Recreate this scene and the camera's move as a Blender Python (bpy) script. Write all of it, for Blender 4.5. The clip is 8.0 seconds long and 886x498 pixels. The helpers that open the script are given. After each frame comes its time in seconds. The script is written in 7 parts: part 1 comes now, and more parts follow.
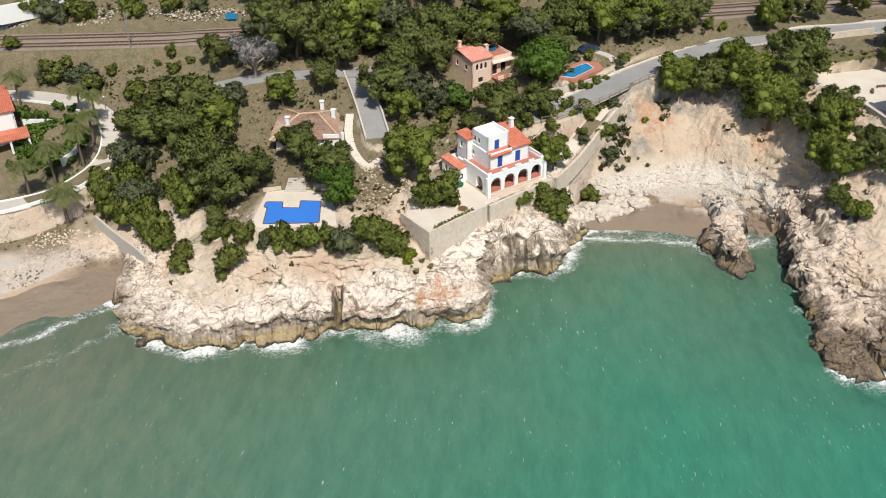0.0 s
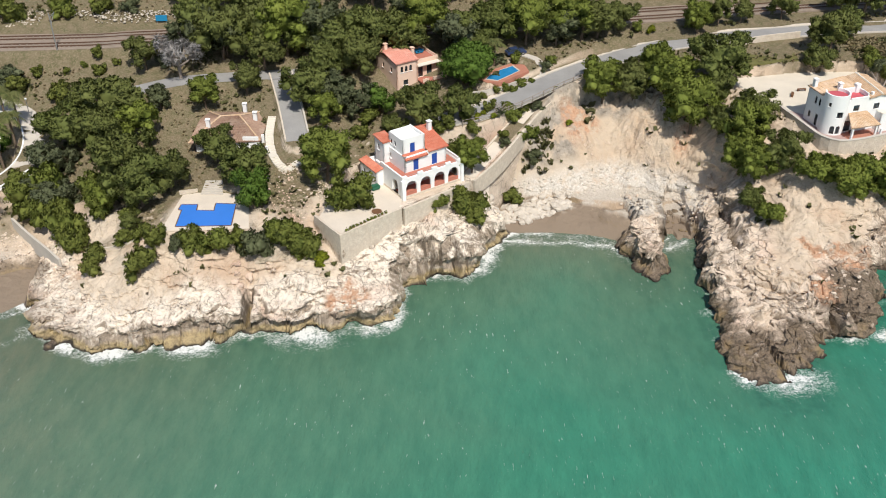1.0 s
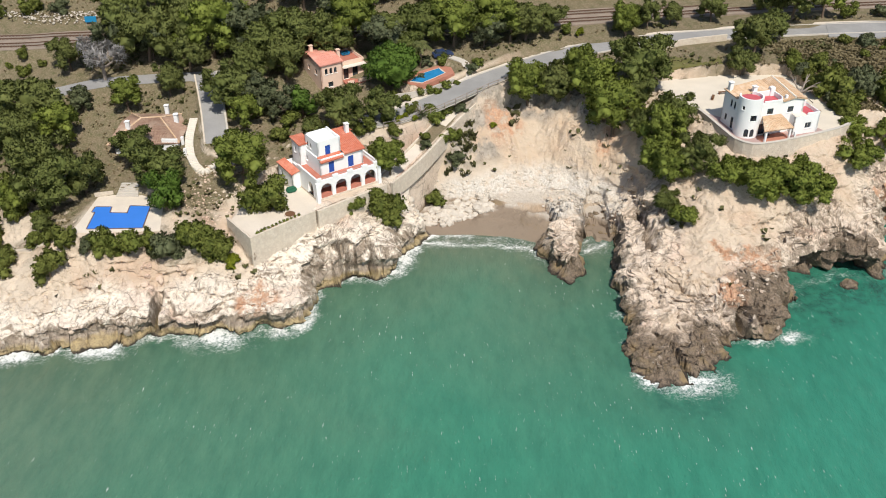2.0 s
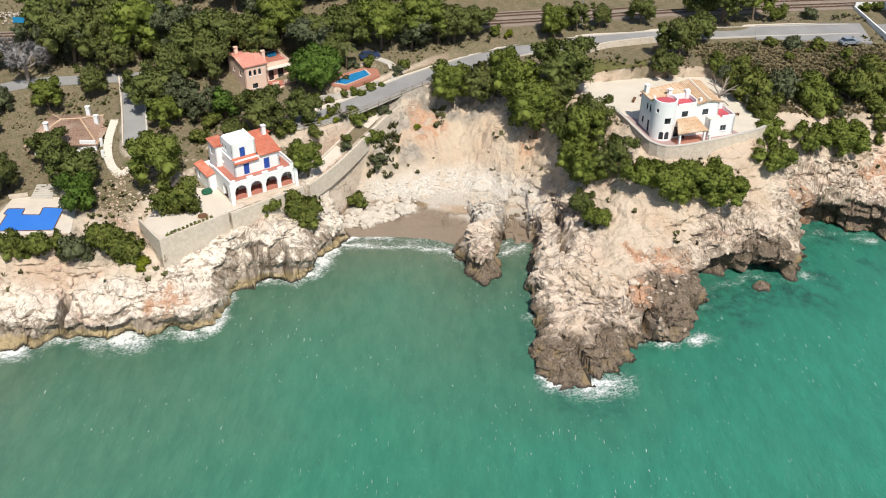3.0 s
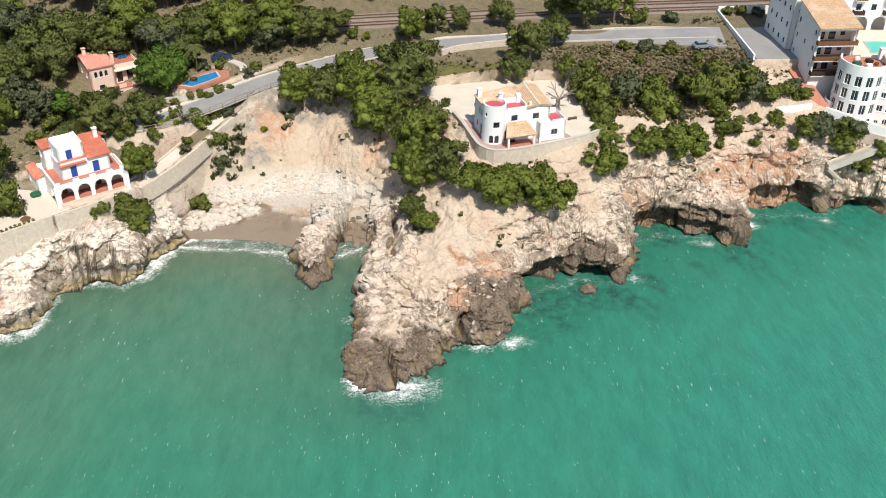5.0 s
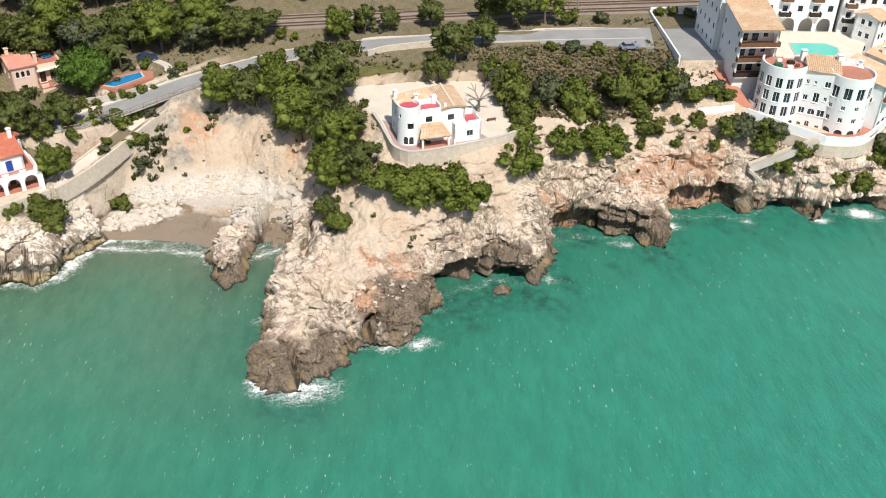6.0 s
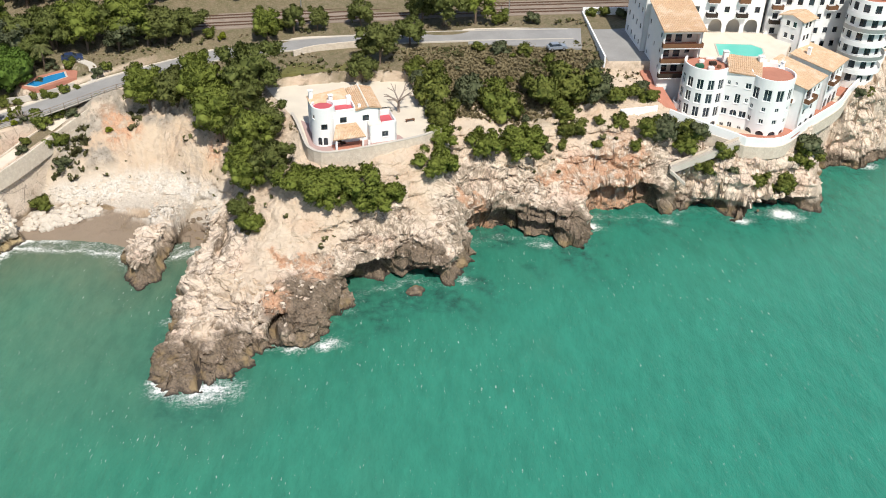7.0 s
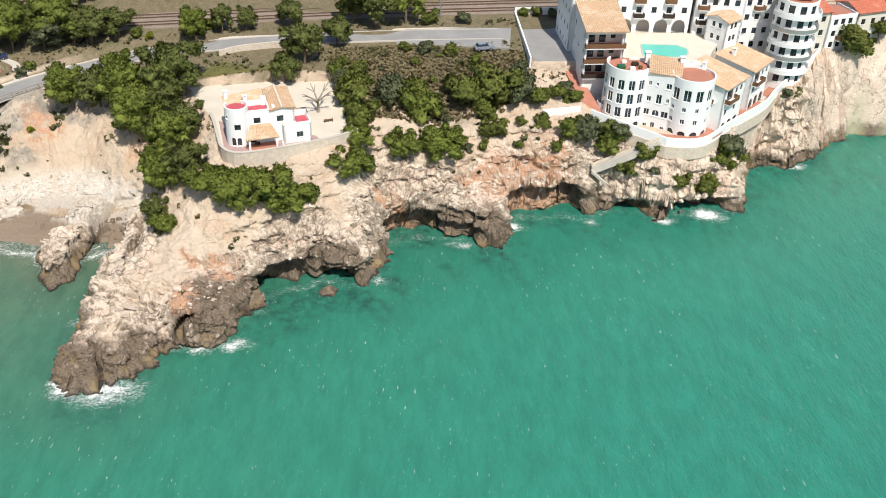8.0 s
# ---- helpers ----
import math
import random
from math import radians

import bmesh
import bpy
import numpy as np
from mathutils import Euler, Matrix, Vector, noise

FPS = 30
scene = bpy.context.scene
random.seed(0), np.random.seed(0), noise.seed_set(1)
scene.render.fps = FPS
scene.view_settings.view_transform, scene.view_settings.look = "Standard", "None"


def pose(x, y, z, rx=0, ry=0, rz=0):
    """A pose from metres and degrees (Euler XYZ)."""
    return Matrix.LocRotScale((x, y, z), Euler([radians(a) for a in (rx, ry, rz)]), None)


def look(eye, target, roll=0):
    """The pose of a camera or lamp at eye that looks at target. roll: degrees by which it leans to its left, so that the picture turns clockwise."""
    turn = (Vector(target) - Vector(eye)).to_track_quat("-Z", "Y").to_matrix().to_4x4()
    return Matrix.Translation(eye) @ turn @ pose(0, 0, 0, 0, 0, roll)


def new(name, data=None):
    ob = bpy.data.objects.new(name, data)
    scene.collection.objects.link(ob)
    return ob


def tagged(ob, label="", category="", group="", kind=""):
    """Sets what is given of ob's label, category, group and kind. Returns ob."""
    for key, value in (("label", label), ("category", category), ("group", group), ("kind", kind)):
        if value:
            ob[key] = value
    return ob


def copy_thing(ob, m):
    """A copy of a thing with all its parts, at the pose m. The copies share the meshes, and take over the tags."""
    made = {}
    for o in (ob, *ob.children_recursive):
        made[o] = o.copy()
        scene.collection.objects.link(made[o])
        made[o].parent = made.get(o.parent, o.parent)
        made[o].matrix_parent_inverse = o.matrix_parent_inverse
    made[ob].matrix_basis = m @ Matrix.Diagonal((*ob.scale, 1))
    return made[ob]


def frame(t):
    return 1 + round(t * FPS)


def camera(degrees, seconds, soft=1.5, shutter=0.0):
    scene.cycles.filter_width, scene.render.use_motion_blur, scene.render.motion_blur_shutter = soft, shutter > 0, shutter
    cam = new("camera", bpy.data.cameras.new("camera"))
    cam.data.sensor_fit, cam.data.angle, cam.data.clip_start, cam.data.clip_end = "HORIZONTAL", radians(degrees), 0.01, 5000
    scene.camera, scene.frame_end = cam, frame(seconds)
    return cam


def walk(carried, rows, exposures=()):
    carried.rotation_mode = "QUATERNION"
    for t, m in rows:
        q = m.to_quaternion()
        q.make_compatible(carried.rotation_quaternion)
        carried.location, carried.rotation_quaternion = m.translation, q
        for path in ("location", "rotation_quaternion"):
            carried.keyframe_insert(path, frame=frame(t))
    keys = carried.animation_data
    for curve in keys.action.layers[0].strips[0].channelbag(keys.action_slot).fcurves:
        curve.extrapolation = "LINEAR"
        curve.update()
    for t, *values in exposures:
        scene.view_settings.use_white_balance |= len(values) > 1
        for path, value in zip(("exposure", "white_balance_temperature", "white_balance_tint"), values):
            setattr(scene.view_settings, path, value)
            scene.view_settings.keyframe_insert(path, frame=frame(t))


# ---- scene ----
cam = camera(50, 8, soft=1.0)
ROWS = [
    (0, 2.801, -5.881, 93.801, 56.662, 0.509, 0.995),
    (0.5, 9.116, -5.783, 94.093, 56.645, 0.326, 0.73),
    (1, 15.491, -5.704, 94.404, 56.622, 0.15, 0.475),
    (1.5, 21.927, -5.644, 94.735, 56.593, -0.021, 0.231),
    (2, 28.423, -5.603, 95.086, 56.558, -0.186, -0.003),
    (2.5, 34.979, -5.58, 95.456, 56.518, -0.345, -0.226),
    (3, 41.596, -5.576, 95.845, 56.471, -0.498, -0.439),
    (3.5, 48.273, -5.591, 96.254, 56.419, -0.646, -0.641),
    (4, 55.011, -5.625, 96.682, 56.361, -0.788, -0.833),
    (4.5, 61.809, -5.678, 97.13, 56.297, -0.924, -1.014),
    (5, 68.668, -5.749, 97.597, 56.228, -1.054, -1.184),
    (5.5, 75.587, -5.839, 98.084, 56.153, -1.178, -1.344),
    (6, 82.566, -5.948, 98.59, 56.072, -1.296, -1.493),
    (6.5, 89.606, -6.076, 99.116, 55.986, -1.409, -1.631),
    (7, 96.706, -6.223, 99.661, 55.894, -1.515, -1.759),
    (7.5, 103.867, -6.389, 100.226, 55.796, -1.616, -1.876),
    (8, 111.088, -6.573, 100.81, 55.693, -1.71, -1.982),
]
walk(cam, [(t, pose(x, y, z, rx, ry, rz)) for t, x, y, z, rx, ry, rz in ROWS], ((0, -0.22), (4, -0.09), (8, -0.04)))

# ---- world, sun ----
SUN_AZ, SUN_EL = 163.0, 55.0          # degrees: azimuth clockwise from +y, elevation
world = bpy.data.worlds.new("world")
scene.world = world
world.use_nodes = True
wn = world.node_tree
sky = wn.nodes.new("ShaderNodeTexSky")
sky.sky_type, sky.sun_disc = "NISHITA", False
sky.sun_elevation, sky.sun_rotation = radians(SUN_EL), radians(SUN_AZ)
wn.nodes["Background"].inputs[1].default_value = 0.115
wn.links.new(sky.outputs[0], wn.nodes["Background"].inputs[0])
sun_data = bpy.data.lights.new("sun", "SUN")
sun_data.energy, sun_data.angle, sun_data.color = 5.0, radians(0.6), (1.0, 0.95, 0.87)
sun = new("sun", sun_data)
sun_dir = Vector((math.sin(radians(SUN_AZ)) * math.cos(radians(SUN_EL)),
                  math.cos(radians(SUN_AZ)) * math.cos(radians(SUN_EL)), math.sin(radians(SUN_EL))))
sun.matrix_world = look(sun_dir * 300, (0, 0, 0))



# ---- materials ----
class Mat:
    """A node material with a few short ways to add nodes."""

    def __init__(self, name, rough=0.8, metal=0.0, spec=0.3):
        self.m = bpy.data.materials.new(name)
        self.m.use_nodes = True
        self.t = self.m.node_tree
        self.b = self.t.nodes["Principled BSDF"]
        self.b.inputs["Roughness"].default_value = rough
        self.b.inputs["Metallic"].default_value = metal
        self.b.inputs["Specular IOR Level"].default_value = spec

    def put(self, socket, value):
        if hasattr(value, "links"):
            self.t.links.new(value, socket)
        elif isinstance(value, tuple) and len(value) == 3 and socket.type == "RGBA":
            socket.default_value = (*value, 1.0)
        else:
            socket.default_value = value

    def node(self, kind, out=0, **ins):
        n = self.t.nodes.new(kind)
        for key, value in ins.items():
            self.put(n.inputs[key.replace("_", " ")], value)
        return n.outputs[out]

    def cracks(self, scale, vec):
        n = self.t.nodes.new("ShaderNodeTexVoronoi")
        n.feature = "DISTANCE_TO_EDGE"
        self.put(n.inputs["Vector"], vec)
        n.inputs["Scale"].default_value = scale
        return n.outputs["Distance"]

    def pos(self):
        return self.node("ShaderNodeNewGeometry", "Position")

    def noise(self, scale, detail=4.0, rough=0.55, vec=None, dist=0.0):
        return self.node("ShaderNodeTexNoise", "Fac", Vector=vec if vec else self.pos(), Scale=scale, Detail=detail, Roughness=rough, Distortion=dist)

    def ramp(self, fac, lo, hi):
        return self.node("ShaderNodeMapRange", 0, Value=fac, From_Min=lo, From_Max=hi)

    def math(self, op, a, b=0.0):
        n = self.t.nodes.new("ShaderNodeMath")
        n.operation = op
        self.put(n.inputs[0], a)
        self.put(n.inputs[1], b)
        return n.outputs[0]

    def mix(self, fac, a, b, blend="MIX"):
        n = self.t.nodes.new("ShaderNodeMix")
        n.data_type, n.blend_type = "RGBA", blend
        self.put(n.inputs[0], fac)
        self.put(n.inputs[6], a)
        self.put(n.inputs[7], b)
        return n.outputs[2]

    def attr(self, name, out="Fac"):
        n = self.t.nodes.new("ShaderNodeAttribute")
        n.attribute_name = name
        return n.outputs[out]

    def bump(self, height, strength=0.5, dist=0.1):
        o = self.node("ShaderNodeBump", 0, Height=height, Strength=strength, Distance=dist)
        self.put(self.b.inputs["Normal"], o)

    def colour(self, c):
        self.put(self.b.inputs["Base Color"], c)
        return self


def plain(name, c, rough=0.8, vary=0.12, scale=0.8, spec=0.3, metal=0.0, bump=0.0, fine=6.0):
    """A painted or solid surface with stains at two scales."""
    m = Mat(name, rough, metal, spec)
    dark = tuple(v * (1 - 2 * vary) for v in c)
    big = m.ramp(m.noise(scale), 0.35, 0.7)
    small = m.ramp(m.noise(fine, 5), 0.3, 0.75)
    col = m.mix(big, c, tuple(v * (1 - vary) for v in c))
    m.colour(m.mix(m.math("MULTIPLY", small, 0.5), col, dark))
    if bump:
        m.bump(m.noise(fine * 2, 5), bump, 0.05)
    return m.m


def ground_material():
    m = Mat("ground", 0.92, 0, 0.15)
    p = m.pos()
    zz = m.node("ShaderNodeSeparateXYZ", "Z", Vector=p)
    n1, n2, n3 = m.noise(0.12, 5), m.noise(0.6, 6, 0.65), m.noise(3.0, 5, 0.7)
    bent = m.node("ShaderNodeVectorMath", 0, Vector=p)
    warp = m.node("ShaderNodeTexNoise", "Color", Vector=p, Scale=0.5, Detail=3.0)
    bent.node.inputs[1].default_value = (0, 0, 0)
    m.put(bent.node.inputs[1], warp)
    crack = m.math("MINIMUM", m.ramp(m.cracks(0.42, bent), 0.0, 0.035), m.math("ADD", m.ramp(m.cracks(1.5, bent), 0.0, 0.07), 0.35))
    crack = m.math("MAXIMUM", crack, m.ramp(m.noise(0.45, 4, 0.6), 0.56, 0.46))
    # limestone
    rock = m.mix(m.ramp(n2, 0.35, 0.7), (0.78, 0.66, 0.54), (0.62, 0.5, 0.39))
    rock = m.mix(m.math("MULTIPLY", m.attr("tan"), 0.75), rock, (0.88, 0.79, 0.67))
    rock = m.mix(m.ramp(n1, 0.52, 0.7), rock, (0.66, 0.47, 0.36))
    rock = m.mix(m.ramp(n3, 0.54, 0.78), rock, (0.42, 0.34, 0.26))
    # Shade of pits and cracks is painted near-black into the rock colour
    pit_shade = m.noise(1.1, 6, 0.75)
    rock = m.mix(m.ramp(pit_shade, 0.64, 0.71), rock, (0.16, 0.12, 0.09))
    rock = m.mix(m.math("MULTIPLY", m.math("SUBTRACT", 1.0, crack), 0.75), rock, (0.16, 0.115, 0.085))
    # greyed steep faces, and a darker grey and ochre band above the water
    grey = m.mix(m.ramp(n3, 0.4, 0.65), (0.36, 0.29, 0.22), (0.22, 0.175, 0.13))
    # Slope sets this grey: weathering plus shade painted into the rock
    rock = m.mix(m.math("MULTIPLY", m.attr("greyed"), m.ramp(n2, 0.36, 0.52)), rock, grey)
    band = m.ramp(m.math("ADD", zz, m.math("MULTIPLY", m.math("SUBTRACT", m.noise(0.25, 5, 0.65), 0.5), -7.0)), 3.3, 1.9)
    band = m.math("MAXIMUM", band, m.math("MULTIPLY", m.attr("tarnish"), m.ramp(n2, 0.28, 0.42)))
    low = m.mix(m.ramp(n3, 0.4, 0.65), (0.25, 0.19, 0.135), (0.11, 0.088, 0.068))
    low = m.mix(m.math("MULTIPLY", m.ramp(m.noise(0.3, 4), 0.5, 0.62), m.ramp(zz, 2.6, 1.2)), low, (0.28, 0.205, 0.115))
    low = m.mix(m.ramp(m.math("ADD", zz, m.math("MULTIPLY", n2, 1.4)), 1.2, 0.8), low, (0.055, 0.046, 0.038))
    down = m.node("ShaderNodeMapping", 0, Vector=p, Scale=(1.0, 1.0, 0.4))
    streak = m.noise(1.6, 5, 0.65, vec=down)
    sandy = m.mix(m.ramp(streak, 0.42, 0.62), (0.46, 0.36, 0.2), (0.29, 0.225, 0.135))
    sandy = m.mix(m.ramp(m.math("ADD", zz, m.math("MULTIPLY", n2, 1.2)), 1.15, 0.75), sandy, (0.06, 0.05, 0.04))
    lowtan = m.math("MULTIPLY", m.attr("tan"), m.ramp(m.math("ADD", zz, m.math("MULTIPLY", n2, 1.6)), 2.5, 1.9))
    shade = m.mix(m.ramp(streak, 0.4, 0.62), (0.4, 0.335, 0.265), (0.25, 0.2, 0.155))
    band = m.math("MULTIPLY", band, m.math("SUBTRACT", 1.0, m.math("MULTIPLY", m.attr("tan"), 0.3)))
    rock = m.mix(band, rock, m.mix(m.attr("tan"), low, shade))
    rock = m.mix(lowtan, rock, sandy)
    # red earth
    soil = m.mix(m.ramp(n1, 0.4, 0.65), (0.58, 0.475, 0.36), (0.53, 0.4, 0.285))
    # scrub and dry grass
    scrub = m.mix(m.ramp(n2, 0.35, 0.65), (0.21, 0.165, 0.105), (0.12, 0.115, 0.055))
    scrub = m.mix(m.ramp(n3, 0.46, 0.66), scrub, (0.28, 0.225, 0.15))
    # sand and shingle
    sand = m.mix(m.ramp(n3, 0.4, 0.65), (0.58, 0.52, 0.445), (0.46, 0.4, 0.33))
    sand = m.mix(m.ramp(m.math("ADD", zz, m.math("MULTIPLY", n1, 0.9)), 2.15, 1.75), sand, (0.27, 0.21, 0.155))
    rust = m.mix(m.ramp(n3, 0.35, 0.65), (0.6, 0.4, 0.27), (0.46, 0.25, 0.15))
    col = m.mix(m.attr("soil"), rock, soil)
    ash = m.mix(m.ramp(n2, 0.38, 0.62), (0.44, 0.385, 0.32), (0.3, 0.26, 0.21))
    # The same pit shade, painted onto the grey rock
    ash = m.mix(m.ramp(pit_shade, 0.55, 0.66), ash, (0.17, 0.14, 0.1))
    col = m.mix(m.math("MULTIPLY", m.attr("ashen"), m.ramp(m.noise(0.3, 5, 0.6), 0.38, 0.5)), col, ash)
    col = m.mix(m.math("MULTIPLY", m.attr("ochre"), m.ramp(n2, 0.4, 0.55)), col, rust)
    scree = m.mix(m.ramp(n3, 0.4, 0.6), (0.7, 0.65, 0.58), (0.54, 0.49, 0.42))
    col = m.mix(m.math("MULTIPLY", m.attr("rubble"), m.ramp(n2, 0.3, 0.5)), col, scree)
    col = m.mix(m.attr("scrub"), col, scrub)
    col = m.mix(m.attr("sand"), col, sand)
    col = m.mix(m.attr("seabed"), col, (0.42, 0.42, 0.28))
    m.colour(col)
    cover = m.math("MAXIMUM", m.math("MAXIMUM", m.attr("soil"), m.attr("scrub")), m.math("MAXIMUM", m.attr("sand"), m.attr("rubble")))
    h = m.math("ADD", m.math("MULTIPLY", n2, 1.0), m.math("ADD", m.math("MULTIPLY", n3, 0.5), m.math("MULTIPLY", m.math("MULTIPLY", crack, m.math("SUBTRACT", 1.0, cover)), 0.35)))
    m.bump(h, 0.75, 0.5)
    return m.m


def sea_material():
    m = Mat("sea", 0.12, 0, 0.5)
    p = m.pos()
    n = m.noise(0.03, 3, 0.5, dist=0.5)
    murk = m.math("ADD", m.attr("murk"), m.math("MULTIPLY", m.math("SUBTRACT", n, 0.5), 0.5))
    col = m.mix(m.attr("east"), (0.05, 0.232, 0.142), (0.034, 0.25, 0.172))
    col = m.mix(m.ramp(murk, 0.1, 0.95), col, (0.16, 0.184, 0.119))
    # weed-grown rock under the surface
    col = m.mix(m.math("MULTIPLY", m.math("MULTIPLY", m.attr("shoal"), 0.92), m.ramp(m.noise(0.5, 5, 0.65), 0.36, 0.66)), col, (0.028, 0.095, 0.078))
    # froth along the rocks and on the breaking edge of the beaches
    fold = m.node("ShaderNodeMapping", 0, Vector=p, Rotation=(0, 0, -0.3), Scale=(0.8, 1.25, 1.0))
    vein = m.math("ABSOLUTE", m.math("SUBTRACT", m.noise(0.75, 4, 0.6, vec=fold, dist=1.2), 0.5))
    wisp = m.math("ABSOLUTE", m.math("SUBTRACT", m.noise(1.7, 4, 0.6, vec=fold, dist=0.8), 0.5))
    web = m.math("MAXIMUM", m.ramp(vein, 0.055, 0.0), m.math("MULTIPLY", m.ramp(wisp, 0.06, 0.0), 0.7))
    patch = m.noise(0.16, 4, 0.6)
    churn = m.noise(0.9, 6, 0.7)
    f = m.attr("froth")
    tear = m.noise(2.6, 5, 0.7)
    mass = m.math("ADD", f, m.math("ADD", m.math("MULTIPLY", patch, 0.8), m.math("ADD", m.math("MULTIPLY", churn, 1.2), m.math("MULTIPLY", tear, 1.5))))
    full = m.math("MULTIPLY", m.ramp(mass, 2.3, 2.6), m.ramp(f, 0.05, 0.25))
    thin = m.math("MULTIPLY", m.math("MULTIPLY", web, m.ramp(f, 0.02, 0.25)), m.ramp(mass, 1.85, 2.3))
    foam_glint = m.math("MAXIMUM", full, m.math("MULTIPLY", thin, 0.6))
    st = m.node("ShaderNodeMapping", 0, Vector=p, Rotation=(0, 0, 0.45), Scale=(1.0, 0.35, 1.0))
    # Light and dark wave flanks are painted into the water colour as streaks
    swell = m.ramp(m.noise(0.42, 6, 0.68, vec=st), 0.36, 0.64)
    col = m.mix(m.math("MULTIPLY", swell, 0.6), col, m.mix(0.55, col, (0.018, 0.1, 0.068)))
    # Sun glints painted as short white dashes, then merged with the froth mask
    run = m.node("ShaderNodeMapping", 0, Vector=p, Rotation=(0, 0, 0.35), Scale=(2.4, 0.5, 1.0))
    glint = m.math("MULTIPLY", m.ramp(m.noise(1.0, 4, 0.6, vec=run), 0.65, 0.72), m.ramp(m.noise(0.05, 3), 0.4, 0.6))
    foam_glint = m.math("MAXIMUM", foam_glint, m.math("MULTIPLY", glint, 0.5))
    m.colour(m.mix(foam_glint, col, (0.8, 0.81, 0.78)))
    m.put(m.b.inputs["Roughness"], m.math("ADD", 0.1, m.math("MULTIPLY", foam_glint, 0.7)))
    h = m.math("ADD", m.math("MULTIPLY", m.noise(0.35, 4, 0.6, vec=st), 1.2), m.math("ADD", m.math("MULTIPLY", m.noise(1.6, 5, 0.7, vec=st), 0.6), m.math("MULTIPLY", foam_glint, 0.15)))
    m.bump(h, 0.8, 0.5)
    clear = m.node("ShaderNodeBsdfTransparent", 0, Color=(0.25, 0.75, 0.6))
    mixer = m.t.nodes.new("ShaderNodeMixShader")
    m.put(mixer.inputs[0], m.math("SUBTRACT", 1.0, m.math("MULTIPLY", m.math("SUBTRACT", 1.0, foam_glint), m.attr("clear"))))
    m.t.links.new(clear, mixer.inputs[1])
    m.t.links.new(m.b.outputs[0], mixer.inputs[2])
    m.t.links.new(mixer.outputs[0], m.t.nodes["Material Output"].inputs[0])
    return m.m


GROUND, SEA = ground_material(), sea_material()
WHITE = plain("white_render", (0.86, 0.86, 0.84), 0.85, 0.05, 0.5, 0.2)


# ---- the lie of the land ----
# the shore, west to east: (x, y) and how steeply the ground rises from the water
BEACH_WEST = [(-600, -260), (-200, 40), (-110, 86), (-69.8, 109.9), (-62.7, 115.0), (-55.6, 120.0)]
ROCKS_WEST = [(-52.3, 119.8), (-50.8, 113.6), (-46.8, 110.7), (-39.9, 108.2), (-34.0, 109.4), (-28.0, 110.6), (-21.8, 110.9), (-16.5, 111.3),
              (-7.6, 112.4), (-2.2, 112.7), (3.1, 113.9), (5.9, 116.9), (8.0, 126.0), (10.9, 128.6), (16.9, 130.1), (19.6, 131.5), (22.4, 137.0), (25.0, 141.0)]
BEACH_COVE = [(26.6, 142.4), (33.0, 142.4), (40.1, 141.9), (45.4, 140.0)]
STACK = [(47.0, 137.6), (48.4, 132.8), (50.8, 128.8), (53.3, 135.4), (54.6, 141.5)]
INLET = [(57.2, 140.6)]
HEAD_WEST = [(60.0, 141.0), (59.6, 134.6), (58.5, 126.0), (58.8, 119.7), (57.6, 112.3), (58.5, 105.5), (63.6, 101.9), (65.8, 104.2),
             (69.3, 104.5), (73.2, 111.2), (78.8, 113.1), (83.4, 113.8), (84.6, 119.8), (87.6, 121.4), (90.8, 127.0), (97.3, 130.4), (104.0, 128.4), (107.5, 133.1)]
HEAD_EAST = [(109.5, 141.8), (112.4, 144.6), (121.0, 143.0), (130.3, 140.6), (133.0, 149.8), (138.2, 151.3), (143.9, 151.8), (149.3, 150.6),
             (151.4, 155.0), (154.1, 154.7), (164.3, 151.7), (179.4, 156.1), (183.9, 165.3), (186.7, 172.6), (197.3, 174.0), (203.3, 176.7),
             (209.4, 186.2), (216.2, 189.8), (226, 190), (262, 204), (420, 240), (1000, 300)]
SHORE = [(BEACH_WEST, 0.11), (ROCKS_WEST, 4.6), (BEACH_COVE, 0.2), (STACK, 2.6), (INLET, 0.2), (HEAD_WEST, 2.8), (HEAD_EAST, 3.4)]
# levels of the land: x, y, height
LEVELS_WEST = [(-30, 112.6, 4.3), (-21, 113.2, 4.5), (-42, 111.6, 3.2), (-8, 114.6, 4.4), (2, 116.6, 4.4), (-90, 118, 2.0), (-76, 126, 2.6), (-63, 133, 3.4), (-53, 129, 4.0), (-72, 140, 6.0), (-66, 152, 10.5), (-68, 165, 15.5), (-85, 172, 16.5),
               (-46, 120, 3.4), (-30, 118.5, 4.8), (-17, 119.5, 5.0), (-2.5, 122.0, 6.2), (5, 120, 4.6), (-38, 126, 8.6), (-46, 137, 10.0), (-50, 152, 13.0),
               (-40, 166, 19.0), (-22, 171, 19.6), (-12, 150, 15.6), (-28, 152, 13.6), (-25, 131, 11.7), (-25, 123.2, 10.4), (-35, 124.5, 9.8), (-14, 124.8, 10.0), (0, 140, 11.7), (12, 134.0, 8.8), (18.5, 137.8, 7.0)]
LEVELS_COVE = [(10, 150, 13.0), (22, 150, 10.0), (17, 146, 10.5), (24, 158, 15.0), (31, 162, 14.5), (24, 145, 4.0), (40, 154, 2.1), (30, 151, 2.6), (52, 151.5, 2.6),
               (37, 170, 18.6), (42, 170.5, 13.5), (45, 176, 18.9), (46, 164, 11.5), (56, 164.5, 16.2), (55, 160, 11.4), (53, 155.5, 4.0), (60, 158, 9.5), (62, 150, 3.4),
               (65, 154, 14.0), (58, 170, 19.5), (51.5, 147, 5.4), (50.3, 137, 4.8), (10, 164.4, 15.9), (-5, 165, 18.5), (48.5, 160, 6.5)]
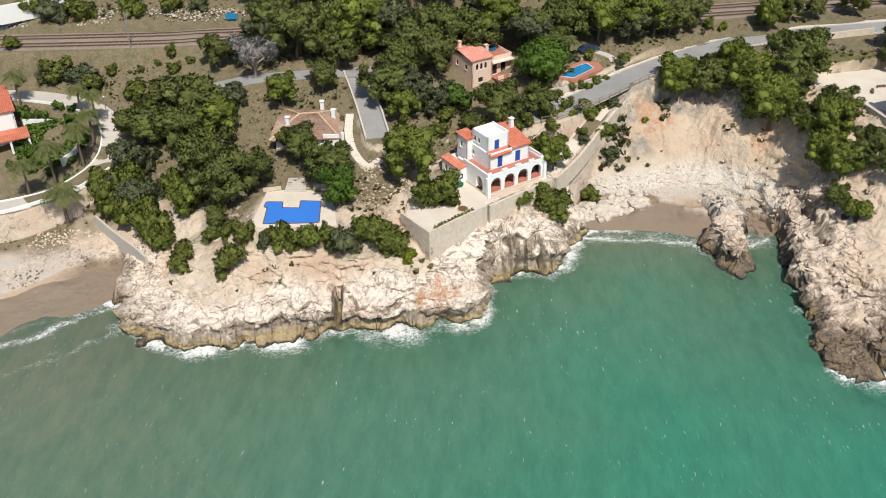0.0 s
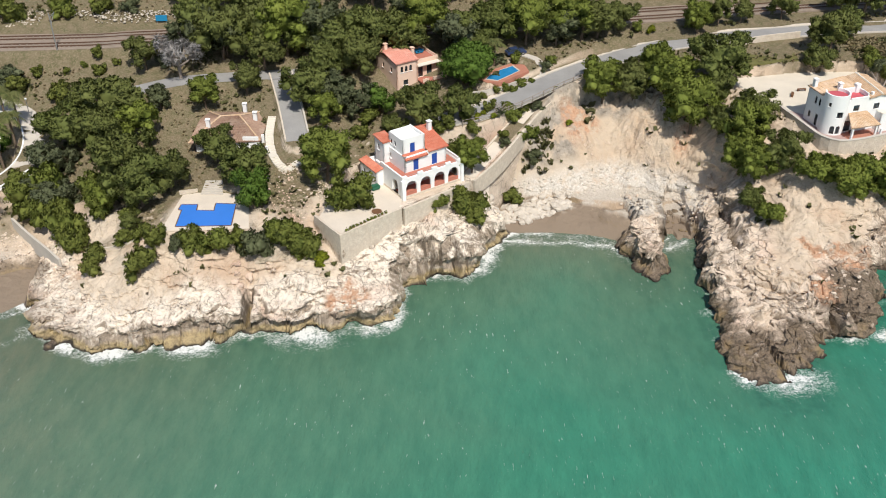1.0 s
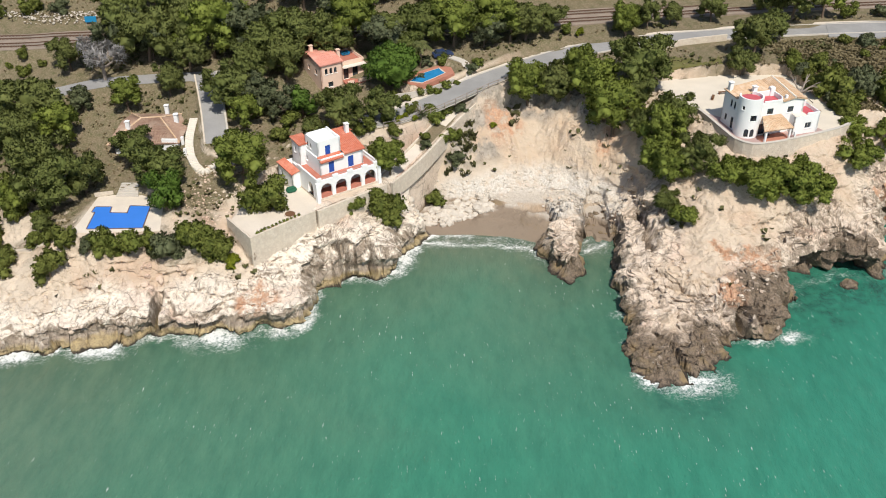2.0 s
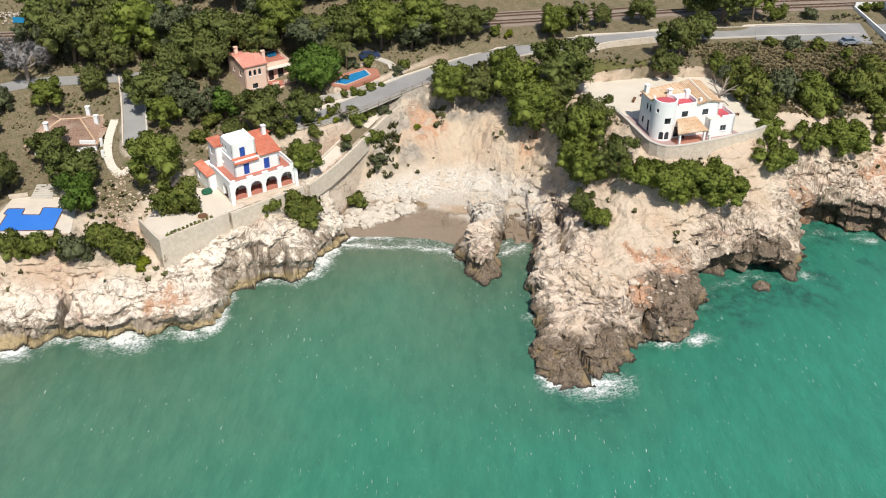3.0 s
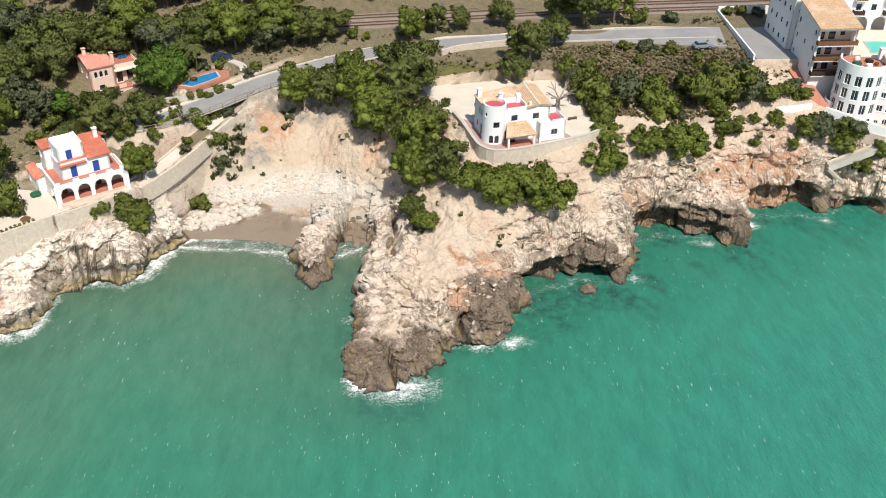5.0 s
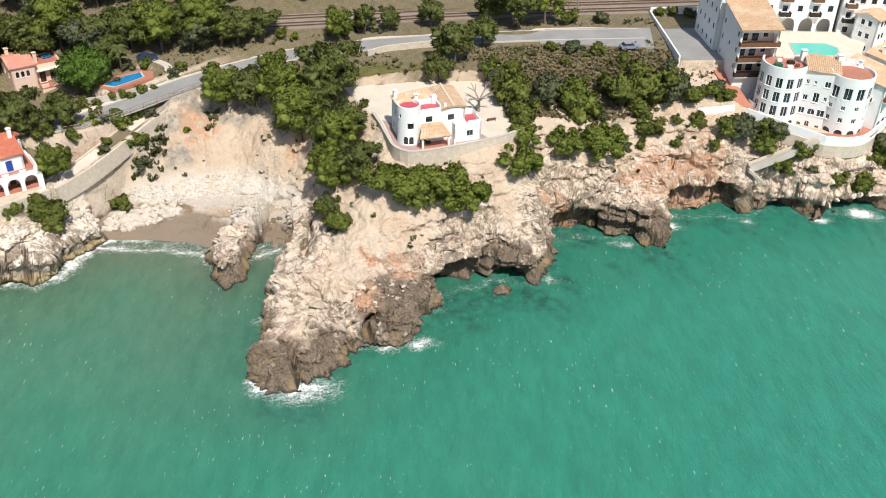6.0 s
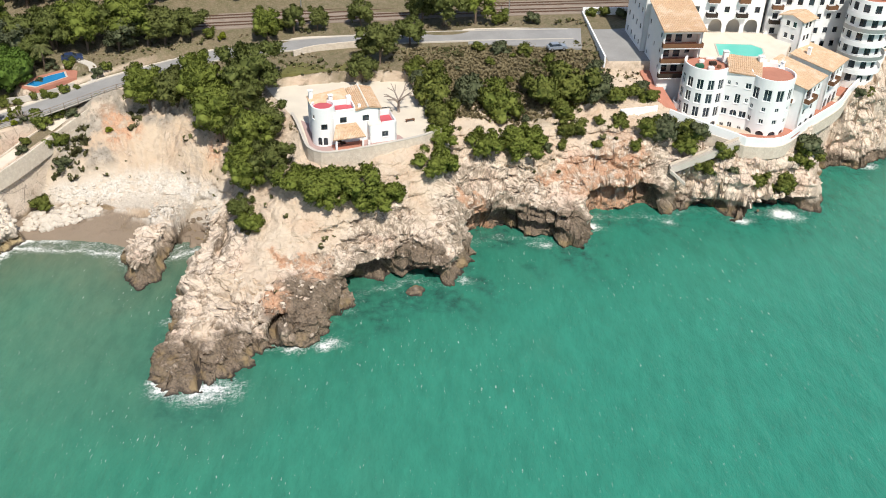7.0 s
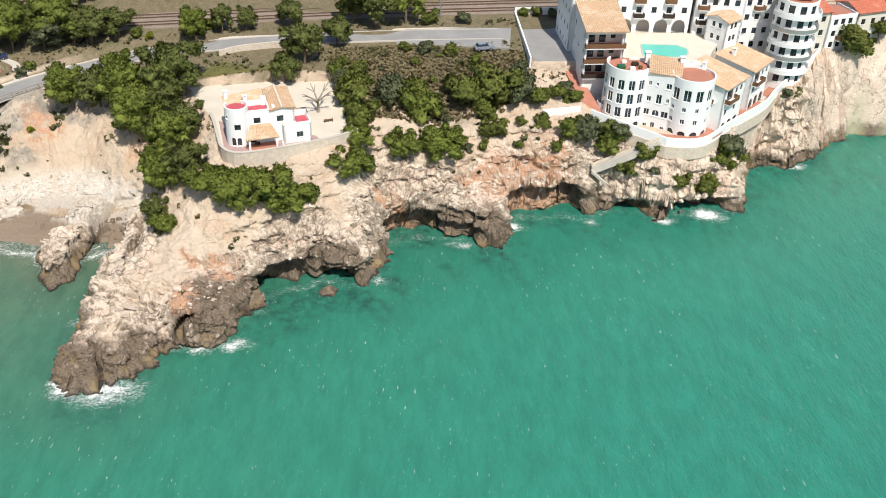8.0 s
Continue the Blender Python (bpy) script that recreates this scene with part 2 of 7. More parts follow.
LEVELS_HEAD = [(61, 139, 3.6), (62.5, 128, 5.6), (68, 128.5, 6.2), (61.5, 113, 3.0), (70, 113, 3.6), (72, 121, 5.2), (66, 143, 9.5), (75, 138, 14.4), (84, 125.5, 7.8), (88, 131, 8.0),
               (80, 117, 4.0), (97, 135, 8.0), (102, 131, 5.6), (108, 146, 9.6), (113, 152.5, 14.5), (128, 154.5, 10.0), (128, 147, 7.0), (118, 147, 8.5), (109, 155, 17.6), (122, 158, 15.0),
               (90, 142, 15.5), (78, 150, 20.0), (100, 160, 20.0), (88, 178, 21.5), (120, 172, 20.6), (136, 165, 17.0), (142, 157, 12.5), (151, 157.6, 9.4), (148, 161.2, 14.8), (154, 159.2, 13.8), (84, 138.8, 17.4), (92, 141.6, 18.0), (100, 145.4, 18.0), (74.5, 149, 17.0)]
LEVELS_EAST = [(148.6, 156.4, 9.2), (155.4, 156.6, 11.6), (152.4, 154.4, 6.2), (144.6, 154.6, 5.4), (29.6, 154.2, 12.6), (25.0, 147.6, 11.0), (2, 164, 15.8), (7, 177, 20.0), (165, 154, 6.8), (178, 159, 6.6), (172, 160, 13.6), (161, 158.6, 13.0), (166, 156.2, 12.0), (180, 164.4, 13.2), (160, 175, 16.0), (186, 172, 14.5), (198, 175.5, 14.5), (212, 192, 18.0), (205, 205, 22.0),
               (130, 186, 22.2), (110, 192, 22.4), (145, 185, 22.0), (-80, 180, 22.0), (-40, 183, 22.2), (0, 187, 22.3), (50, 196, 22.5), (90, 203, 22.6), (140, 210, 23.0),
               (-80, 197, 25.0), (0, 215, 27.0), (100, 225, 27.0), (220, 230, 28.0), (0, 300, 45.0), (200, 300, 45.0)]


def polyline_field(x, y, pts):
    """Least distance to a line of points, and how far along it (in points) the nearest place lies."""
    best, where = np.full(x.shape, 1e9), np.zeros(x.shape)
    for i, ((ax, ay), (bx, by)) in enumerate(zip(pts, pts[1:])):
        dx, dy = bx - ax, by - ay
        u = np.clip(((x - ax) * dx + (y - ay) * dy) / (dx * dx + dy * dy), 0, 1)
        d = np.hypot(x - ax - u * dx, y - ay - u * dy)
        near = d < best
        best, where = np.where(near, d, best), np.where(near, i + u, where)
    return best, where


def inside(x, y, poly):
    hit = np.zeros(x.shape, bool)
    for (ax, ay), (bx, by) in zip(poly, poly[1:] + poly[:1]):
        if ay != by:
            hit ^= ((ay > y) != (by > y)) & (x < (bx - ax) * (y - ay) / (by - ay) + ax)
    return hit


def cell(i, j, k):
    h = (i * 374761393 + j * 668265263 + k * 2147483647 * 31) & 0xFFFFFFFF
    h = ((h ^ (h >> 13)) * 1274126177) & 0xFFFFFFFF
    return ((h ^ (h >> 16)) & 0xFFFF) / 65535.0


def lump(x, y, z=0.0):
    """Smooth noise between -1 and 1 on a unit lattice."""
    x, y, z = np.broadcast_arrays(np.asarray(x, float), y, z)
    i, j, k = (np.floor(v).astype(np.int64) for v in (x, y, z))
    u, v, w = (s * s * (3 - 2 * s) for s in (x - i, y - j, z - k))
    out = 0
    for a in (0, 1):
        for b in (0, 1):
            for c in (0, 1):
                out = out + cell(i + a, j + b, k + c) * (u if a else 1 - u) * (v if b else 1 - v) * (w if c else 1 - w)
    return 2 * out - 1


def rough(x, y, z=0.0, octaves=4, gain=0.5):
    return sum(lump(x * 2**o + 17 * o, y * 2**o - 9 * o, np.asarray(z) * 2**o) * gain**o for o in range(octaves))


def blocks(x, y, size, seed=0, seam=False):
    """A random value for each of many uneven blocks, as broken rock has them, or how near the seam between two of them lies."""
    x, y = x / size, y / size
    i, j = np.floor(x).astype(np.int64), np.floor(y).astype(np.int64)
    best, value, second = np.full(x.shape, 9.0), np.zeros(x.shape), np.full(x.shape, 9.0)
    for a in (-1, 0, 1):
        for b in (-1, 0, 1):
            ci, cj = i + a, j + b
            d = (x - ci - cell(ci, cj, seed + 1)) ** 2 + (y - cj - cell(ci, cj, seed + 2)) ** 2
            near = d < best
            second = np.where(near, best, np.minimum(second, d))
            best, value = np.where(near, d, best), np.where(near, cell(ci, cj, seed + 3), value)
    if seam:
        return np.sqrt(second) - np.sqrt(best)
    return value * 2 - 1


def step01(v, lo, hi):
    s = np.clip((v - lo) / (hi - lo), 0, 1)
    return s * s * (3 - 2 * s)


LINE = [p for pts, _ in SHORE for p in pts]
STEEP = [s for pts, s in SHORE for _ in pts]
LAND = LINE + [(1000, 1500), (-600, 1500)]
LEVELS = np.array(LEVELS_WEST + LEVELS_COVE + LEVELS_HEAD + LEVELS_EAST)
gap = np.hypot(LEVELS[:, None, 0] - LEVELS[None, :, 0], LEVELS[:, None, 1] - LEVELS[None, :, 1])
WEIGHTS = np.linalg.solve(gap + 0.0 * np.eye(len(gap)), LEVELS[:, 2] - 12)

# level places: outline, height, how wide the ground runs up to it
POOL_PAD = [(-32.2, 124.6), (-17.4, 125.4), (-18.5, 137.0), (-31.5, 137.0)]
TERRACE_PAD = [(-7.0, 129.0), (-2.3, 123.4), (7.2, 132.6), (18.2, 141.6), (12, 150), (-2, 145), (-6, 136)]
YARD_PAD = [(69, 169), (84.9, 172.4), (97.4, 172.8), (102.8, 150.8), (98.8, 147.6), (89.2, 143.3), (84.8, 141.8), (82.2, 141.4), (80.0, 143.2), (78.6, 147.2), (76.0, 155)]
LOT_PAD = [(137.7, 203.3), (149, 203.7), (149, 178.4), (138.8, 178.0)]
FLAT_PAD = [(149, 168), (162.5, 159.5), (170, 158.6), (177, 165.2), (187.0, 174.5), (192.5, 181), (206, 196), (240, 215), (150, 215)]
GARDEN_PAD = [(20.4, 168.6), (22.4, 166.6), (25.4, 166.7), (28.4, 169.8), (31.2, 172.4), (30.4, 175.6), (27.8, 176.6), (24.6, 174.0), (21.4, 171.2)]
PADS = [(GARDEN_PAD, 19.6, 0.8), (POOL_PAD, 11.7, 1.5), (TERRACE_PAD, 11.7, 0.3), (YARD_PAD, 19.45, 0.3), (LOT_PAD, 22.2, 1.0), (FLAT_PAD, 14.5, 0.3)]
# ways: middle line (x, y, height), half width, run-out
ROAD = [(13, 158, 15.5), (19.5, 158.5, 16.6), (27, 163.5, 17.4), (35.5, 170.3, 18.4), (43.5, 176.3, 18.9), (53, 181.0, 20.0), (62, 183.6, 21.0), (74, 185.4, 21.8), (92, 188.2, 22.2), (110, 190.5, 22.3), (133, 192.5, 22.3)]
RAILBED = [(-260, 172, 22.0), (-80, 180.6, 22.2), (-45, 183.8, 22.3), (24, 191.5, 22.5), (52, 195.6, 22.6), (73, 199.2, 22.7), (97, 203.6, 22.8), (134, 207.6, 23.0), (300, 226, 23.4)]
UPPER_ROAD = [(-46, 163.5, 19.2), (-37, 167.6, 19.6), (-22, 170.6, 19.5), (-14.8, 171.6, 19.5)]
DRIVE = [(-18.6, 171.5, 19.5), (-15.2, 160, 17.6), (-12.5, 149.5, 15.7)]
LANE = [(18.6, 143.6, 11.6), (22.5, 150, 12.6), (29.5, 161.5, 15.0), (37.5, 172.0, 18.4)]
WEST_ROAD = [(-100, 128.5, 8.6), (-76, 136.5, 9.0), (-68.0, 141.5, 9.5), (-63.2, 149.5, 11.0), (-64.0, 158.0, 13.4), (-70.5, 164.2, 15.2), (-86, 167.5, 16.2), (-120, 166, 16.5)]
WAYS = [(RAILBED, 5.2, 3.0), (ROAD, 3.4, 1.6), (UPPER_ROAD, 2.4, 1.2), (DRIVE, 2.2, 0.8), (LANE, 1.4, 0.8), (WEST_ROAD, 2.6, 1.0)]
# clefts: line, half width, floor
CLEFTS = [([(-16.4, 109.5), (-16.7, 114), (-17.0, 117.6)], 0.4, 0.35), ([(56.0, 128), (56.8, 133), (57.2, 138.5)], 1.7, -0.8), ([(57.2, 138.2), (57.2, 144.5)], 2.0, 0.45), ([(57.2, 144), (57.4, 149.5)], 1.8, 1.7), ([(64.3, 142), (64.8, 134), (64.6, 129.5)], 0.5, 3.6),
          ([(65.2, 101.5), (65.0, 106), (63.6, 109.5), (62.4, 111.5)], 0.45, 0.1), ([(76.0, 111.4), (75.6, 114.6), (77.0, 116.6)], 0.6, 0.6), ([(57.6, 148), (58.0, 152)], 1.6, 2.6)]
# scars: a line drawn west to east; seaward of it the rock breaks down by a depth and rises again over a run
SCARS = [([(73.6, 129.0), (75.4, 126.6), (78.3, 125.9), (81.4, 127.0), (84.6, 126.4)], 1.5, 4.0), ([(106.0, 144.4), (109.3, 145.4), (114.0, 144.2), (119.6, 142.6), (124, 142.4)], 1.8, 3.6),
         ([(122.0, 150.4), (128.4, 154.4), (133.6, 157.0), (141.4, 156.8)], 1.8, 5.0), ([(-15.6, 116.4), (-13.4, 114.8), (-9.1, 113.9), (-5.7, 115.0), (-2.4, 116.9), (2.6, 118.4)], 1.1, 2.6),
         ([(64.0, 112.6), (67.0, 111.4), (70.5, 112.6), (74.0, 115.6)], 0.9, 2.4), ([(86.0, 131.6), (90, 134.4), (95, 134.6), (101, 132.6)], 0.9, 3.0), ([(62.0, 133), (62.6, 126), (64, 120)], 0.8, 2.0), ([(70, 141.5), (73, 138.4), (78.0, 133.6)], 0.7, 2.6)]
# where the swell breaks white: x, y, radius
SPLASHES = [(67.0, 101.4, 8.0), (60.0, 102.2, 5.5), (84.4, 113.2, 4.5), (79, 111.6, 3), (107.5, 131, 3), (133.5, 148.5, 3.5), (122, 142, 3.5), (173, 153.6, 6), (163, 151, 3), (-5, 111.2, 6), (-25, 109.4, 7), (-37, 107.6, 6), (6, 116, 3.5), (20, 131, 3),
            (57, 119, 2.5), (-68, 103, 2.5), (-61, 107, 2), (-74, 96, 3), (199, 173.6, 4), (149, 149.8, 2.5)]
# iron-stained earth in the rock: x, y, radius
OCHRE = [(139, 153.5, 8), (83, 124.5, 3), (-1, 117.6, 2.5), (76, 118.5, 2.5), (41, 166, 4), (-46, 124, 4), (60, 158, 3), (131, 152.5, 4)]
# darker rough rock low on the flanks: x, y, radius
DARK_ROCK = [(86, 120.5, 5.5), (113, 143.5, 5), (80, 117, 7), (88, 123, 6.5), (62, 106, 7), (70, 108, 6), (119, 143.5, 8), (146, 152, 7), (99, 129.5, 6), (128, 142, 5), (58, 118, 4)]
# hollows under the cliff: x, y, radius, depth, height of the roof
HOLLOWS = [(76.5, 115.5, 2.4, 3.0, 3.4), (92, 128.0, 5.5, 6.5, 6.2), (100.5, 129.6, 4.5, 5.0, 3.4), (113, 144.3, 7.0, 5.0, 5.6), (122, 143, 5.0, 2.5, 4.0), (140, 151.5, 9.5, 4.5, 7.2), (146.5, 151.5, 5.0, 2.5, 5.0),
           (171, 153.2, 9.5, 6.0, 3.2), (157, 154, 4.0, 3.0, 2.2), (213, 188.5, 4.5, 4.5, 5.0), (-12, 111.8, 9.0, 1.6, 3.0), (1, 113.2, 6.0, 1.6, 2.6)]


def land_level(x, y):
    h = np.full(x.shape, 12.0)
    for (px, py, _), w in zip(LEVELS, WEIGHTS):
        h += w * np.hypot(x - px, y - py)
    return h


def along(pts, where):
    return np.interp(where, range(len(pts)), [p[2] for p in pts])


def wobble(x, y):
    """How far the broken rock leaves the drawn shore."""
    return rough(x * 0.16, y * 0.16) * 0.9 + (rough(x * 0.55, y * 0.55, 6.0, 3) * 0.7 + blocks(x, y, 2.2, 11) * 0.5) * (1 - 0.5 * step01(x, 30, 15))


def survey(x, y):
    """Height of the ground with all its works, and what is needed to clothe it."""
    dist, where = polyline_field(x, y, LINE)
    dist = np.where(inside(x, y, LAND), dist, -dist)
    steep = np.interp(where, range(len(STEEP)), STEEP)
    beachy = step01(steep, 1.2, 0.5)
    wob = wobble(x, y) * (1 - beachy)
    bx, by = x + 0.5 * lump(x * 0.4, y * 0.4, 1.0) + 0.2 * lump(x * 1.5, y * 1.5, 2.0), y * 1.25 + 0.5 * lump(x * 0.4, y * 0.4, 6.0)
    crag = (np.abs(rough(x * 0.2, y * 0.2, 3.3, 6, 0.55)) - 0.35) * 1.3 + rough(x * 0.9, y * 0.9, 1.0, 4, 0.6) * 0.35
    crag = crag + blocks(bx, by, 3.4, 3) * 0.42 + blocks(bx, by, 1.5, 5) * 0.32 + blocks(bx, by, 0.75, 17) * 0.2
    crag = crag - 0.75 * step01(blocks(bx, by, 3.4, 3, True), 0.2, 0.04) * step01(lump(x * 0.17, y * 0.17, 9.0), -0.2, 0.3) - 0.4 * step01(blocks(bx, by, 1.5, 5, True), 0.3, 0.06) * step01(lump(x * 0.23, y * 0.23, 2.0), -0.1, 0.4)
    crag = crag * (0.6 + 0.4 * step01(x, 20, 50))
    land = land_level(x, y)
    built = np.zeros(x.shape)
    d = dist + wob
    shore = np.where(d > 0, steep * d * (1 + 0.35 * rough(x * 0.3, y * 0.3, 5.0)) + np.maximum(0, dist - 10) * 1.8, np.maximum(np.maximum(steep, 0.25) * 0.4 * d, -7 + 0 * d)) - 0.15
    soft = 0.8
    rocky = (1 - beachy) * (0.3 + 0.7 * step01(dist + 3 * lump(x * 0.1, y * 0.1, 2.0), 13, 5)) * step01(dist, 30, 22) * step01(dist, -12, -2)
    raw = land + crag * rocky * 0.9
    m = np.clip(0.5 + 0.5 * (shore - raw) / soft, 0, 1)
    h = shore + (raw - shore) * m - soft * m * (1 - m)
    bare = step01(dist, 45, 25) * (1 - built) * (dist > 3) * (1 - 0.85 * beachy)
    h = h + bare * (blocks(x, y, 1.6, 7) * 0.12 + rough(x * 0.5, y * 0.5, 9.0, 3) * 0.22)
    scarp = step01(np.hypot((x - 50) / 1.3, y - 161), 14, 9) * step01(h, 3, 6)
    bent = x + 2.2 * lump(x * 0.15, y * 0.15, 3.0) + 0.8 * lump(x * 0.5, y * 0.5, 4.0)
    h = h + scarp * ((np.abs(rough(bent * 0.3, y * 0.1, 2.0, 3)) - 0.3) * 0.5 + rough(x * 0.4, y * 0.4, 7.0, 5, 0.6) * 0.6 + blocks(x, y, 2.4, 13) * 0.3 + blocks(x, y, 1.0, 19) * 0.2)
    h = np.where(dist < -3, np.minimum(h, -0.5), h)
    reef = np.maximum(0, rough(x * 0.33, y * 0.33, 8.0, 4) + 0.05) * 3.5 * step01(dist, -16, -2) * (1 - beachy)
    h = np.where(dist < 0, np.minimum(h + reef, np.maximum(h, -0.25)), h)
    for pts, depth, run in SCARS:
        c, _ = polyline_field(x, y, pts)
        level = np.interp(x, [p[0] for p in pts], [p[1] for p in pts]) - 0.6 * lump(x * 0.7, y * 0.2, 1.0)
        ends = step01(x, pts[0][0] - 0.5, pts[0][0] + 1.5) * step01(x, pts[-1][0] + 0.5, pts[-1][0] - 1.5)
        h = h - depth * ends * step01(level - y, -0.05, 0.3) * step01(c, run, 0.0) * (0.75 + 0.5 * lump(x * 0.35, y * 0.35, 4.0)) * step01(h, 0.6, 2.0)
    for pts, half, floor in CLEFTS:
        c, _ = polyline_field(x, y, pts)
        h = np.minimum(h, floor + np.maximum(0, c - half) * (3.5 if half > 1 else 11))
    for poly, z, run in PADS:
        o, _ = polyline_field(x, y, poly + poly[:1])
        k = np.where(inside(x, y, poly), 1.0, step01(o, run, 0.0))
        h, built = h + (z - h) * k, np.maximum(built, k)
    for pts, half, run in WAYS:
        o, at = polyline_field(x, y, [p[:2] for p in pts])
        k = step01(o, half + run, half)
        h, built = h + (along(pts, at) - h) * k, np.maximum(built, k)
    return h, dist, beachy, built


def height_at(x, y):
    return float(survey(np.array([float(x)]), np.array([float(y)]))[0][0])


def spaced(lo, fine_lo, fine_hi, hi, stepping, coarse):
    far = lambda a, b, n: a + (b - a) * (np.arange(1, n + 1) / n) ** 2.6
    return np.concatenate([far(fine_lo, lo, coarse)[::-1], np.arange(fine_lo, fine_hi + stepping / 2, stepping), far(fine_hi, hi, coarse)])


def grid_mesh(name, co, nx, ny):
    idx = np.arange(nx * ny).reshape(ny, nx)
    quads = np.stack([idx[:-1, :-1], idx[:-1, 1:], idx[1:, 1:], idx[1:, :-1]], -1).reshape(-1, 4)
    me = bpy.data.meshes.new(name)
    me.vertices.add(len(co))
    me.vertices.foreach_set("co", co.astype(np.float32).ravel())
    me.loops.add(quads.size)
    me.loops.foreach_set("vertex_index", quads.astype(np.int32).ravel())
    me.polygons.add(len(quads))
    me.polygons.foreach_set("loop_start", np.arange(0, quads.size, 4, dtype=np.int32))
    me.polygons.foreach_set("use_smooth", np.ones(len(quads), bool))
    me.update(calc_edges=True)
    return me


def set_attr(me, name, values):
    me.attributes.new(name, "FLOAT", "POINT").data.foreach_set("value", values.astype(np.float32).ravel())


def blurred(a, times):
    for _ in range(times):
        p = np.pad(a, 1, mode="edge")
        a = (p[:-2, 1:-1] + p[2:, 1:-1] + p[1:-1, :-2] + p[1:-1, 2:] + 2 * a) / 6
    return a


def sampled(grid, gx, gy, x, y):
    """Value between the points of a level grid."""
    u, v = np.clip((x - gx[0]) / (gx[1] - gx[0]), 0, len(gx) - 1.001), np.clip((y - gy[0]) / (gy[1] - gy[0]), 0, len(gy) - 1.001)
    i, j = u.astype(int), v.astype(int)
    u, v = u - i, v - j
    return (grid[j, i] * (1 - u) + grid[j, i + 1] * u) * (1 - v) + (grid[j + 1, i] * (1 - u) + grid[j + 1, i + 1] * u) * v


def build_ground():
    # a first survey in large steps tells where the ground is steep; there the rows of the sheet lie closer
    gx, gy = np.arange(-94.0, 240.1, 1.0), np.arange(97.0, 182.1, 0.5)
    cx, cy = np.meshgrid(gx, gy)
    ch, cd, _, cb = (v.reshape(cx.shape) for v in survey(cx.ravel(), cy.ravel()))
    zy, zx = np.gradient(ch, gy, gx)
    want = 1.0 + 3.2 * np.clip(blurred(np.abs(zy) + 0.4 * np.abs(zx), 6), 0, 2.2) * blurred((cd < 26).astype(float), 4) + 1.2 * blurred(((cd > -1) & (cd < 24)).astype(float), 4)
    want = np.where(cd < -4, 0.35, want)
    want = blurred(want, 3)
    total = np.concatenate([np.zeros((1, len(gx))), np.cumsum((want[1:] + want[:-1]) / 2, 0)], 0)
    total /= total[-1]
    xs = spaced(-900, -78, 214, 1100, 0.27, 26)
    rows = np.linspace(0, 1, 400)
    near = np.stack([np.interp(rows, total[:, i], gy) for i in range(len(gx))], 1)
    at = np.clip(xs - gx[0], 0, len(gx) - 1.001)
    k = at.astype(int)
    near = near[:, k] * (1 - (at - k)) + near[:, k + 1] * (at - k)
    far = spaced(-500, 97, 182, 1500, 85, 30)
    south, north = far[far < 96.9], far[far > 182.1]
    yy = np.concatenate([np.repeat(south[:, None], len(xs), 1), near, np.repeat(north[:, None], len(xs), 1)], 0)
    xx = np.repeat(xs[None, :], len(yy), 0)
    x, y = xx.ravel(), yy.ravel()
    h, dist, beachy, built = survey(x, y)
    # the way inland, by which hollows are cut and crags pushed about
    soft = blurred(cd, 4)
    sy, sx = np.gradient(soft, gy, gx)
    inx, iny = sampled(sx, gx, gy, x, y), sampled(sy, gx, gy, x, y)
    size = np.hypot(inx, iny) + 0.2
    inx, iny = inx / size, iny / size
    cliff = (1 - beachy) * (1 - built) * (1 - np.clip(2.2 * sampled(blurred(cb, 8), gx, gy, x, y), 0, 1)) * step01(dist, 18, 8) * step01(h, -2.5, -0.5) * step01(dist, -3, -0.5)
    strata = h * 0.62 + 0.9 * lump(x * 0.12, y * 0.12, 3.0) + 0.35 * lump(x * 0.5, y * 0.5, 5.0)
    strata = strata - np.floor(strata)
    ledge = np.where(strata < 0.75, 0.75 - strata, (strata - 0.75) * 3.0)
    push = (rough(x * 0.3, y * 0.3, h * 0.5, 6, 0.58) * 1.15 + rough(x * 0.09, y * 0.09, h * 0.8 + 4.0, 3, 0.6) * 0.8 - 0.7 * ledge * (0.6 + 0.6 * lump(x * 0.2, y * 0.2, 8.0))) * cliff
    for cx, cy, r, depth, roof in HOLLOWS:
        near = step01(np.hypot(x - cx, y - cy) + 0.8 * lump(x * 0.5, y * 0.5, h), r, r * 0.45)
        push = push + depth * near * step01(h, -2.5, -0.6) * step01(h, roof, roof * 0.75) * step01(dist, -2.0, -0.4)
    co = np.stack([x + inx * push, y + iny * push, h], 1)
    me = grid_mesh("ground", co, len(xs), len(yy))
    gz = h.reshape(xx.shape)
    dyj, dyi = np.gradient(yy)
    dhj, dhi = np.gradient(gz)
    zy = dhj / dyj
    zx = (dhi - zy * dyi) / np.gradient(xs)[None, :]
    tilt = np.hypot(zx, zy).ravel()
    n = rough(x * 0.13, y * 0.13, 2.0)
    edge = 13 + 9 * step01(x, 40, 62) * (1 - 0.75 * step01(x, 96, 106) * step01(x, 140, 130))
    edge = edge - 7 * step01(y, 143, 149) * step01(x, 34, 28)
    inland = step01(dist + n * 5 - edge, 0, 8)
    scrub = inland * np.maximum(step01(tilt, 1.3, 0.7), step01(dist, 34, 42))
    cove = step01(np.hypot((x - 48) / 1.5, y - 158), 17, 14) * step01(x - 0.35 * (y - 150), 24, 30)
    scrub = np.where(cove > 0.5, scrub * (1 - cove) * 0.4, scrub)
    soil = np.clip(step01(dist + n * 3, 6, 10) * (1 - scrub) * 0.75 + cove * step01(h, 3.2, 5) * 0.85, 0, 1) * (1 - step01(tilt, 2.2, 4.0) * 0.6)
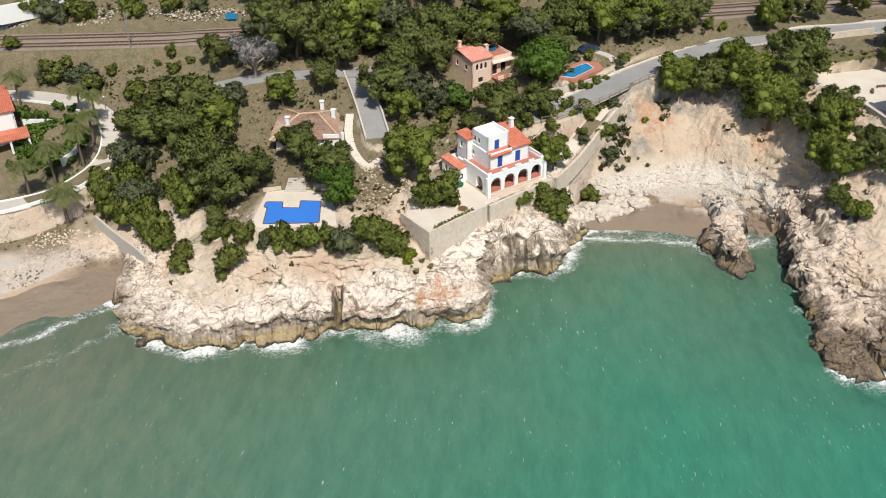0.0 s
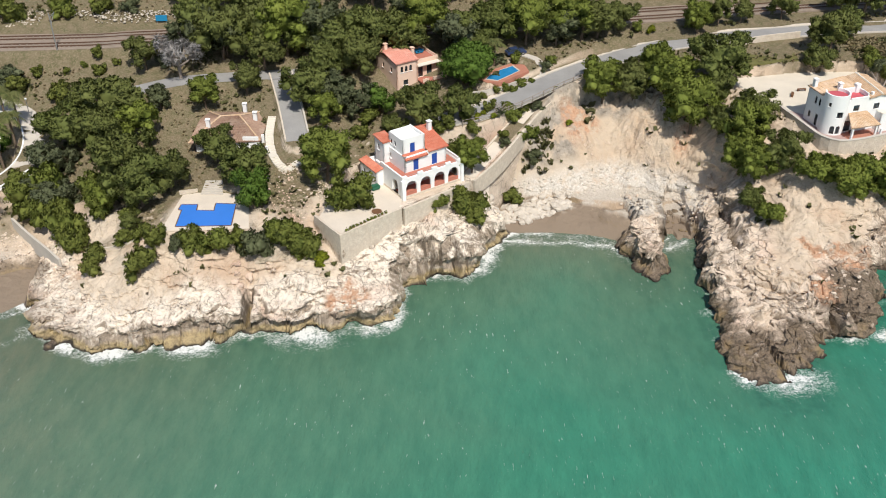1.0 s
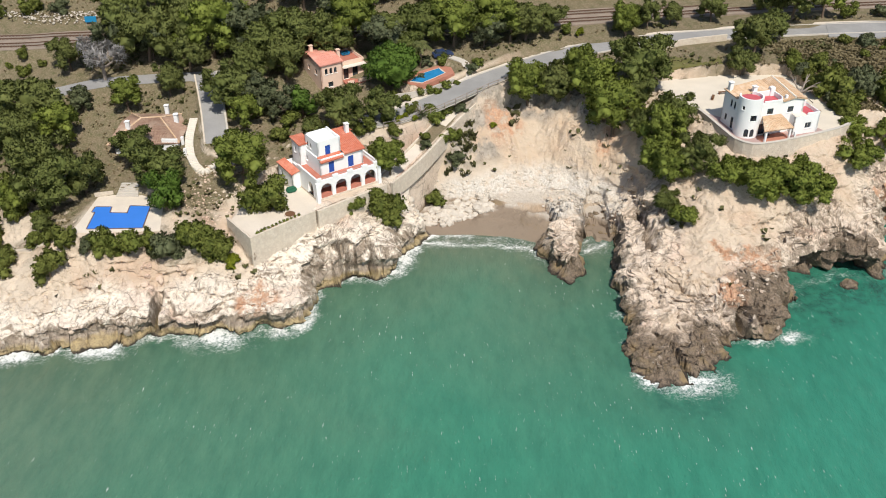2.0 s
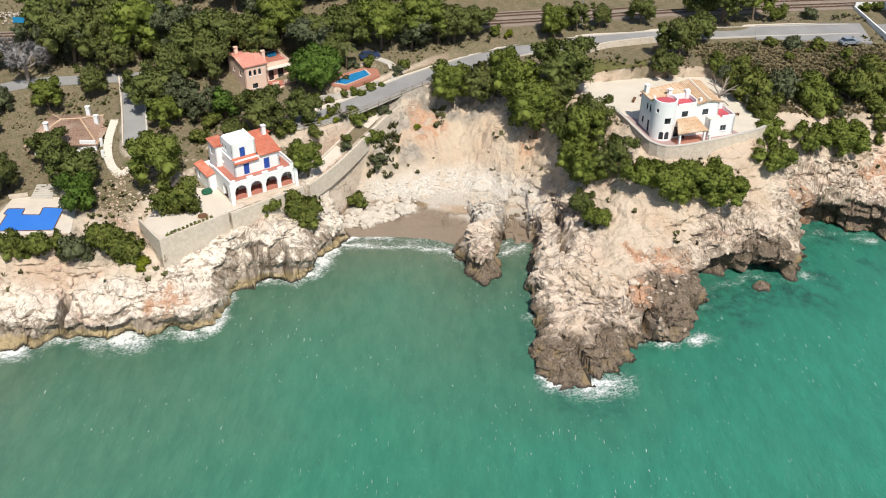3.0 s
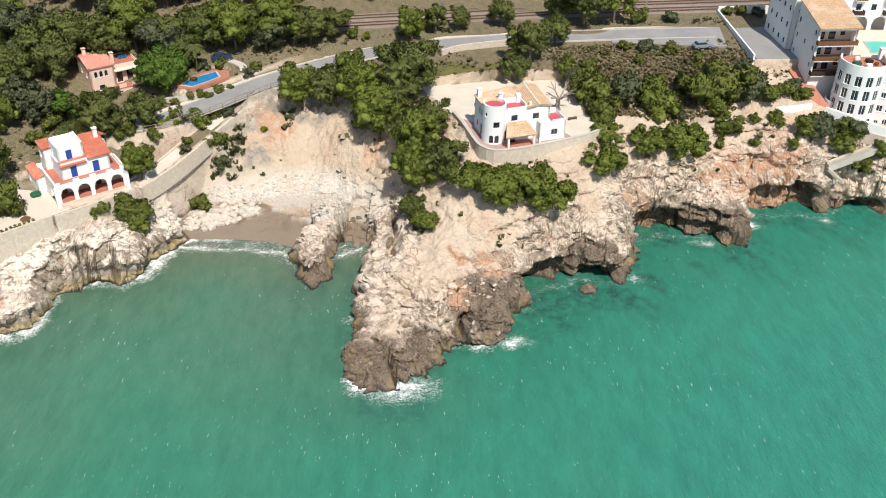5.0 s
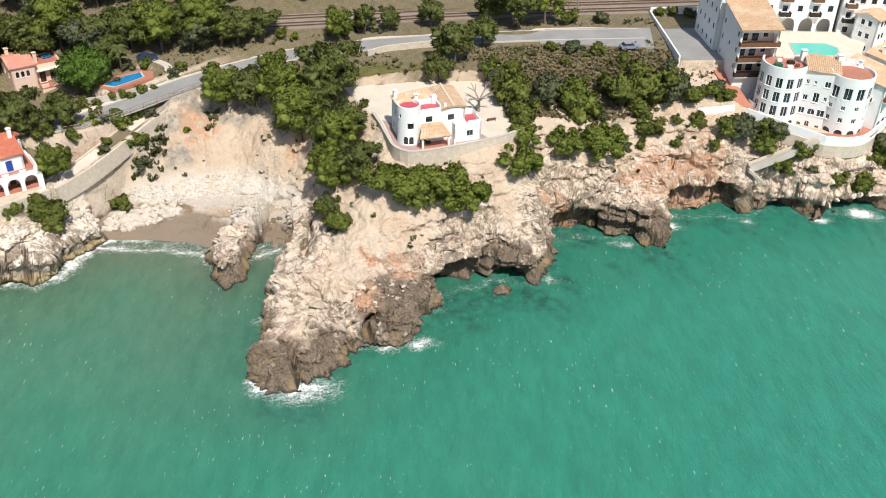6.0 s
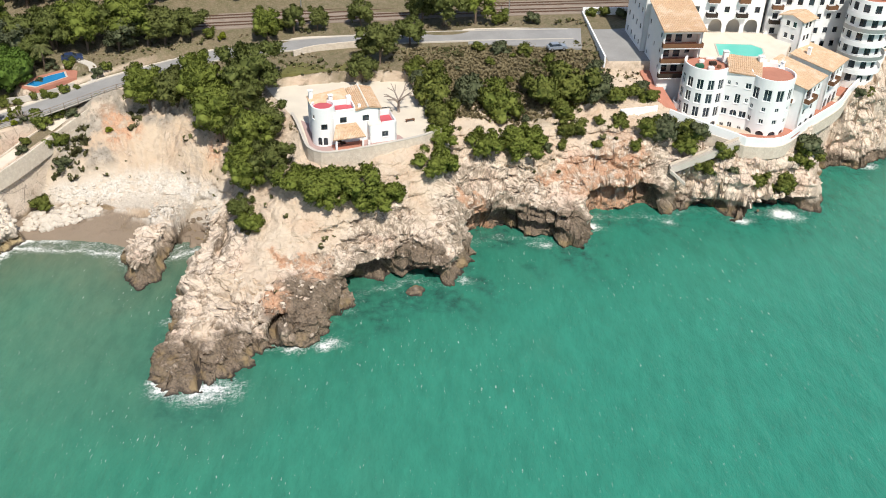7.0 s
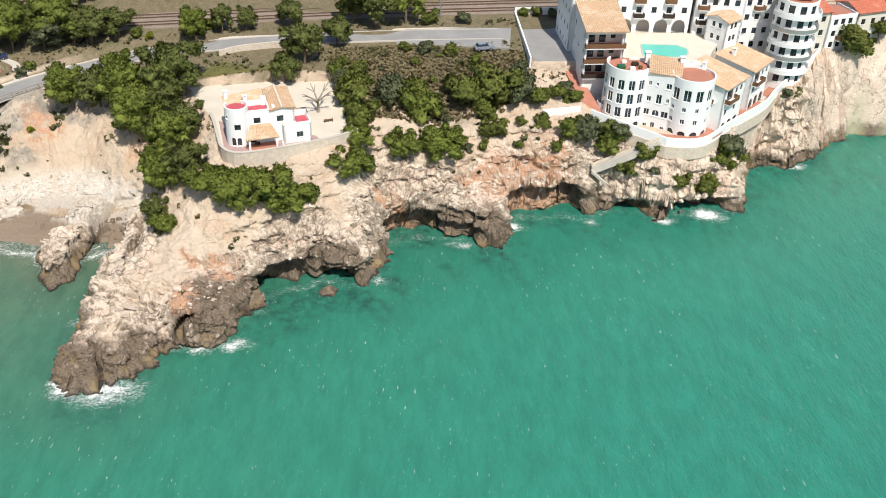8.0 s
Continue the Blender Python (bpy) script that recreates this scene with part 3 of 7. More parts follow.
    sand = step01(h, 3.6, 2.6) * step01(tilt, 0.9, 0.4) * np.maximum(beachy, cove) * step01(dist, -30, -25)
    gully, _ = polyline_field(x, y, [(56.8, 135), (57.2, 138.5), (57.3, 148)])
    sand = np.maximum(sand, step01(gully, 3.0, 2.0) * step01(h, 2.2, 1.2) * step01(h, -1.2, -0.4))
    set_attr(me, "scrub", scrub)
    set_attr(me, "soil", soil)
    set_attr(me, "sand", sand)
    red = np.zeros(x.shape)
    for cx, cy, r in OCHRE:
        red = np.maximum(red, step01(np.hypot(x - cx, y - cy) + n * 2.5, r, r * 0.4))
    for pts, depth, run in SCARS[:3]:
        red = np.maximum(red, step01(polyline_field(x, y, [(px, py - 0.3) for px, py in pts])[0] + 0.6 * n, 0.9, 0.3))
    set_attr(me, "ochre", red * (1 - sand))
    dim = np.zeros(x.shape)
    for cx, cy, r in DARK_ROCK:
        dim = np.maximum(dim, step01(np.hypot(x - cx, y - cy) + n * 2.0, r, r * 0.6))
    set_attr(me, "tarnish", dim * step01(h + n * 1.2, 7.0, 5.4))
    set_attr(me, "rubble", cove * step01(h, 2.0, 2.8) * step01(h, 7.5, 4.5) * step01(x, 66, 60))
    reef = step01(rough(x * 0.33, y * 0.33, 8.0, 4), -0.05, 0.4)
    set_attr(me, "seabed", step01(h, -0.7, -1.6) * (1 - reef))
    set_attr(me, "ashen", cove * np.maximum(step01(h + 2.5 * n, 11.5, 14.5), step01(x + 2 * n, 41, 38) * step01(h, 6, 9)) * step01(x, 63, 58))
    set_attr(me, "tan", step01(x, 40, 24) * (1 - beachy))
    # Steeper ground takes more grey, its painted shade mixed with weathering
    greyed = (1 - 0.9 * step01(x, 146, 156)) * step01(tilt, 0.9, 2.2) * (1 - beachy) * (1 - step01(np.hypot((x - 40) / 1.5, y - 153), 20, 15))
    set_attr(me, "greyed", greyed)
    crisp = (tilt.reshape(xx.shape)[:-1, :-1] > 0.45) & ((1 - beachy).reshape(xx.shape)[:-1, :-1] > 0.5)
    me.polygons.foreach_set("use_smooth", ~crisp.ravel())
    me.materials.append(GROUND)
    return tagged(new("ground", me), "pale limestone coast with red earth, scrub and shingle coves", "ground", kind="structure")


def build_sea():
    xs, ys = spaced(-1500, -92, 236, 1800, 0.8, 20), spaced(-1800, 70, 196, 420, 0.8, 24)
    x, y = (v.ravel() for v in np.meshgrid(xs, ys))
    dist, _ = polyline_field(x, y, LINE)
    land = inside(x, y, LAND)
    off = np.where(land, -dist, dist)
    west, _ = polyline_field(x, y, BEACH_WEST)
    cove, _ = polyline_field(x, y, BEACH_COVE + STACK[:1] + INLET)
    rock = np.minimum(np.minimum(polyline_field(x, y, ROCKS_WEST)[0], polyline_field(x, y, STACK)[0]), np.minimum(polyline_field(x, y, HEAD_WEST)[0], polyline_field(x, y, HEAD_EAST)[0]))
    z = rough(x * 0.12, y * 0.06, 1.0, 3) * 0.1
    me = grid_mesh("sea", np.stack([x, y, z], 1), len(xs), len(ys))
    reach = np.where(rock < 14, off - wobble(x, y), off)
    wide = 0.5 + 3.4 * np.clip(0.38 + lump(x * 0.11, y * 0.11, 4.0) + 0.5 * lump(x * 0.33, y * 0.33, 2.0), 0, 1.2) * (0.3 + 0.7 * step01(x, 45, 25))
    rocks = step01(reach, wide, 0.2) * step01(rock, 12, 8) * step01(reach, -3.5, -1.2) * (0.3 + 0.7 * step01(x, 48, 30)) * (0.72 + 0.25 * lump(x * 0.4, y * 0.4, 7.0))
    beach = np.minimum(west, cove)
    sway = 1.4 * lump(x * 0.13, y * 0.13) + 0.7 * lump(x * 0.35, y * 0.35)
    wash = np.maximum(step01(np.abs(beach - 1.6 + sway), 1.3, 0.0) * 0.8, step01(np.abs(west - 9 + sway * 2), 1.5, 0) * 0.3) * np.where(land, 0.3, 1.0)
    wash = np.maximum(wash, step01(cove, 6, 1) * 0.34 * np.where(land, 0.5, 1.0))
    burst = np.zeros(x.shape)
    for cx, cy, r in SPLASHES:
        burst = np.maximum(burst, step01(np.hypot(x - cx, (y - cy) * 1.5) + 1.2 * lump(x * 0.5, y * 0.5), r, r * 0.2) * (0.72 * step01(reach, r * 0.9, 0.3) + 0.22))
    set_attr(me, "froth", np.clip(np.maximum(np.maximum(rocks, wash), burst), 0, 1))
    set_attr(me, "murk", np.clip(step01(x, 55, -85) * 0.75 + np.exp(-west / 22) * 0.5 + np.exp(-cove / 26) * 0.85, 0, 1))
    set_attr(me, "east", step01(x, 0, 170))
    u, v = x * 0.79 + y * 0.61, y * 0.79 - x * 0.61
    shoal = step01(rough(u * 0.3, v * 0.13, 8.0, 4), -0.05, 0.35) * step01(off, 15, 3) * step01(x, 84, 92) * (0.35 + 0.65 * step01(x, 150, 120)) + 0.6 * step01(np.hypot(x - 65, y - 100), 9, 3) + 0.5 * step01(off, 4, 0.5)
    set_attr(me, "shoal", np.clip(shoal, 0, 1) * step01(rock, 22, 14))
    set_attr(me, "clear", step01(off, 20, 1) * 0.12)
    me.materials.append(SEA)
    return tagged(new("sea", me), "green turbid sea with low swell and white froth", "water", kind="structure")


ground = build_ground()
sea = build_sea()


# ---- more materials ----
def pane_material(name, c=(0.015, 0.02, 0.025)):
    m = Mat(name, 0.08, 0, 0.6)
    m.colour(m.mix(m.ramp(m.noise(0.7, 2), 0.4, 0.6), c, tuple(v * 3 for v in c)))
    return m.m


def tile_material(name, a, b, c):
    """Barrel tiles: every island of the mesh its own tone, with lichen and dust over it."""
    m = Mat(name, 0.85, 0, 0.2)
    col = m.mix(m.ramp(m.noise(2.2, 5, 0.7), 0.35, 0.65), a, b)
    col = m.mix(m.ramp(m.noise(0.5, 4), 0.5, 0.75), col, c)
    m.colour(col)
    m.bump(m.noise(9, 4), 0.4, 0.05)
    return m.m


def stone_material(name, a, b, scale, mortar=(0.55, 0.48, 0.4)):
    m = Mat(name, 0.9, 0, 0.15)
    p = m.pos()
    joint = m.ramp(m.cracks(scale, p), 0.02, 0.07)
    col = m.mix(m.ramp(m.noise(1.3, 5, 0.65), 0.35, 0.65), a, b)
    m.colour(m.mix(m.math("MULTIPLY", m.math("SUBTRACT", 1.0, joint), 0.6), col, mortar))
    m.bump(m.math("ADD", joint, m.noise(5, 4)), 0.5, 0.08)
    return m.m


GLASS = pane_material("window_glass")
RED_TERRACE = plain("red_terrace_paving", (0.52, 0.2, 0.14), 0.8, 0.14, 0.6, 0.25)
RED_TILE = tile_material("red_roof_tile", (0.6, 0.21, 0.13), (0.5, 0.155, 0.095), (0.63, 0.29, 0.2))
TAN_TILE = tile_material("tan_roof_tile", (0.64, 0.46, 0.3), (0.52, 0.35, 0.22), (0.7, 0.56, 0.42))
MAUVE = plain("dull_pink_paving", (0.46, 0.32, 0.29), 0.85, 0.12, 0.5)
OLD_TILE = tile_material("weathered_roof_tile", (0.4, 0.275, 0.2), (0.29, 0.185, 0.135), (0.46, 0.36, 0.28))
PINK = plain("salmon_render", (0.83, 0.61, 0.48), 0.85, 0.08, 0.4)
PINK_ROOF = tile_material("pink_roof_tile", (0.72, 0.35, 0.27), (0.64, 0.29, 0.22), (0.74, 0.45, 0.36))
ROSE = plain("rose_terrace_paint", (0.56, 0.11, 0.13), 0.7, 0.1, 0.7)
BLUE = plain("blue_painted_wood", (0.025, 0.09, 0.4), 0.5, 0.12, 1.2, 0.4)
DARK = plain("dark_wood", (0.05, 0.035, 0.025), 0.7, 0.2, 1.0)
BROWN = plain("brown_wood", (0.2, 0.1, 0.05), 0.7, 0.2, 1.0)
STONE = stone_material("pale_rubble_stone", (0.7, 0.62, 0.51), (0.58, 0.49, 0.39), 1.6)
CONCRETE = plain("pale_concrete", (0.6, 0.55, 0.48), 0.9, 0.14, 0.35, 0.2, bump=0.2)
PAVING = plain("sandy_paving", (0.74, 0.65, 0.54), 0.88, 0.12, 0.4, 0.2, bump=0.15)
YARD = plain("pale_gravel_yard", (0.74, 0.66, 0.54), 0.92, 0.14, 0.25, 0.15, bump=0.25)
ASPHALT = plain("worn_asphalt", (0.36, 0.35, 0.335), 0.9, 0.2, 0.25, 0.2, bump=0.2)
TERRACOTTA = plain("terracotta_paving", (0.5, 0.22, 0.15), 0.8, 0.14, 0.6, 0.25)
BALLAST = plain("railway_ballast", (0.36, 0.29, 0.23), 0.95, 0.25, 0.5, 0.15, bump=0.6)
SLEEPER = plain("concrete_sleeper", (0.3, 0.25, 0.2), 0.9, 0.15, 1.0)
RUST = plain("rusty_rail_steel", (0.13, 0.075, 0.05), 0.6, 0.2, 1.5, 0.4)
STEEL = plain("galvanised_steel", (0.45, 0.45, 0.44), 0.5, 0.1, 1.5, 0.4, 0.6)
POOL_BLUE = plain("blue_pool_lining", (0.05, 0.22, 0.72), 0.3, 0.06, 0.5, 0.5)
POOL_TEAL = plain("turquoise_pool_lining", (0.1, 0.55, 0.45), 0.3, 0.06, 0.5, 0.5)
TARP = plain("blue_tarpaulin", (0.02, 0.26, 0.5), 0.45, 0.1, 1.5, 0.4)
CREAM = plain("cream_render", (0.76, 0.7, 0.6), 0.85, 0.07, 0.4, 0.2)
GREEN_CLOTH = plain("green_cloth", (0.03, 0.14, 0.08), 0.8, 0.1, 1.0)


# ---- mesh helpers ----
def part(name, bm, material, parent=None, label=""):
    """Links a bmesh as one mesh object under a thing or under a part."""
    bmesh.ops.recalc_face_normals(bm, faces=bm.faces[:])
    me = bpy.data.meshes.new(name)
    bm.to_mesh(me)
    bm.free()
    me.materials.append(material)
    ob = new(name, me)
    if parent is not None:
        ob.parent = parent
    if label:
        tagged(ob, label)
    return ob


def thing(name, label, category, at=None, group="", kind=""):
    ob = new(name)
    ob.empty_display_size = 0.5
    if at is not None:
        ob.matrix_world = at
    return tagged(ob, label, category, group, kind)


def hexa(bm, lower, upper):
    """A block from four lower and four upper corners."""
    v = [bm.verts.new(p) for p in (*lower, *upper)]
    for f in ((3, 2, 1, 0), (4, 5, 6, 7), (0, 1, 5, 4), (1, 2, 6, 5), (2, 3, 7, 6), (3, 0, 4, 7)):
        bm.faces.new([v[i] for i in f])
    return v


def box(bm, x0, y0, z0, x1, y1, z1):
    return hexa(bm, [(x0, y0, z0), (x1, y0, z0), (x1, y1, z0), (x0, y1, z0)], [(x0, y0, z1), (x1, y0, z1), (x1, y1, z1), (x0, y1, z1)])


def boxes(*sizes):
    bm = bmesh.new()
    for s in sizes:
        box(bm, *s)
    return bm


def soft_box(x0, y0, z0, x1, y1, z1, r=0.04):
    bm = boxes((x0, y0, z0, x1, y1, z1))
    bmesh.ops.bevel(bm, geom=bm.edges[:], offset=r, segments=2, affect="EDGES")
    return bm


def prism(bm, poly, z0, z1):
    lo, hi = [bm.verts.new((x, y, z0)) for x, y in poly], [bm.verts.new((x, y, z1)) for x, y in poly]
    bm.faces.new(lo[::-1])
    bm.faces.new(hi)
    for i in range(len(poly)):
        j = (i + 1) % len(poly)
        bm.faces.new((lo[i], lo[j], hi[j], hi[i]))


def prisms(poly, z0, z1):
    bm = bmesh.new()
    prism(bm, poly, z0, z1)
    return bm


def disc(cx, cy, r, n=24, a0=0.0, a1=360.0):
    k = n if a1 - a0 >= 360 else n + 1
    return [(cx + r * math.cos(radians(a0 + (a1 - a0) * i / n)), cy + r * math.sin(radians(a0 + (a1 - a0) * i / n))) for i in range(k)]


def tube(bm, points, radius, n=6, taper=1.0):
    """A round bar along points; taper: the last radius by the first."""
    rings = []
    pts = [Vector(p) for p in points]
    for i, p in enumerate(pts):
        way = (pts[min(i + 1, len(pts) - 1)] - pts[max(i - 1, 0)]).normalized()
        side = way.cross(Vector((0.3, 0.9, 0.1)) if abs(way.z) > 0.9 else Vector((0, 0, 1))).normalized()
        up = side.cross(way)
        r = radius * (1 + (taper - 1) * i / max(1, len(pts) - 1))
        rings.append([bm.verts.new(p + (side * math.cos(a) + up * math.sin(a)) * r) for a in (2 * math.pi * k / n for k in range(n))])
    for a, b in zip(rings, rings[1:]):
        for k in range(n):
            bm.faces.new((a[k], a[(k + 1) % n], b[(k + 1) % n], b[k]))
    bm.faces.new(rings[0][::-1])
    bm.faces.new(rings[-1])


def tubes(*runs, n=6):
    bm = bmesh.new()
    for points, radius in runs:
        tube(bm, points, radius, n)
    return bm


def straight(x0, y0, x1, y1):
    """A wall's mapping: u metres along from the first corner, w metres into the wall (to the left of the way), z up."""
    size = math.hypot(x1 - x0, y1 - y0)
    dx, dy = (x1 - x0) / size, (y1 - y0) / size
    return lambda u, w, z: (x0 + dx * u - dy * w, y0 + dy * u + dx * w, z)


def curved(cx, cy, r, a0):
    """The same round a centre, counter-clockwise from angle a0 in degrees."""
    return lambda u, w, z: (cx + (r - w) * math.cos(radians(a0) + u / r), cy + (r - w) * math.sin(radians(a0) + u / r), z)


def walling(bm, f, length, z0, z1, thick, openings=(), du=99.0):
    """A wall with openings (u0, u1, z0, z1, arched) that go through it."""
    us, zs = {0.0, length}, {z0, z1}
    for u0, u1, a, b, arched in openings:
        us |= {u0, u1}
        zs |= {a, b}
    us = sorted(us)
    fine = []
    for a, b in zip(us, us[1:]):
        n = max(1, math.ceil((b - a) / du))
        fine += [a + (b - a) * i / n for i in range(n)]
    fine.append(us[-1])
    zs = sorted(z for z in zs if z0 <= z <= z1)

    def cell_block(ua, ub, za, zb, zc, zd):
        hexa(bm, [f(ua, 0, za), f(ub, 0, zb), f(ub, thick, zb), f(ua, thick, za)], [f(ua, 0, zd), f(ub, 0, zc), f(ub, thick, zc), f(ua, thick, zd)])

    for ua, ub in zip(fine, fine[1:]):
        run = None
        for za, zb in zip(zs, zs[1:]):
            cu, cz = (ua + ub) / 2, (za + zb) / 2
            free = any(o[0] < cu < o[1] and o[2] < cz < o[3] for o in openings)
            if free and run is not None:
                cell_block(ua, ub, run, run, za, za)
                run = None
            elif not free and run is None:
                run = za
        if run is not None:
            cell_block(ua, ub, run, run, zs[-1], zs[-1])
    for u0, u1, a, b, arched in openings:
        if arched:
            r, mid = (u1 - u0) / 2, (u0 + u1) / 2
            rise = min(r, b - a)
            curve = lambda u: b - rise + rise * math.sqrt(max(0.0, 1 - ((u - mid) / r) ** 2)) - 0.001
            for i in range(10):
                ua, ub = u0 + (u1 - u0) * i / 10, u0 + (u1 - u0) * (i + 1) / 10
                cell_block(ua, ub, curve(ua), curve(ub), b, b)
    bmesh.ops.remove_doubles(bm, verts=bm.verts[:], dist=0.002)


def window(f, o, parent, frame_mat, pane_mat=GLASS, deep=0.12, name="window", label="", bars=1, sill=True):
    """A window in an opening of a wall: a frame with its panes (and sill) under it."""
    u0, u1, a, b, arched = o
    t = 0.07
    bm = bmesh.new()

    def slab(ua, ub, za, zb, w0, w1, target):
        hexa(target, [f(ua, w0, za), f(ub, w0, za), f(ub, w1, za), f(ua, w1, za)], [f(ua, w0, zb), f(ub, w0, zb), f(ub, w1, zb), f(ua, w1, zb)])

    for ua, ub, za, zb in ((u0, u0 + t, a, b), (u1 - t, u1, a, b), (u0 + t, u1 - t, a, a + t), (u0 + t, u1 - t, b - t, b)):
        slab(ua, ub, za, zb, deep, deep + 0.08, bm)
    for i in range(bars):
        c = u0 + (u1 - u0) * (i + 1) / (bars + 1)
        slab(c - t / 2, c + t / 2, a + t, b - t, deep, deep + 0.08, bm)
    frame_ob = part(name, bm, frame_mat, parent, label)
    bm = bmesh.new()
    slab(u0 + 0.02, u1 - 0.02, a + 0.02, b - 0.02, deep + 0.04, deep + 0.06, bm)
    part("pane", bm, pane_mat, frame_ob)
    if sill and a > 0.5:
        bm = bmesh.new()
        slab(u0 - 0.08, u1 + 0.08, a - 0.1, a - 0.005, -0.1, deep, bm)
        part("window_sill", bm, WHITE, frame_ob)
    return frame_ob


def leaf_door(f, o, parent, mat, deep=0.1, name="door", label=""):
    """A closed two-leaf door or shutter with boards standing proud."""
    u0, u1, a, b, arched = o
    bm = bmesh.new()
    n = max(2, round((u1 - u0) / 0.22))
    for i in range(n):
        ua, ub = u0 + (u1 - u0) * i / n + 0.01, u0 + (u1 - u0) * (i + 1) / n - 0.01
        hexa(bm, [f(ua, deep, a), f(ub, deep, a), f(ub, deep + 0.06, a), f(ua, deep + 0.06, a)], [f(ua, deep, b), f(ub, deep, b), f(ub, deep + 0.06, b), f(ua, deep + 0.06, b)])
    for za in (a + 0.15, b - 0.3):
        hexa(bm, [f(u0, deep - 0.03, za), f(u1, deep - 0.03, za), f(u1, deep, za), f(u0, deep, za)], [f(u0, deep - 0.03, za + 0.12), f(u1, deep - 0.03, za + 0.12), f(u1, deep, za + 0.12), f(u0, deep, za + 0.12)])
    hexa(bm, [f(u0, deep + 0.07, a), f(u1, deep + 0.07, a), f(u1, deep + 0.09, a), f(u0, deep + 0.09, a)], [f(u0, deep + 0.07, b), f(u1, deep + 0.07, b), f(u1, deep + 0.09, b), f(u0, deep + 0.09, b)])
    return part(name, bm, mat, parent, label)


def tiled(eave_a, eave_b, ridge_b, ridge_a, pitch=0.32, thick=0.12):
    """A slope of barrel tiles: ribs run from the eave to the ridge, courses lap downhill."""
    bm = bmesh.new()
    ea, eb, rb, ra = (Vector(p) for p in (eave_a, eave_b, ridge_b, ridge_a))
    n = max(2, round((eb - ea).length / pitch))
    rows = max(2, round((ra - ea).length / 0.8))
    up = (eb - ea).cross(ra - ea).normalized()
    if up.z < 0:
        up.negate()
    prof = ((0.0, 0.0), (0.22, 0.075), (0.5, 0.11), (0.78, 0.075))
    cols = [(i + s, h) for i in range(n) for s, h in prof] + [(n, 0.0)]
    last = None
    for r in range(rows):
        for v, lift in ((r / rows, 0.05), ((r + 1) / rows, 0.0)):
            line = [bm.verts.new(ea.lerp(eb, c / n).lerp(ra.lerp(rb, c / n), v) + up * (h + lift)) for c, h in cols]
            if last:
                for i in range(len(cols) - 1):
                    bm.faces.new((last[i], last[i + 1], line[i + 1], line[i]))
            last = line
    hexa(bm, [p - up * thick for p in (ea, eb, rb, ra)], [ea, eb, rb, ra])
    return bm


def smooth_line(pts, gap=1.5):
    """Points along a gentle curve through pts, about gap metres apart."""
    p = [Vector(q) for q in pts]
    p = [p[0] * 2 - p[1], *p, p[-1] * 2 - p[-2]]
    out = []
    for i in range(1, len(p) - 2):
        n = max(1, round((p[i + 1] - p[i]).length / gap))
        for k in range(n):
            t = k / n
            out.append(0.5 * ((2 * p[i]) + (p[i + 1] - p[i - 1]) * t + (2 * p[i - 1] - 5 * p[i] + 4 * p[i + 1] - p[i + 2]) * t * t
                              + (3 * p[i] - p[i - 1] - 3 * p[i + 1] + p[i + 2]) * t**3))
    return out + [p[-2]]


def beside(line, off):
    """The line moved sideways (to its left: plus), level."""
    out = []
    for i, p in enumerate(line):
        d = line[min(i + 1, len(line) - 1)] - line[max(i - 1, 0)]
        d.z = 0
        d.normalize()
        out.append(p + Vector((-d.y, d.x, 0)) * off)
    return out


def band(bm, line, left, right, low, high, top=None):
    """A strip between two offsets of a line, from low to high over it."""
    a, b = beside(line, left), beside(line, right)
    up, dn = Vector((0, 0, high)), Vector((0, 0, low))
    rows = [[bm.verts.new(q) for q in (p + dn, p + up, r + up, r + dn)] for p, r in zip(a, b)]
    for s, t in zip(rows, rows[1:]):
        for i in range(4):
            j = (i + 1) % 4
            bm.faces.new((s[i], s[j], t[j], t[i]))
    bm.faces.new(rows[0])
    bm.faces.new(rows[-1][::-1])


def bands(line, *runs):
    bm = bmesh.new()
    for r in runs:
        band(bm, line, *r)
    return bm


def wall_run(name, pts, thick, depth, mat, label, cope=None, kind="structure", gap=1.5):
    """A free wall along points whose z is its top, standing in the ground by its depth."""
    line = smooth_line(pts, gap) if gap else [Vector(p) for p in pts]
    ob = part(name, bands(line, (thick / 2, -thick / 2, -depth, 0.0)), mat)
    if cope:
        part("coping", bands(line, (thick / 2 + 0.06, -thick / 2 - 0.06, 0.0, 0.09)), cope, ob)
    return tagged(ob, label, "wall", kind=kind)


def slab_piece(name, poly, z0, z1, mat, label, category="paving"):
    return tagged(part(name, prisms(poly, z0, z1), mat), label, category, kind="structure")


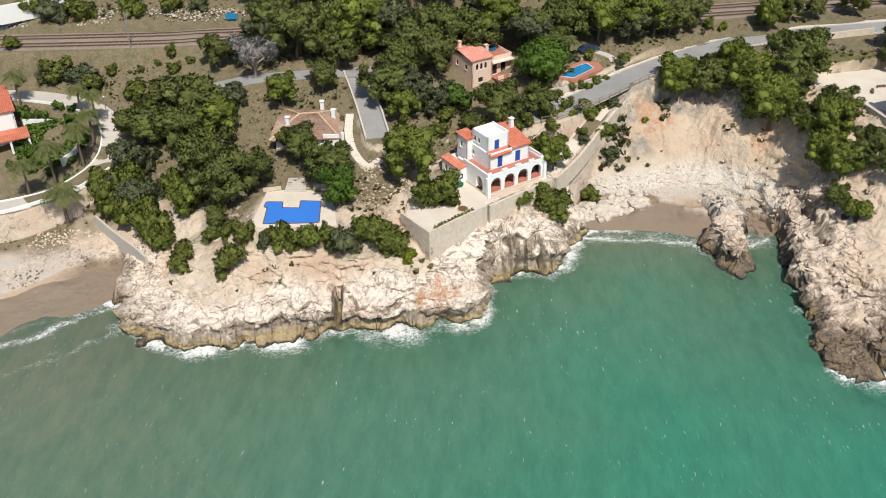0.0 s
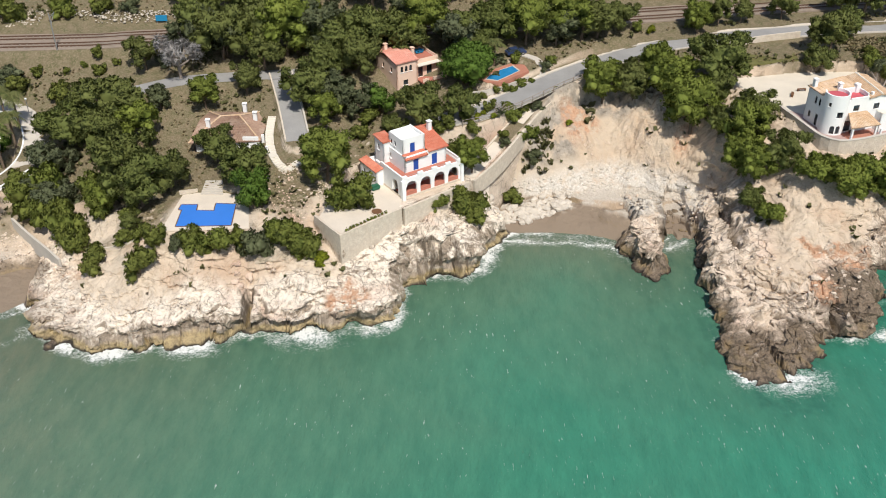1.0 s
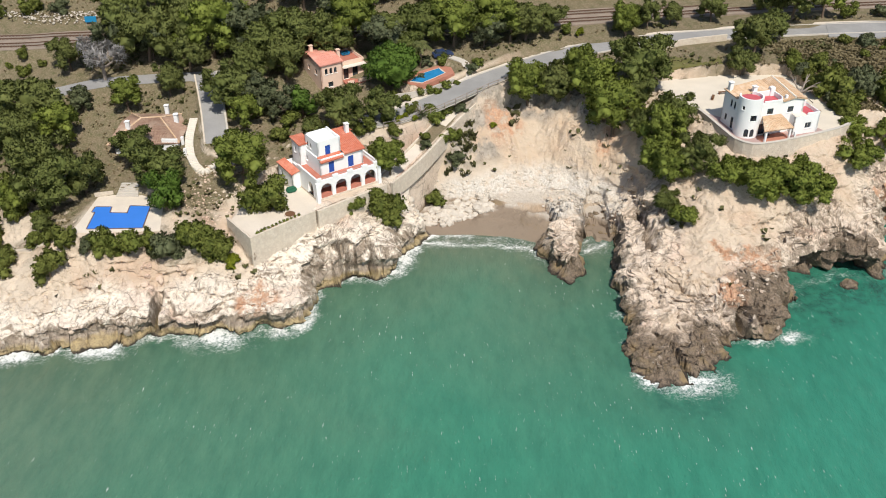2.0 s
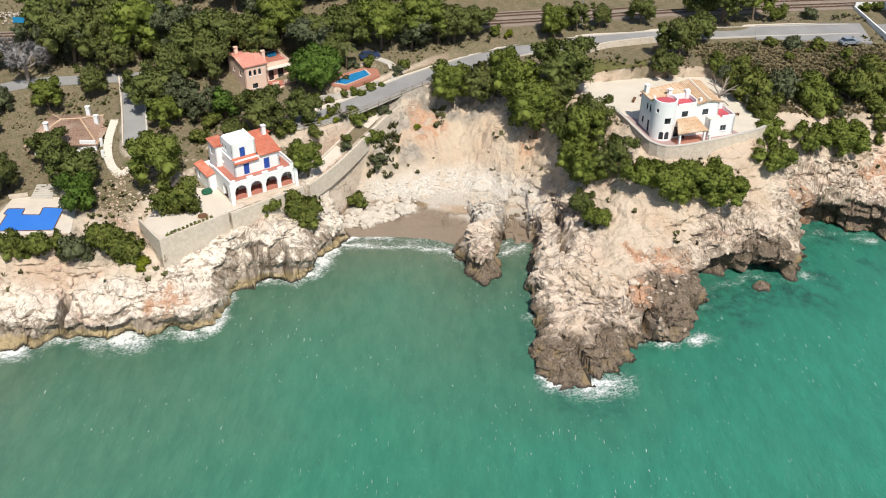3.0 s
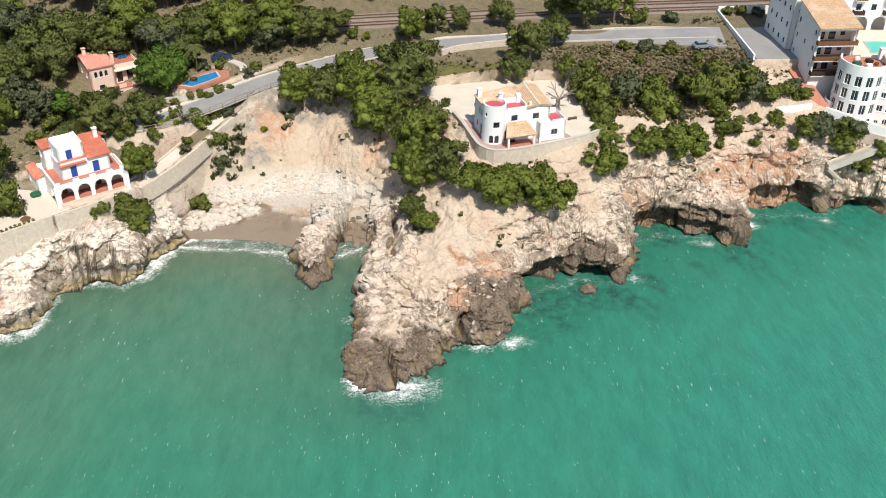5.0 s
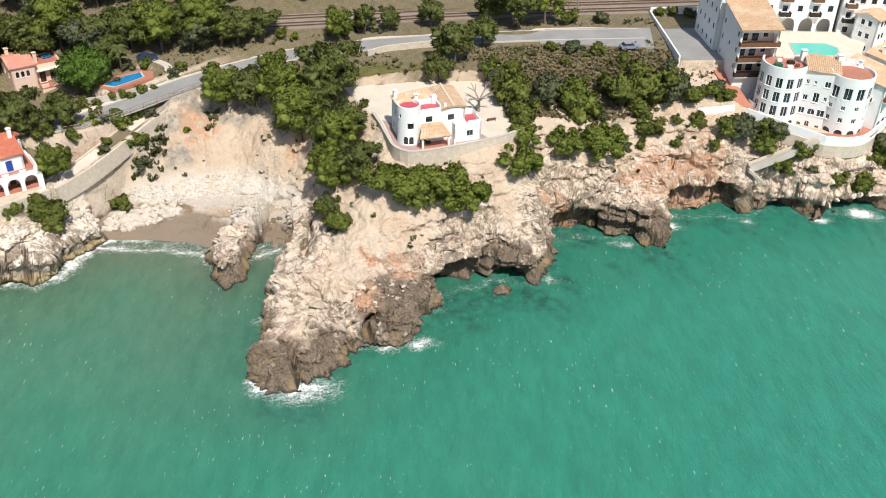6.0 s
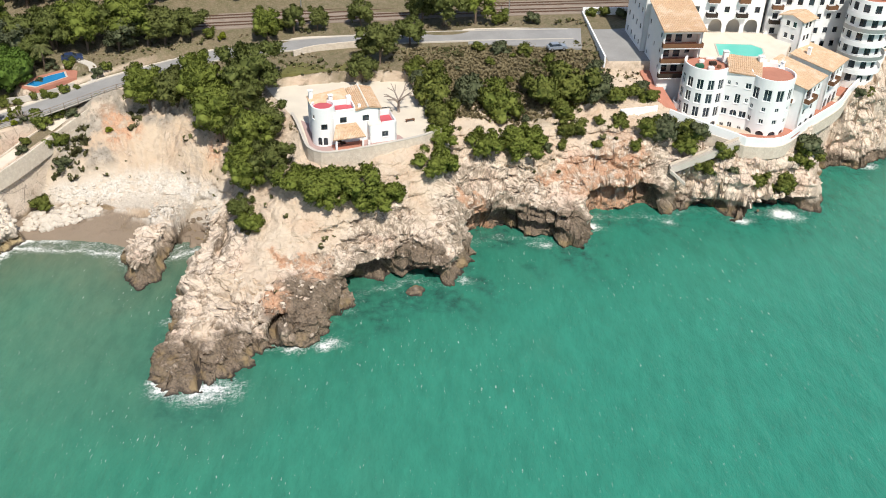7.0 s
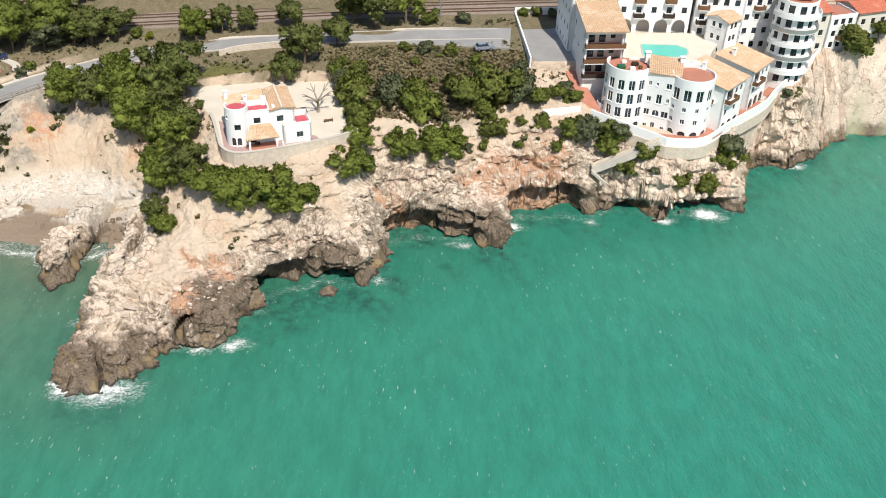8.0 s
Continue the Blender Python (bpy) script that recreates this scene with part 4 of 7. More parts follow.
# ---- roads, railway, terraces ----
def build_ways():
    road = smooth_line(ROAD)
    ob = part("road", bands(road, (2.7, -2.7, -0.3, 0.06)), ASPHALT)
    tagged(ob, "grey worn asphalt road along the slope", "road", kind="structure")
    part("kerb", bands(road, (3.0, 2.7, -0.3, 0.18)), CONCRETE, ob)
    part("verge", bands(road[3:], (4.2, 3.0, -0.3, 0.1)), PAVING, ob, "strip of pale concrete pavement")
    part("kerb", bands(road, (-2.7, -3.0, -0.3, 0.2)), CONCRETE, ob)
    for name, pts, half, mat, label in (("side_road", UPPER_ROAD, 2.2, ASPHALT, "short grey road between pine trees"), ("driveway", DRIVE, 2.0, ASPHALT, "steep grey asphalt driveway"),
                                        ("footpath", LANE, 1.2, PAVING, "pale concrete path up to the road"), ("west_road", WEST_ROAD, 2.2, CONCRETE, "pale paved road with a bend past palm trees")):
        line = smooth_line(pts)
        ob = tagged(part(name, bands(line, (half, -half, -0.25, 0.06)), mat), label, "road", kind="structure")
        if name == "driveway":
            part("kerb", bands(line, (half + 0.35, half, -0.25, 0.7)), CONCRETE, ob)
            part("kerb", bands(line, (-half, -half - 0.3, -0.25, 0.5)), STONE, ob)
        if name == "west_road":
            part("kerb", bands(line, (half + 0.3, half, -0.25, 0.25)), WHITE, ob)
    # railway: ballast bed, two tracks
    line = smooth_line([p for p in RAILBED], 3.0)
    rail = tagged(part("railway", bands(line, (4.6, -4.6, -0.4, 0.12)), BALLAST), "double railway track on brown ballast", "railway", kind="structure")
    for off in (-3.05, -1.38, 1.38, 3.05):
        part("rail", bands(line, (off + 0.06, off - 0.06, 0.12, 0.42)), RUST, rail)
    bm = bmesh.new()
    seen = [p for p in smooth_line(RAILBED, 0.62) if -95 < p.x < 160]
    for mid in (-2.215, 2.215):
        for a, b in zip(beside(seen, mid + 1.25), beside(seen, mid - 1.25)):
            d = Vector((a.y - b.y, b.x - a.x, 0)).normalized() * 0.13
            hexa(bm, [a - d, b - d, b + d, a + d], [p + Vector((0, 0, 0.22)) for p in (a - d, b - d, b + d, a + d)])
    part("sleepers", bm, SLEEPER, rail)["kind"] = "stuff"


build_ways()
slab_piece("terrace_floor", [(-6.6, 129.0), (-2.2, 123.9), (6.6, 132.4), (7.2, 135.0), (4, 140), (-2, 141), (-5, 136)], 11.5, 11.78, PAVING, "pale paved sea terrace")
wall_run("terrace_wall", [(-7.2, 129.4, 12.1), (-2.4, 123.3, 12.1), (7.0, 131.8, 12.1)], 0.5, 7.5, STONE, "high pale rubble retaining wall of a terrace", gap=0)
slab_piece("yard", YARD_PAD, 19.2, 19.51, YARD, "pale gravel yard round a white house", "yard")
wall_run("yard_wall", [(75.4, 156.5, 20.15), (76.8, 152.5, 20.15), (78.3, 147.2, 20.15), (79.7, 143.0, 20.15), (82.1, 141.1, 20.15), (85.0, 141.5, 20.15), (89.3, 143.0, 20.15), (98.9, 147.3, 20.15), (103.2, 150.6, 20.15)],
         0.45, 6.0, STONE, "pale stone retaining wall round a yard", CONCRETE)
slab_piece("house_terrace", [(79.9, 143.6), (82.2, 141.7), (85, 142.1), (90, 143.8), (97.0, 146.9), (95.6, 149.0), (80.5, 152.0), (77.2, 154.6), (79.0, 147.4)], 19.3, 19.54, MAUVE, "dull pink paved terrace round a white house", "terrace")
slab_piece("car_park", [(110, 186.2), (134.2, 184.4), (135.8, 196.5), (112, 194.2)], 22.0, 22.42, ASPHALT, "grey asphalt parking area at the end of a road", "car park")
slab_piece("parking_court", LOT_PAD, 22.0, 22.3, ASPHALT, "grey empty parking court", "car park")


# ---- houses ----
def shell(parent, x0, y0, x1, y1, z0, z1, mat, front=(), right=(), back=(), left=(), thick=0.3, name="wall", lid=True):
    """Four walls with their openings as four parts, and a flat lid. Openings are counted along each wall, seen from outside from its left end."""
    runs = ((straight(x0, y0, x1, y0), x1 - x0, front), (straight(x1, y0, x1, y1), y1 - y0, right), (straight(x1, y1, x0, y1), x1 - x0, back), (straight(x0, y1, x0, y0), y1 - y0, left))
    out = []
    for f, length, holes in runs:
        bm = bmesh.new()
        walling(bm, f, length, z0, z1, thick, holes)
        out.append((f, part(name, bm, mat, parent)))
    if lid:
        part("roof_slab", boxes((x0 + thick, y0 + thick, z1 - 0.5, x1 - thick, y1 - thick, z1 - 0.3)), mat, parent)
        part("floor_slab", boxes((x0 + thick, y0 + thick, z0, x1 - thick, y1 - thick, z0 + 0.1)), mat, parent)
    return out


def fill(walls, which, holes, mat=DARK, bars=1, pane=GLASS, deep=0.12):
    f, ob = walls[which]
    for o in holes:
        window(f, o, ob, mat, pane, deep, bars=bars)


def chimney(parent, x, y, z0, z1, s=0.35, mat=WHITE):
    c = part("chimney", soft_box(x - s, y - s, z0, x + s, y + s, z1, 0.03), mat, parent)
    part("cap", soft_box(x - s - 0.1, y - s - 0.1, z1 + 0.12, x + s + 0.1, y + s + 0.1, z1 + 0.22, 0.02), mat, c)
    part("flue", boxes((x - s + 0.1, y - s + 0.1, z1, x + s - 0.1, y + s - 0.1, z1 + 0.12)), DARK, c)


def arcade_house():
    h = thing("villa", "white villa with red tile roofs, blue doors and a four-arched porch", "house", pose(7.2, 135.2, 12.0, 0, 0, 34.6))
    part("podium", prisms([(-0.05, -0.02), (12.35, -0.02), (12.35, 8.5), (-0.05, 8.5)], -6.0, 0.1), STONE, h, "rubble stone podium")
    for x, lean in ((-0.25, 0.75), (11.95, 0.5)):
        part("buttress", (lambda bm: (hexa(bm, [(x, -lean - 0.3, -5.5), (x + 0.6, -lean - 0.3, -5.5), (x + 0.6, 0.2, -5.5), (x, 0.2, -5.5)], [(x, -0.3, 3.3), (x + 0.6, -0.3, 3.3), (x + 0.6, 0.2, 3.3), (x, 0.2, 3.3)]), bm)[1])(bmesh.new()), WHITE, h)
    arches = [(0.75 + 2.9 * i, 2.95 + 2.9 * i, 0.1, 2.75, True) for i in range(4)]
    bm = bmesh.new()
    walling(bm, straight(0, 0, 12.3, 0), 12.3, 0.1, 3.5, 0.4, arches)
    part("arcade", bm, WHITE, h)
    for a in arches:
        part("parapet", boxes((a[0], 0.12, 0.1, a[1], 0.28, 0.75)), RED_TERRACE, h, "low red wall in an arch")
    bm = bmesh.new()
    walling(bm, straight(0, 9.0, 0, 0.4), 8.6, -0.3, 3.5, 0.4, [(5.6, 7.6, 0.1, 2.6, True)])
    part("side_wall", bm, WHITE, h)
    bm = bmesh.new()
    walling(bm, straight(12.3, 0.4, 12.3, 8.5), 8.1, 0.1, 3.5, 0.4, [(0.6, 2.6, 0.1, 2.6, True)])
    part("side_wall", bm, WHITE, h)
    part("porch_floor", boxes((0.4, 0.4, 0.1, 11.9, 3.0, 0.16)), RED_TERRACE, h)
    walls = shell(h, 0.4, 3.0, 11.9, 8.5, 0.1, 3.04, CREAM, front=[(1.2, 2.2, 0.15, 2.2, False), (4.2, 5.4, 0.9, 2.1, False), (7.2, 8.2, 0.15, 2.2, False), (9.6, 10.6, 0.9, 2.1, False)])
    fill(walls, 0, [(4.2, 5.4, 0.9, 2.1, False), (9.6, 10.6, 0.9, 2.1, False)], BROWN)
    for o in ((1.2, 2.2, 0.15, 2.2, False), (7.2, 8.2, 0.15, 2.2, False)):
        leaf_door(walls[0][0], o, walls[0][1], BROWN)
    part("terrace", boxes((0.05, 0.05, 3.05, 12.25, 8.5, 3.22)), RED_TERRACE, h, "red paved roof terrace")
    for a, b in ((0.0, 1.0), (3.2, 4.3), (6.1, 7.2), (9.0, 10.1), (11.4, 12.3)):
        part("merlon", soft_box(a, -0.03, 3.5, b, 0.4, 4.0, 0.04), WHITE, h)
    part("railing", tubes(([(0.5, 0.2, 3.85), (12, 0.2, 3.85)], 0.03)), STEEL, h)
    part("parapet", boxes((-0.02, 0.4, 3.5, 0.3, 7.2, 3.95)), WHITE, h)
    part("parapet", boxes((12.0, 0.4, 3.5, 12.32, 5.5, 4.0)), WHITE, h)
    # first floor
    doors = [(1.7, 2.75, 3.25, 5.35, False), (5.5, 6.6, 3.25, 5.35, False)]
    side = [(1.2, 1.9, 4.2, 5.2, True)]
    walls = shell(h, 2.0, 2.2, 10.5, 8.6, 3.2, 6.2, WHITE, front=doors, left=side)
    for o in doors:
        leaf_door(walls[0][0], o, walls[0][1], BLUE, label="blue double door")
    fill(walls, 3, side, WHITE)
    part("terrace", boxes((2.3, 2.5, 5.98, 6.6, 3.2, 6.08)), RED_TERRACE, h)
    # stair tower
    door = [(1.45, 2.45, 6.25, 8.05, False)]
    slits = [(0.5, 1.1, 6.9, 7.9, True), (1.7, 2.3, 6.9, 7.9, True)]
    walls = shell(h, 2.25, 3.2, 6.7, 7.8, 6.2, 8.95, WHITE, front=door, left=slits)
    leaf_door(walls[0][0], door[0], walls[0][1], BLUE, label="blue double door")
    fill(walls, 3, slits, DARK, 0)
    part("parapet", (lambda bm: (walling(bm, straight(2.25, 3.2, 6.7, 3.2), 4.45, 8.95, 9.1, 0.25), walling(bm, straight(6.7, 3.45, 6.7, 7.8), 4.35, 8.95, 9.1, 0.25), bm)[2])(bmesh.new()), WHITE, h)
    # red roofs
    roof = part("roof", tiled((6.75, 1.85, 6.15), (10.9, 1.85, 6.15), (10.9, 8.7, 7.7), (6.75, 8.7, 7.7)), RED_TILE, h, "red barrel-tile roof")
    part("gable", (lambda bm: (hexa(bm, [(10.2, 2.2, 6.1), (10.5, 2.2, 6.1), (10.5, 8.6, 6.1), (10.2, 8.6, 6.1)], [(10.2, 2.2, 6.12), (10.5, 2.2, 6.12), (10.5, 8.6, 7.5), (10.2, 8.6, 7.5)]), bm)[1])(bmesh.new()), WHITE, h)
    chimney(roof, 10.1, 7.0, 6.6, 8.9)
    part("lower_roof", tiled((6.5, 1.75, 5.75), (2.0, 1.75, 5.75), (2.0, 3.2, 6.3), (6.5, 3.2, 6.3)), RED_TILE, h, "narrow red tile roof over the doors")
    tw = [(1.0, 1.7, 5.2, 6.3, False)]
    walls = shell(h, 0.9, 7.4, 3.1, 10.5, -0.3, 7.3, WHITE, left=tw)
    fill(walls, 3, tw, STEEL)
    part("tower_roof", tiled((0.7, 7.2, 7.25), (3.2, 7.2, 7.25), (3.2, 10.7, 7.6), (0.7, 10.7, 7.6)), RED_TILE, h)
    ww = [(0.9, 1.8, 0.7, 1.7, False)]
    walls = shell(h, -1.5, 6.3, 2.7, 11.8, -0.4, 2.7, WHITE, left=ww, front=[])
    fill(walls, 3, ww, STEEL)
    part("wing_roof", tiled((-1.7, 12.0, 2.7), (-1.7, 6.1, 2.7), (-0.05, 6.1, 3.1), (-0.05, 12.0, 3.1)), RED_TILE, h)
    shell(h, 3.1, 8.6, 12.0, 12.6, -0.3, 5.4, WHITE)
    part("back_roof", tiled((12.2, 12.9, 5.4), (3.0, 12.9, 5.4), (3.0, 8.8, 6.6), (12.2, 8.8, 6.6)), RED_TILE, h)


def tower_house():
    h = thing("villa", "white villa with round tower, rose terraces and tan tiles", "house", pose(82.2, 146.3, 19.5, 0, 0, 17))
    r = 2.1
    f = curved(0, 0, r, 130)
    full = r * radians(285)
    at = lambda deg, w: ((radians(deg - 130)) * r - w / 2, (radians(deg - 130)) * r + w / 2)
    holes = [(*at(238, 0.8), 0.3, 1.8, True), (*at(266, 0.8), 0.3, 1.8, True), (*at(262, 1.15), 3.3, 4.4, False), (*at(318, 0.45), 5.0, 5.7, False), (*at(205, 0.5), 5.2, 5.9, False)]
    bm = bmesh.new()
    walling(bm, f, full, 0, 7.3, 0.28, holes, du=0.35)
    tower = part("tower", bm, WHITE, h, "round white tower")
    for o in holes:
        window(f, o, tower, DARK)
    part("tower_terrace", prisms(disc(0, 0, r - 0.26), 6.6, 6.75), ROSE, h, "rose-painted roof terrace")
    front = [(4.2, 5.4, 3.9, 5.0, False), (8.3, 9.5, 3.8, 4.9, False), (3.0, 4.4, 0.2, 2.2, False), (7.0, 7.9, 0.9, 1.9, False)]
    left = [(1.0, 1.7, 0.9, 2.1, False), (3.0, 3.8, 0.1, 2.3, False), (2.1, 2.7, 3.9, 5.3, True), (3.2, 3.8, 3.9, 5.3, True)]
    walls = shell(h, -1.5, -1.4, 10.0, 5.8, 0, 6.1, WHITE, front=front, left=left, right=[(2.0, 3.0, 3.6, 4.6, False)])
    fill(walls, 0, front, DARK)
    fill(walls, 3, left, DARK, 0)
    fill(walls, 1, [(2.0, 3.0, 3.6, 4.6, False)], DARK)
    part("roof_terrace", boxes((2.2, -1.1, 5.9, 5.3, 1.5, 6.02)), ROSE, h, "rose-painted roof terrace")
    for b in ((1.9, -1.4, 6.1, 5.5, -1.15, 6.45), (5.3, -1.15, 6.1, 5.55, 1.6, 6.9), (2.0, 1.5, 5.8, 5.3, 1.75, 7.0)):
        part("parapet", soft_box(*b, 0.05), WHITE, h)
    part("roof", tiled((-1.7, 6.1, 6.2), (-1.7, 1.75, 6.2), (5.3, 1.75, 7.1), (5.3, 6.1, 7.1)), TAN_TILE, h, "tan barrel-tile roof")
    part("roof", tiled((5.5, -1.7, 6.15), (7.75, -1.7, 6.6), (7.75, 6.1, 7.4), (5.5, 6.1, 6.9)), TAN_TILE, h)
    part("roof", tiled((7.8, -1.7, 6.6), (10.3, -1.7, 6.1), (10.3, 6.1, 6.8), (7.8, 6.1, 7.4)), TAN_TILE, h)
    part("ridge", tubes(([(7.77, -1.75, 6.75), (7.77, 6.1, 7.55)], 0.16)), CREAM, h)
    part("gable", (lambda bm: (prism(bm, [(5.55, 6.0), (10.0, 6.0), (7.77, 6.55)], 1.1, 1.4), bm.transform(Matrix(((1, 0, 0, 0), (0, 0, -1, 0), (0, 1, 0, 0), (0, 0, 0, 1)))), bm)[2])(bmesh.new()), WHITE, h)
    part("stair_head", soft_box(4.6, 1.2, 5.9, 5.5, 2.1, 7.6, 0.05), WHITE, h)
    part("pillar", soft_box(6.1, -1.2, 6.1, 6.6, -0.7, 7.0, 0.05), WHITE, h)
    for x, y in ((-1.1, 5.0), (1.9, 2.2)):
        chimney(h, x, y, 5.9, 7.7)
    side = [(2.3, 3.5, 1.0, 2.1, False)]
    walls = shell(h, 7.6, -3.0, 12.6, 1.2, -0.05, 3.5, WHITE, front=side, lid=True)
    fill(walls, 0, side, STEEL)
    part("wing_terrace", boxes((10.2, -2.7, 3.22, 12.3, 0.9, 3.3)), ROSE, h, "rose-painted roof terrace")
    for b in ((10.0, -3.0, 3.5, 12.6, -2.75, 3.95), (12.35, -2.75, 3.5, 12.6, 1.2, 3.95), (10.0, 0.95, 3.5, 12.35, 1.2, 4.3)):
        part("parapet", soft_box(*b, 0.05), WHITE, h)
    part("railing", tubes(([(10.2, 1.08, 4.7), (12.5, 1.08, 4.7), (12.5, -0.6, 4.5)], 0.06)), DARK, h, "dark timber rail")
    part("wing_roof", boxes((7.65, -2.95, 3.45, 9.95, -1.45, 3.56)), CREAM, h)
    part("porch_roof", tiled((0.6, -4.5, 2.3), (6.6, -4.5, 2.3), (5.6, -1.45, 3.7), (1.9, -1.45, 3.7)), TAN_TILE, h, "tan tile roof of the porch")
    for x in (1.3, 6.1):
        part("post", soft_box(x - 0.18, -4.3, 0, x + 0.18, -3.95, 2.35, 0.03), WHITE, h)
    part("porch_floor", boxes((0.9, -4.5, 0.02, 6.6, -1.75, 0.1)), TERRACOTTA, h)
    part("porch_bench", boxes((2.5, -2.2, 0.1, 3.4, -1.8, 0.5)), DARK, h)
    part("garden_pier", soft_box(7.0, -4.4, 0, 7.35, -4.05, 1.3, 0.04), WHITE, h)


def salmon_house():
    h = thing("villa", "salmon-coloured villa with pink tile roof and arched windows", "house", pose(4.8, 168.2, 16.2, 0, 0, 33))
    front = [(0.9, 1.5, 4.6, 5.8, True), (1.9, 2.5, 4.6, 5.8, True), (2.9, 3.5, 4.6, 5.8, True), (1.5, 2.6, 1.9, 2.9, False)]
    left = [(2.5, 3.2, 4.2, 5.2, False), (5.6, 6.4, 4.2, 5.2, False)]
    walls = shell(h, 0, 0, 4.8, 8.2, 0, 6.6, PINK, front=front, left=left)
    fill(walls, 0, front, DARK, 0)
    fill(walls, 3, left, DARK)
    roof = part("roof", tiled((-0.25, -0.3, 6.65), (5.0, -0.3, 6.65), (5.0, 4.6, 7.5), (-0.25, 4.6, 7.5)), PINK_ROOF, h, "pink barrel-tile roof")
    part("roof", tiled((5.0, 8.5, 6.65), (-0.25, 8.5, 6.65), (-0.25, 4.6, 7.5), (5.0, 4.6, 7.5)), PINK_ROOF, h)
    chimney(roof, 1.2, 6.5, 6.8, 8.3, 0.35, PINK)
    chimney(roof, 5.6, 3.4, 5.0, 7.6, 0.35, PINK)
    front = [(0.6, 1.7, 2.4, 4.6, False), (2.6, 3.8, 2.4, 4.6, False)]
    walls = shell(h, 4.8, 0.8, 10.0, 7.4, 0, 5.8, PINK, front=front)
    fill(walls, 0, front, DARK)
    part("roof_terrace", boxes((5.1, 1.1, 5.5, 9.7, 7.1, 5.6)), RED_TERRACE, h, "red paved roof terrace")
    part("canopy", soft_box(4.8, -0.4, 5.05, 10.0, 0.8, 5.25, 0.04), CREAM, h)
    part("parapet", boxes((4.8, 0.8, 5.8, 10.0, 1.0, 6.1), (9.8, 1.0, 5.8, 10.0, 7.4, 6.1)), PINK, h)
    part("balcony", boxes((4.8, -2.1, 2.1, 10.3, 0.8, 2.35)), RED_TERRACE, h, "red paved balcony")
    for b in ((4.8, -2.1, 2.35, 6.2, -1.9, 3.1), (7.1, -2.1, 2.35, 10.3, -1.9, 3.1), (10.1, -1.9, 2.35, 10.3, 0.8, 3.1)):
        part("parapet", soft_box(*b, 0.03), PINK, h)
    bm = bmesh.new()
    walling(bm, straight(4.8, -2.1, 11.2, -2.1), 6.4, -0.5, 2.1, 0.3, [(0.6, 2.0, -0.5, 1.5, True), (2.8, 4.2, -0.5, 1.5, True), (4.8, 6.0, -0.5, 1.5, True)])
    part("porch_wall", bm, PINK, h)
    part("porch_roof", tiled((10.35, -2.3, 2.0), (12.2, -2.3, 2.0), (12.2, 2.6, 2.6), (10.35, 2.6, 2.6)), PINK_ROOF, h)
    part("laundry", soft_box(7.2, 4.4, 5.6, 9.0, 5.6, 6.3, 0.2), TARP, h, "blue and white washing on the roof")


def old_house():
    h = thing("cottage", "low cottage with a weathered brown tile roof and white chimneys", "house", pose(-25.6, 155.0, 13.4, 0, 0, 0))
    front = [(9.6, 10.8, 0.8, 2.0, False), (4.5, 5.7, 0.8, 2.0, False), (1.4, 2.6, 0.8, 2.0, False)]
    walls = shell(h, -5.9, -5.6, 6.0, 6.6, -1.0, 2.5, WHITE, front=front)
    fill(walls, 0, front, BROWN)
    e, r = 2.4, 4.4
    a, b, c, d = (-6.5, -7.0, e), (6.4, -6.0, e), (6.4, 7.1, e), (-6.5, 7.1, e)
    p, q = (-1.8, 0.2, r), (1.6, 0.6, r)
    roof = part("roof", tiled(a, b, q, p, 0.36), OLD_TILE, h, "weathered brown tile roof")
    for s in ((b, c, q, q), (c, d, p, q), (d, a, p, p)):
        part("roof", tiled(*s, 0.36), OLD_TILE, h)
    bm = bmesh.new()
    for s, t in ((a, p), (p, q), (q, b), (q, c), (p, d)):
        tube(bm, [Vector(s) + Vector((0, 0, 0.12)), Vector(t) + Vector((0, 0, 0.16))], 0.16)
    part("ridge", bm, TAN_TILE, roof, "pale mortared ridge tiles")
    for x, y, z in ((-3.6, -2.6, 5.0), (1.9, 4.4, 5.0), (4.4, 1.0, 4.8)):
        chimney(roof, x, y, 2.6, z, 0.36)
    part("gable", (lambda bm: (prism(bm, [(3.2, -5.95), (6.05, -5.95), (6.05, -5.6), (3.2, -5.6)], -1.0, 3.2), bm)[1])(bmesh.new()), WHITE, h)
    # outside stair down the side
    st = thing("outdoor_stair", "cream concrete outdoor stair and path beside a cottage", "stair", None, kind="structure")
    way = smooth_line([(-18.3, 157.5, 0), (-18.0, 151.5, 0), (-16.4, 145.6, 0), (-14.0, 142.4, 0), (-11.6, 144.2, 0)], 0.6)
    for i, (p, q) in enumerate(zip(way, way[1:])):
        z = height_at(p.x, p.y) + 0.3
        part("step", bands([Vector((p.x, p.y, z)), Vector((q.x, q.y, z))], (0.75, -0.75, -1.2, 0.0)), CREAM, st)
    for x, y in ((-19.0, 150.5), (-17.8, 147.0)):
        part("pier", soft_box(x - 0.25, y - 0.25, height_at(x, y) - 0.5, x + 0.25, y + 0.25, height_at(x, y) + 1.5, 0.03), WHITE, st)


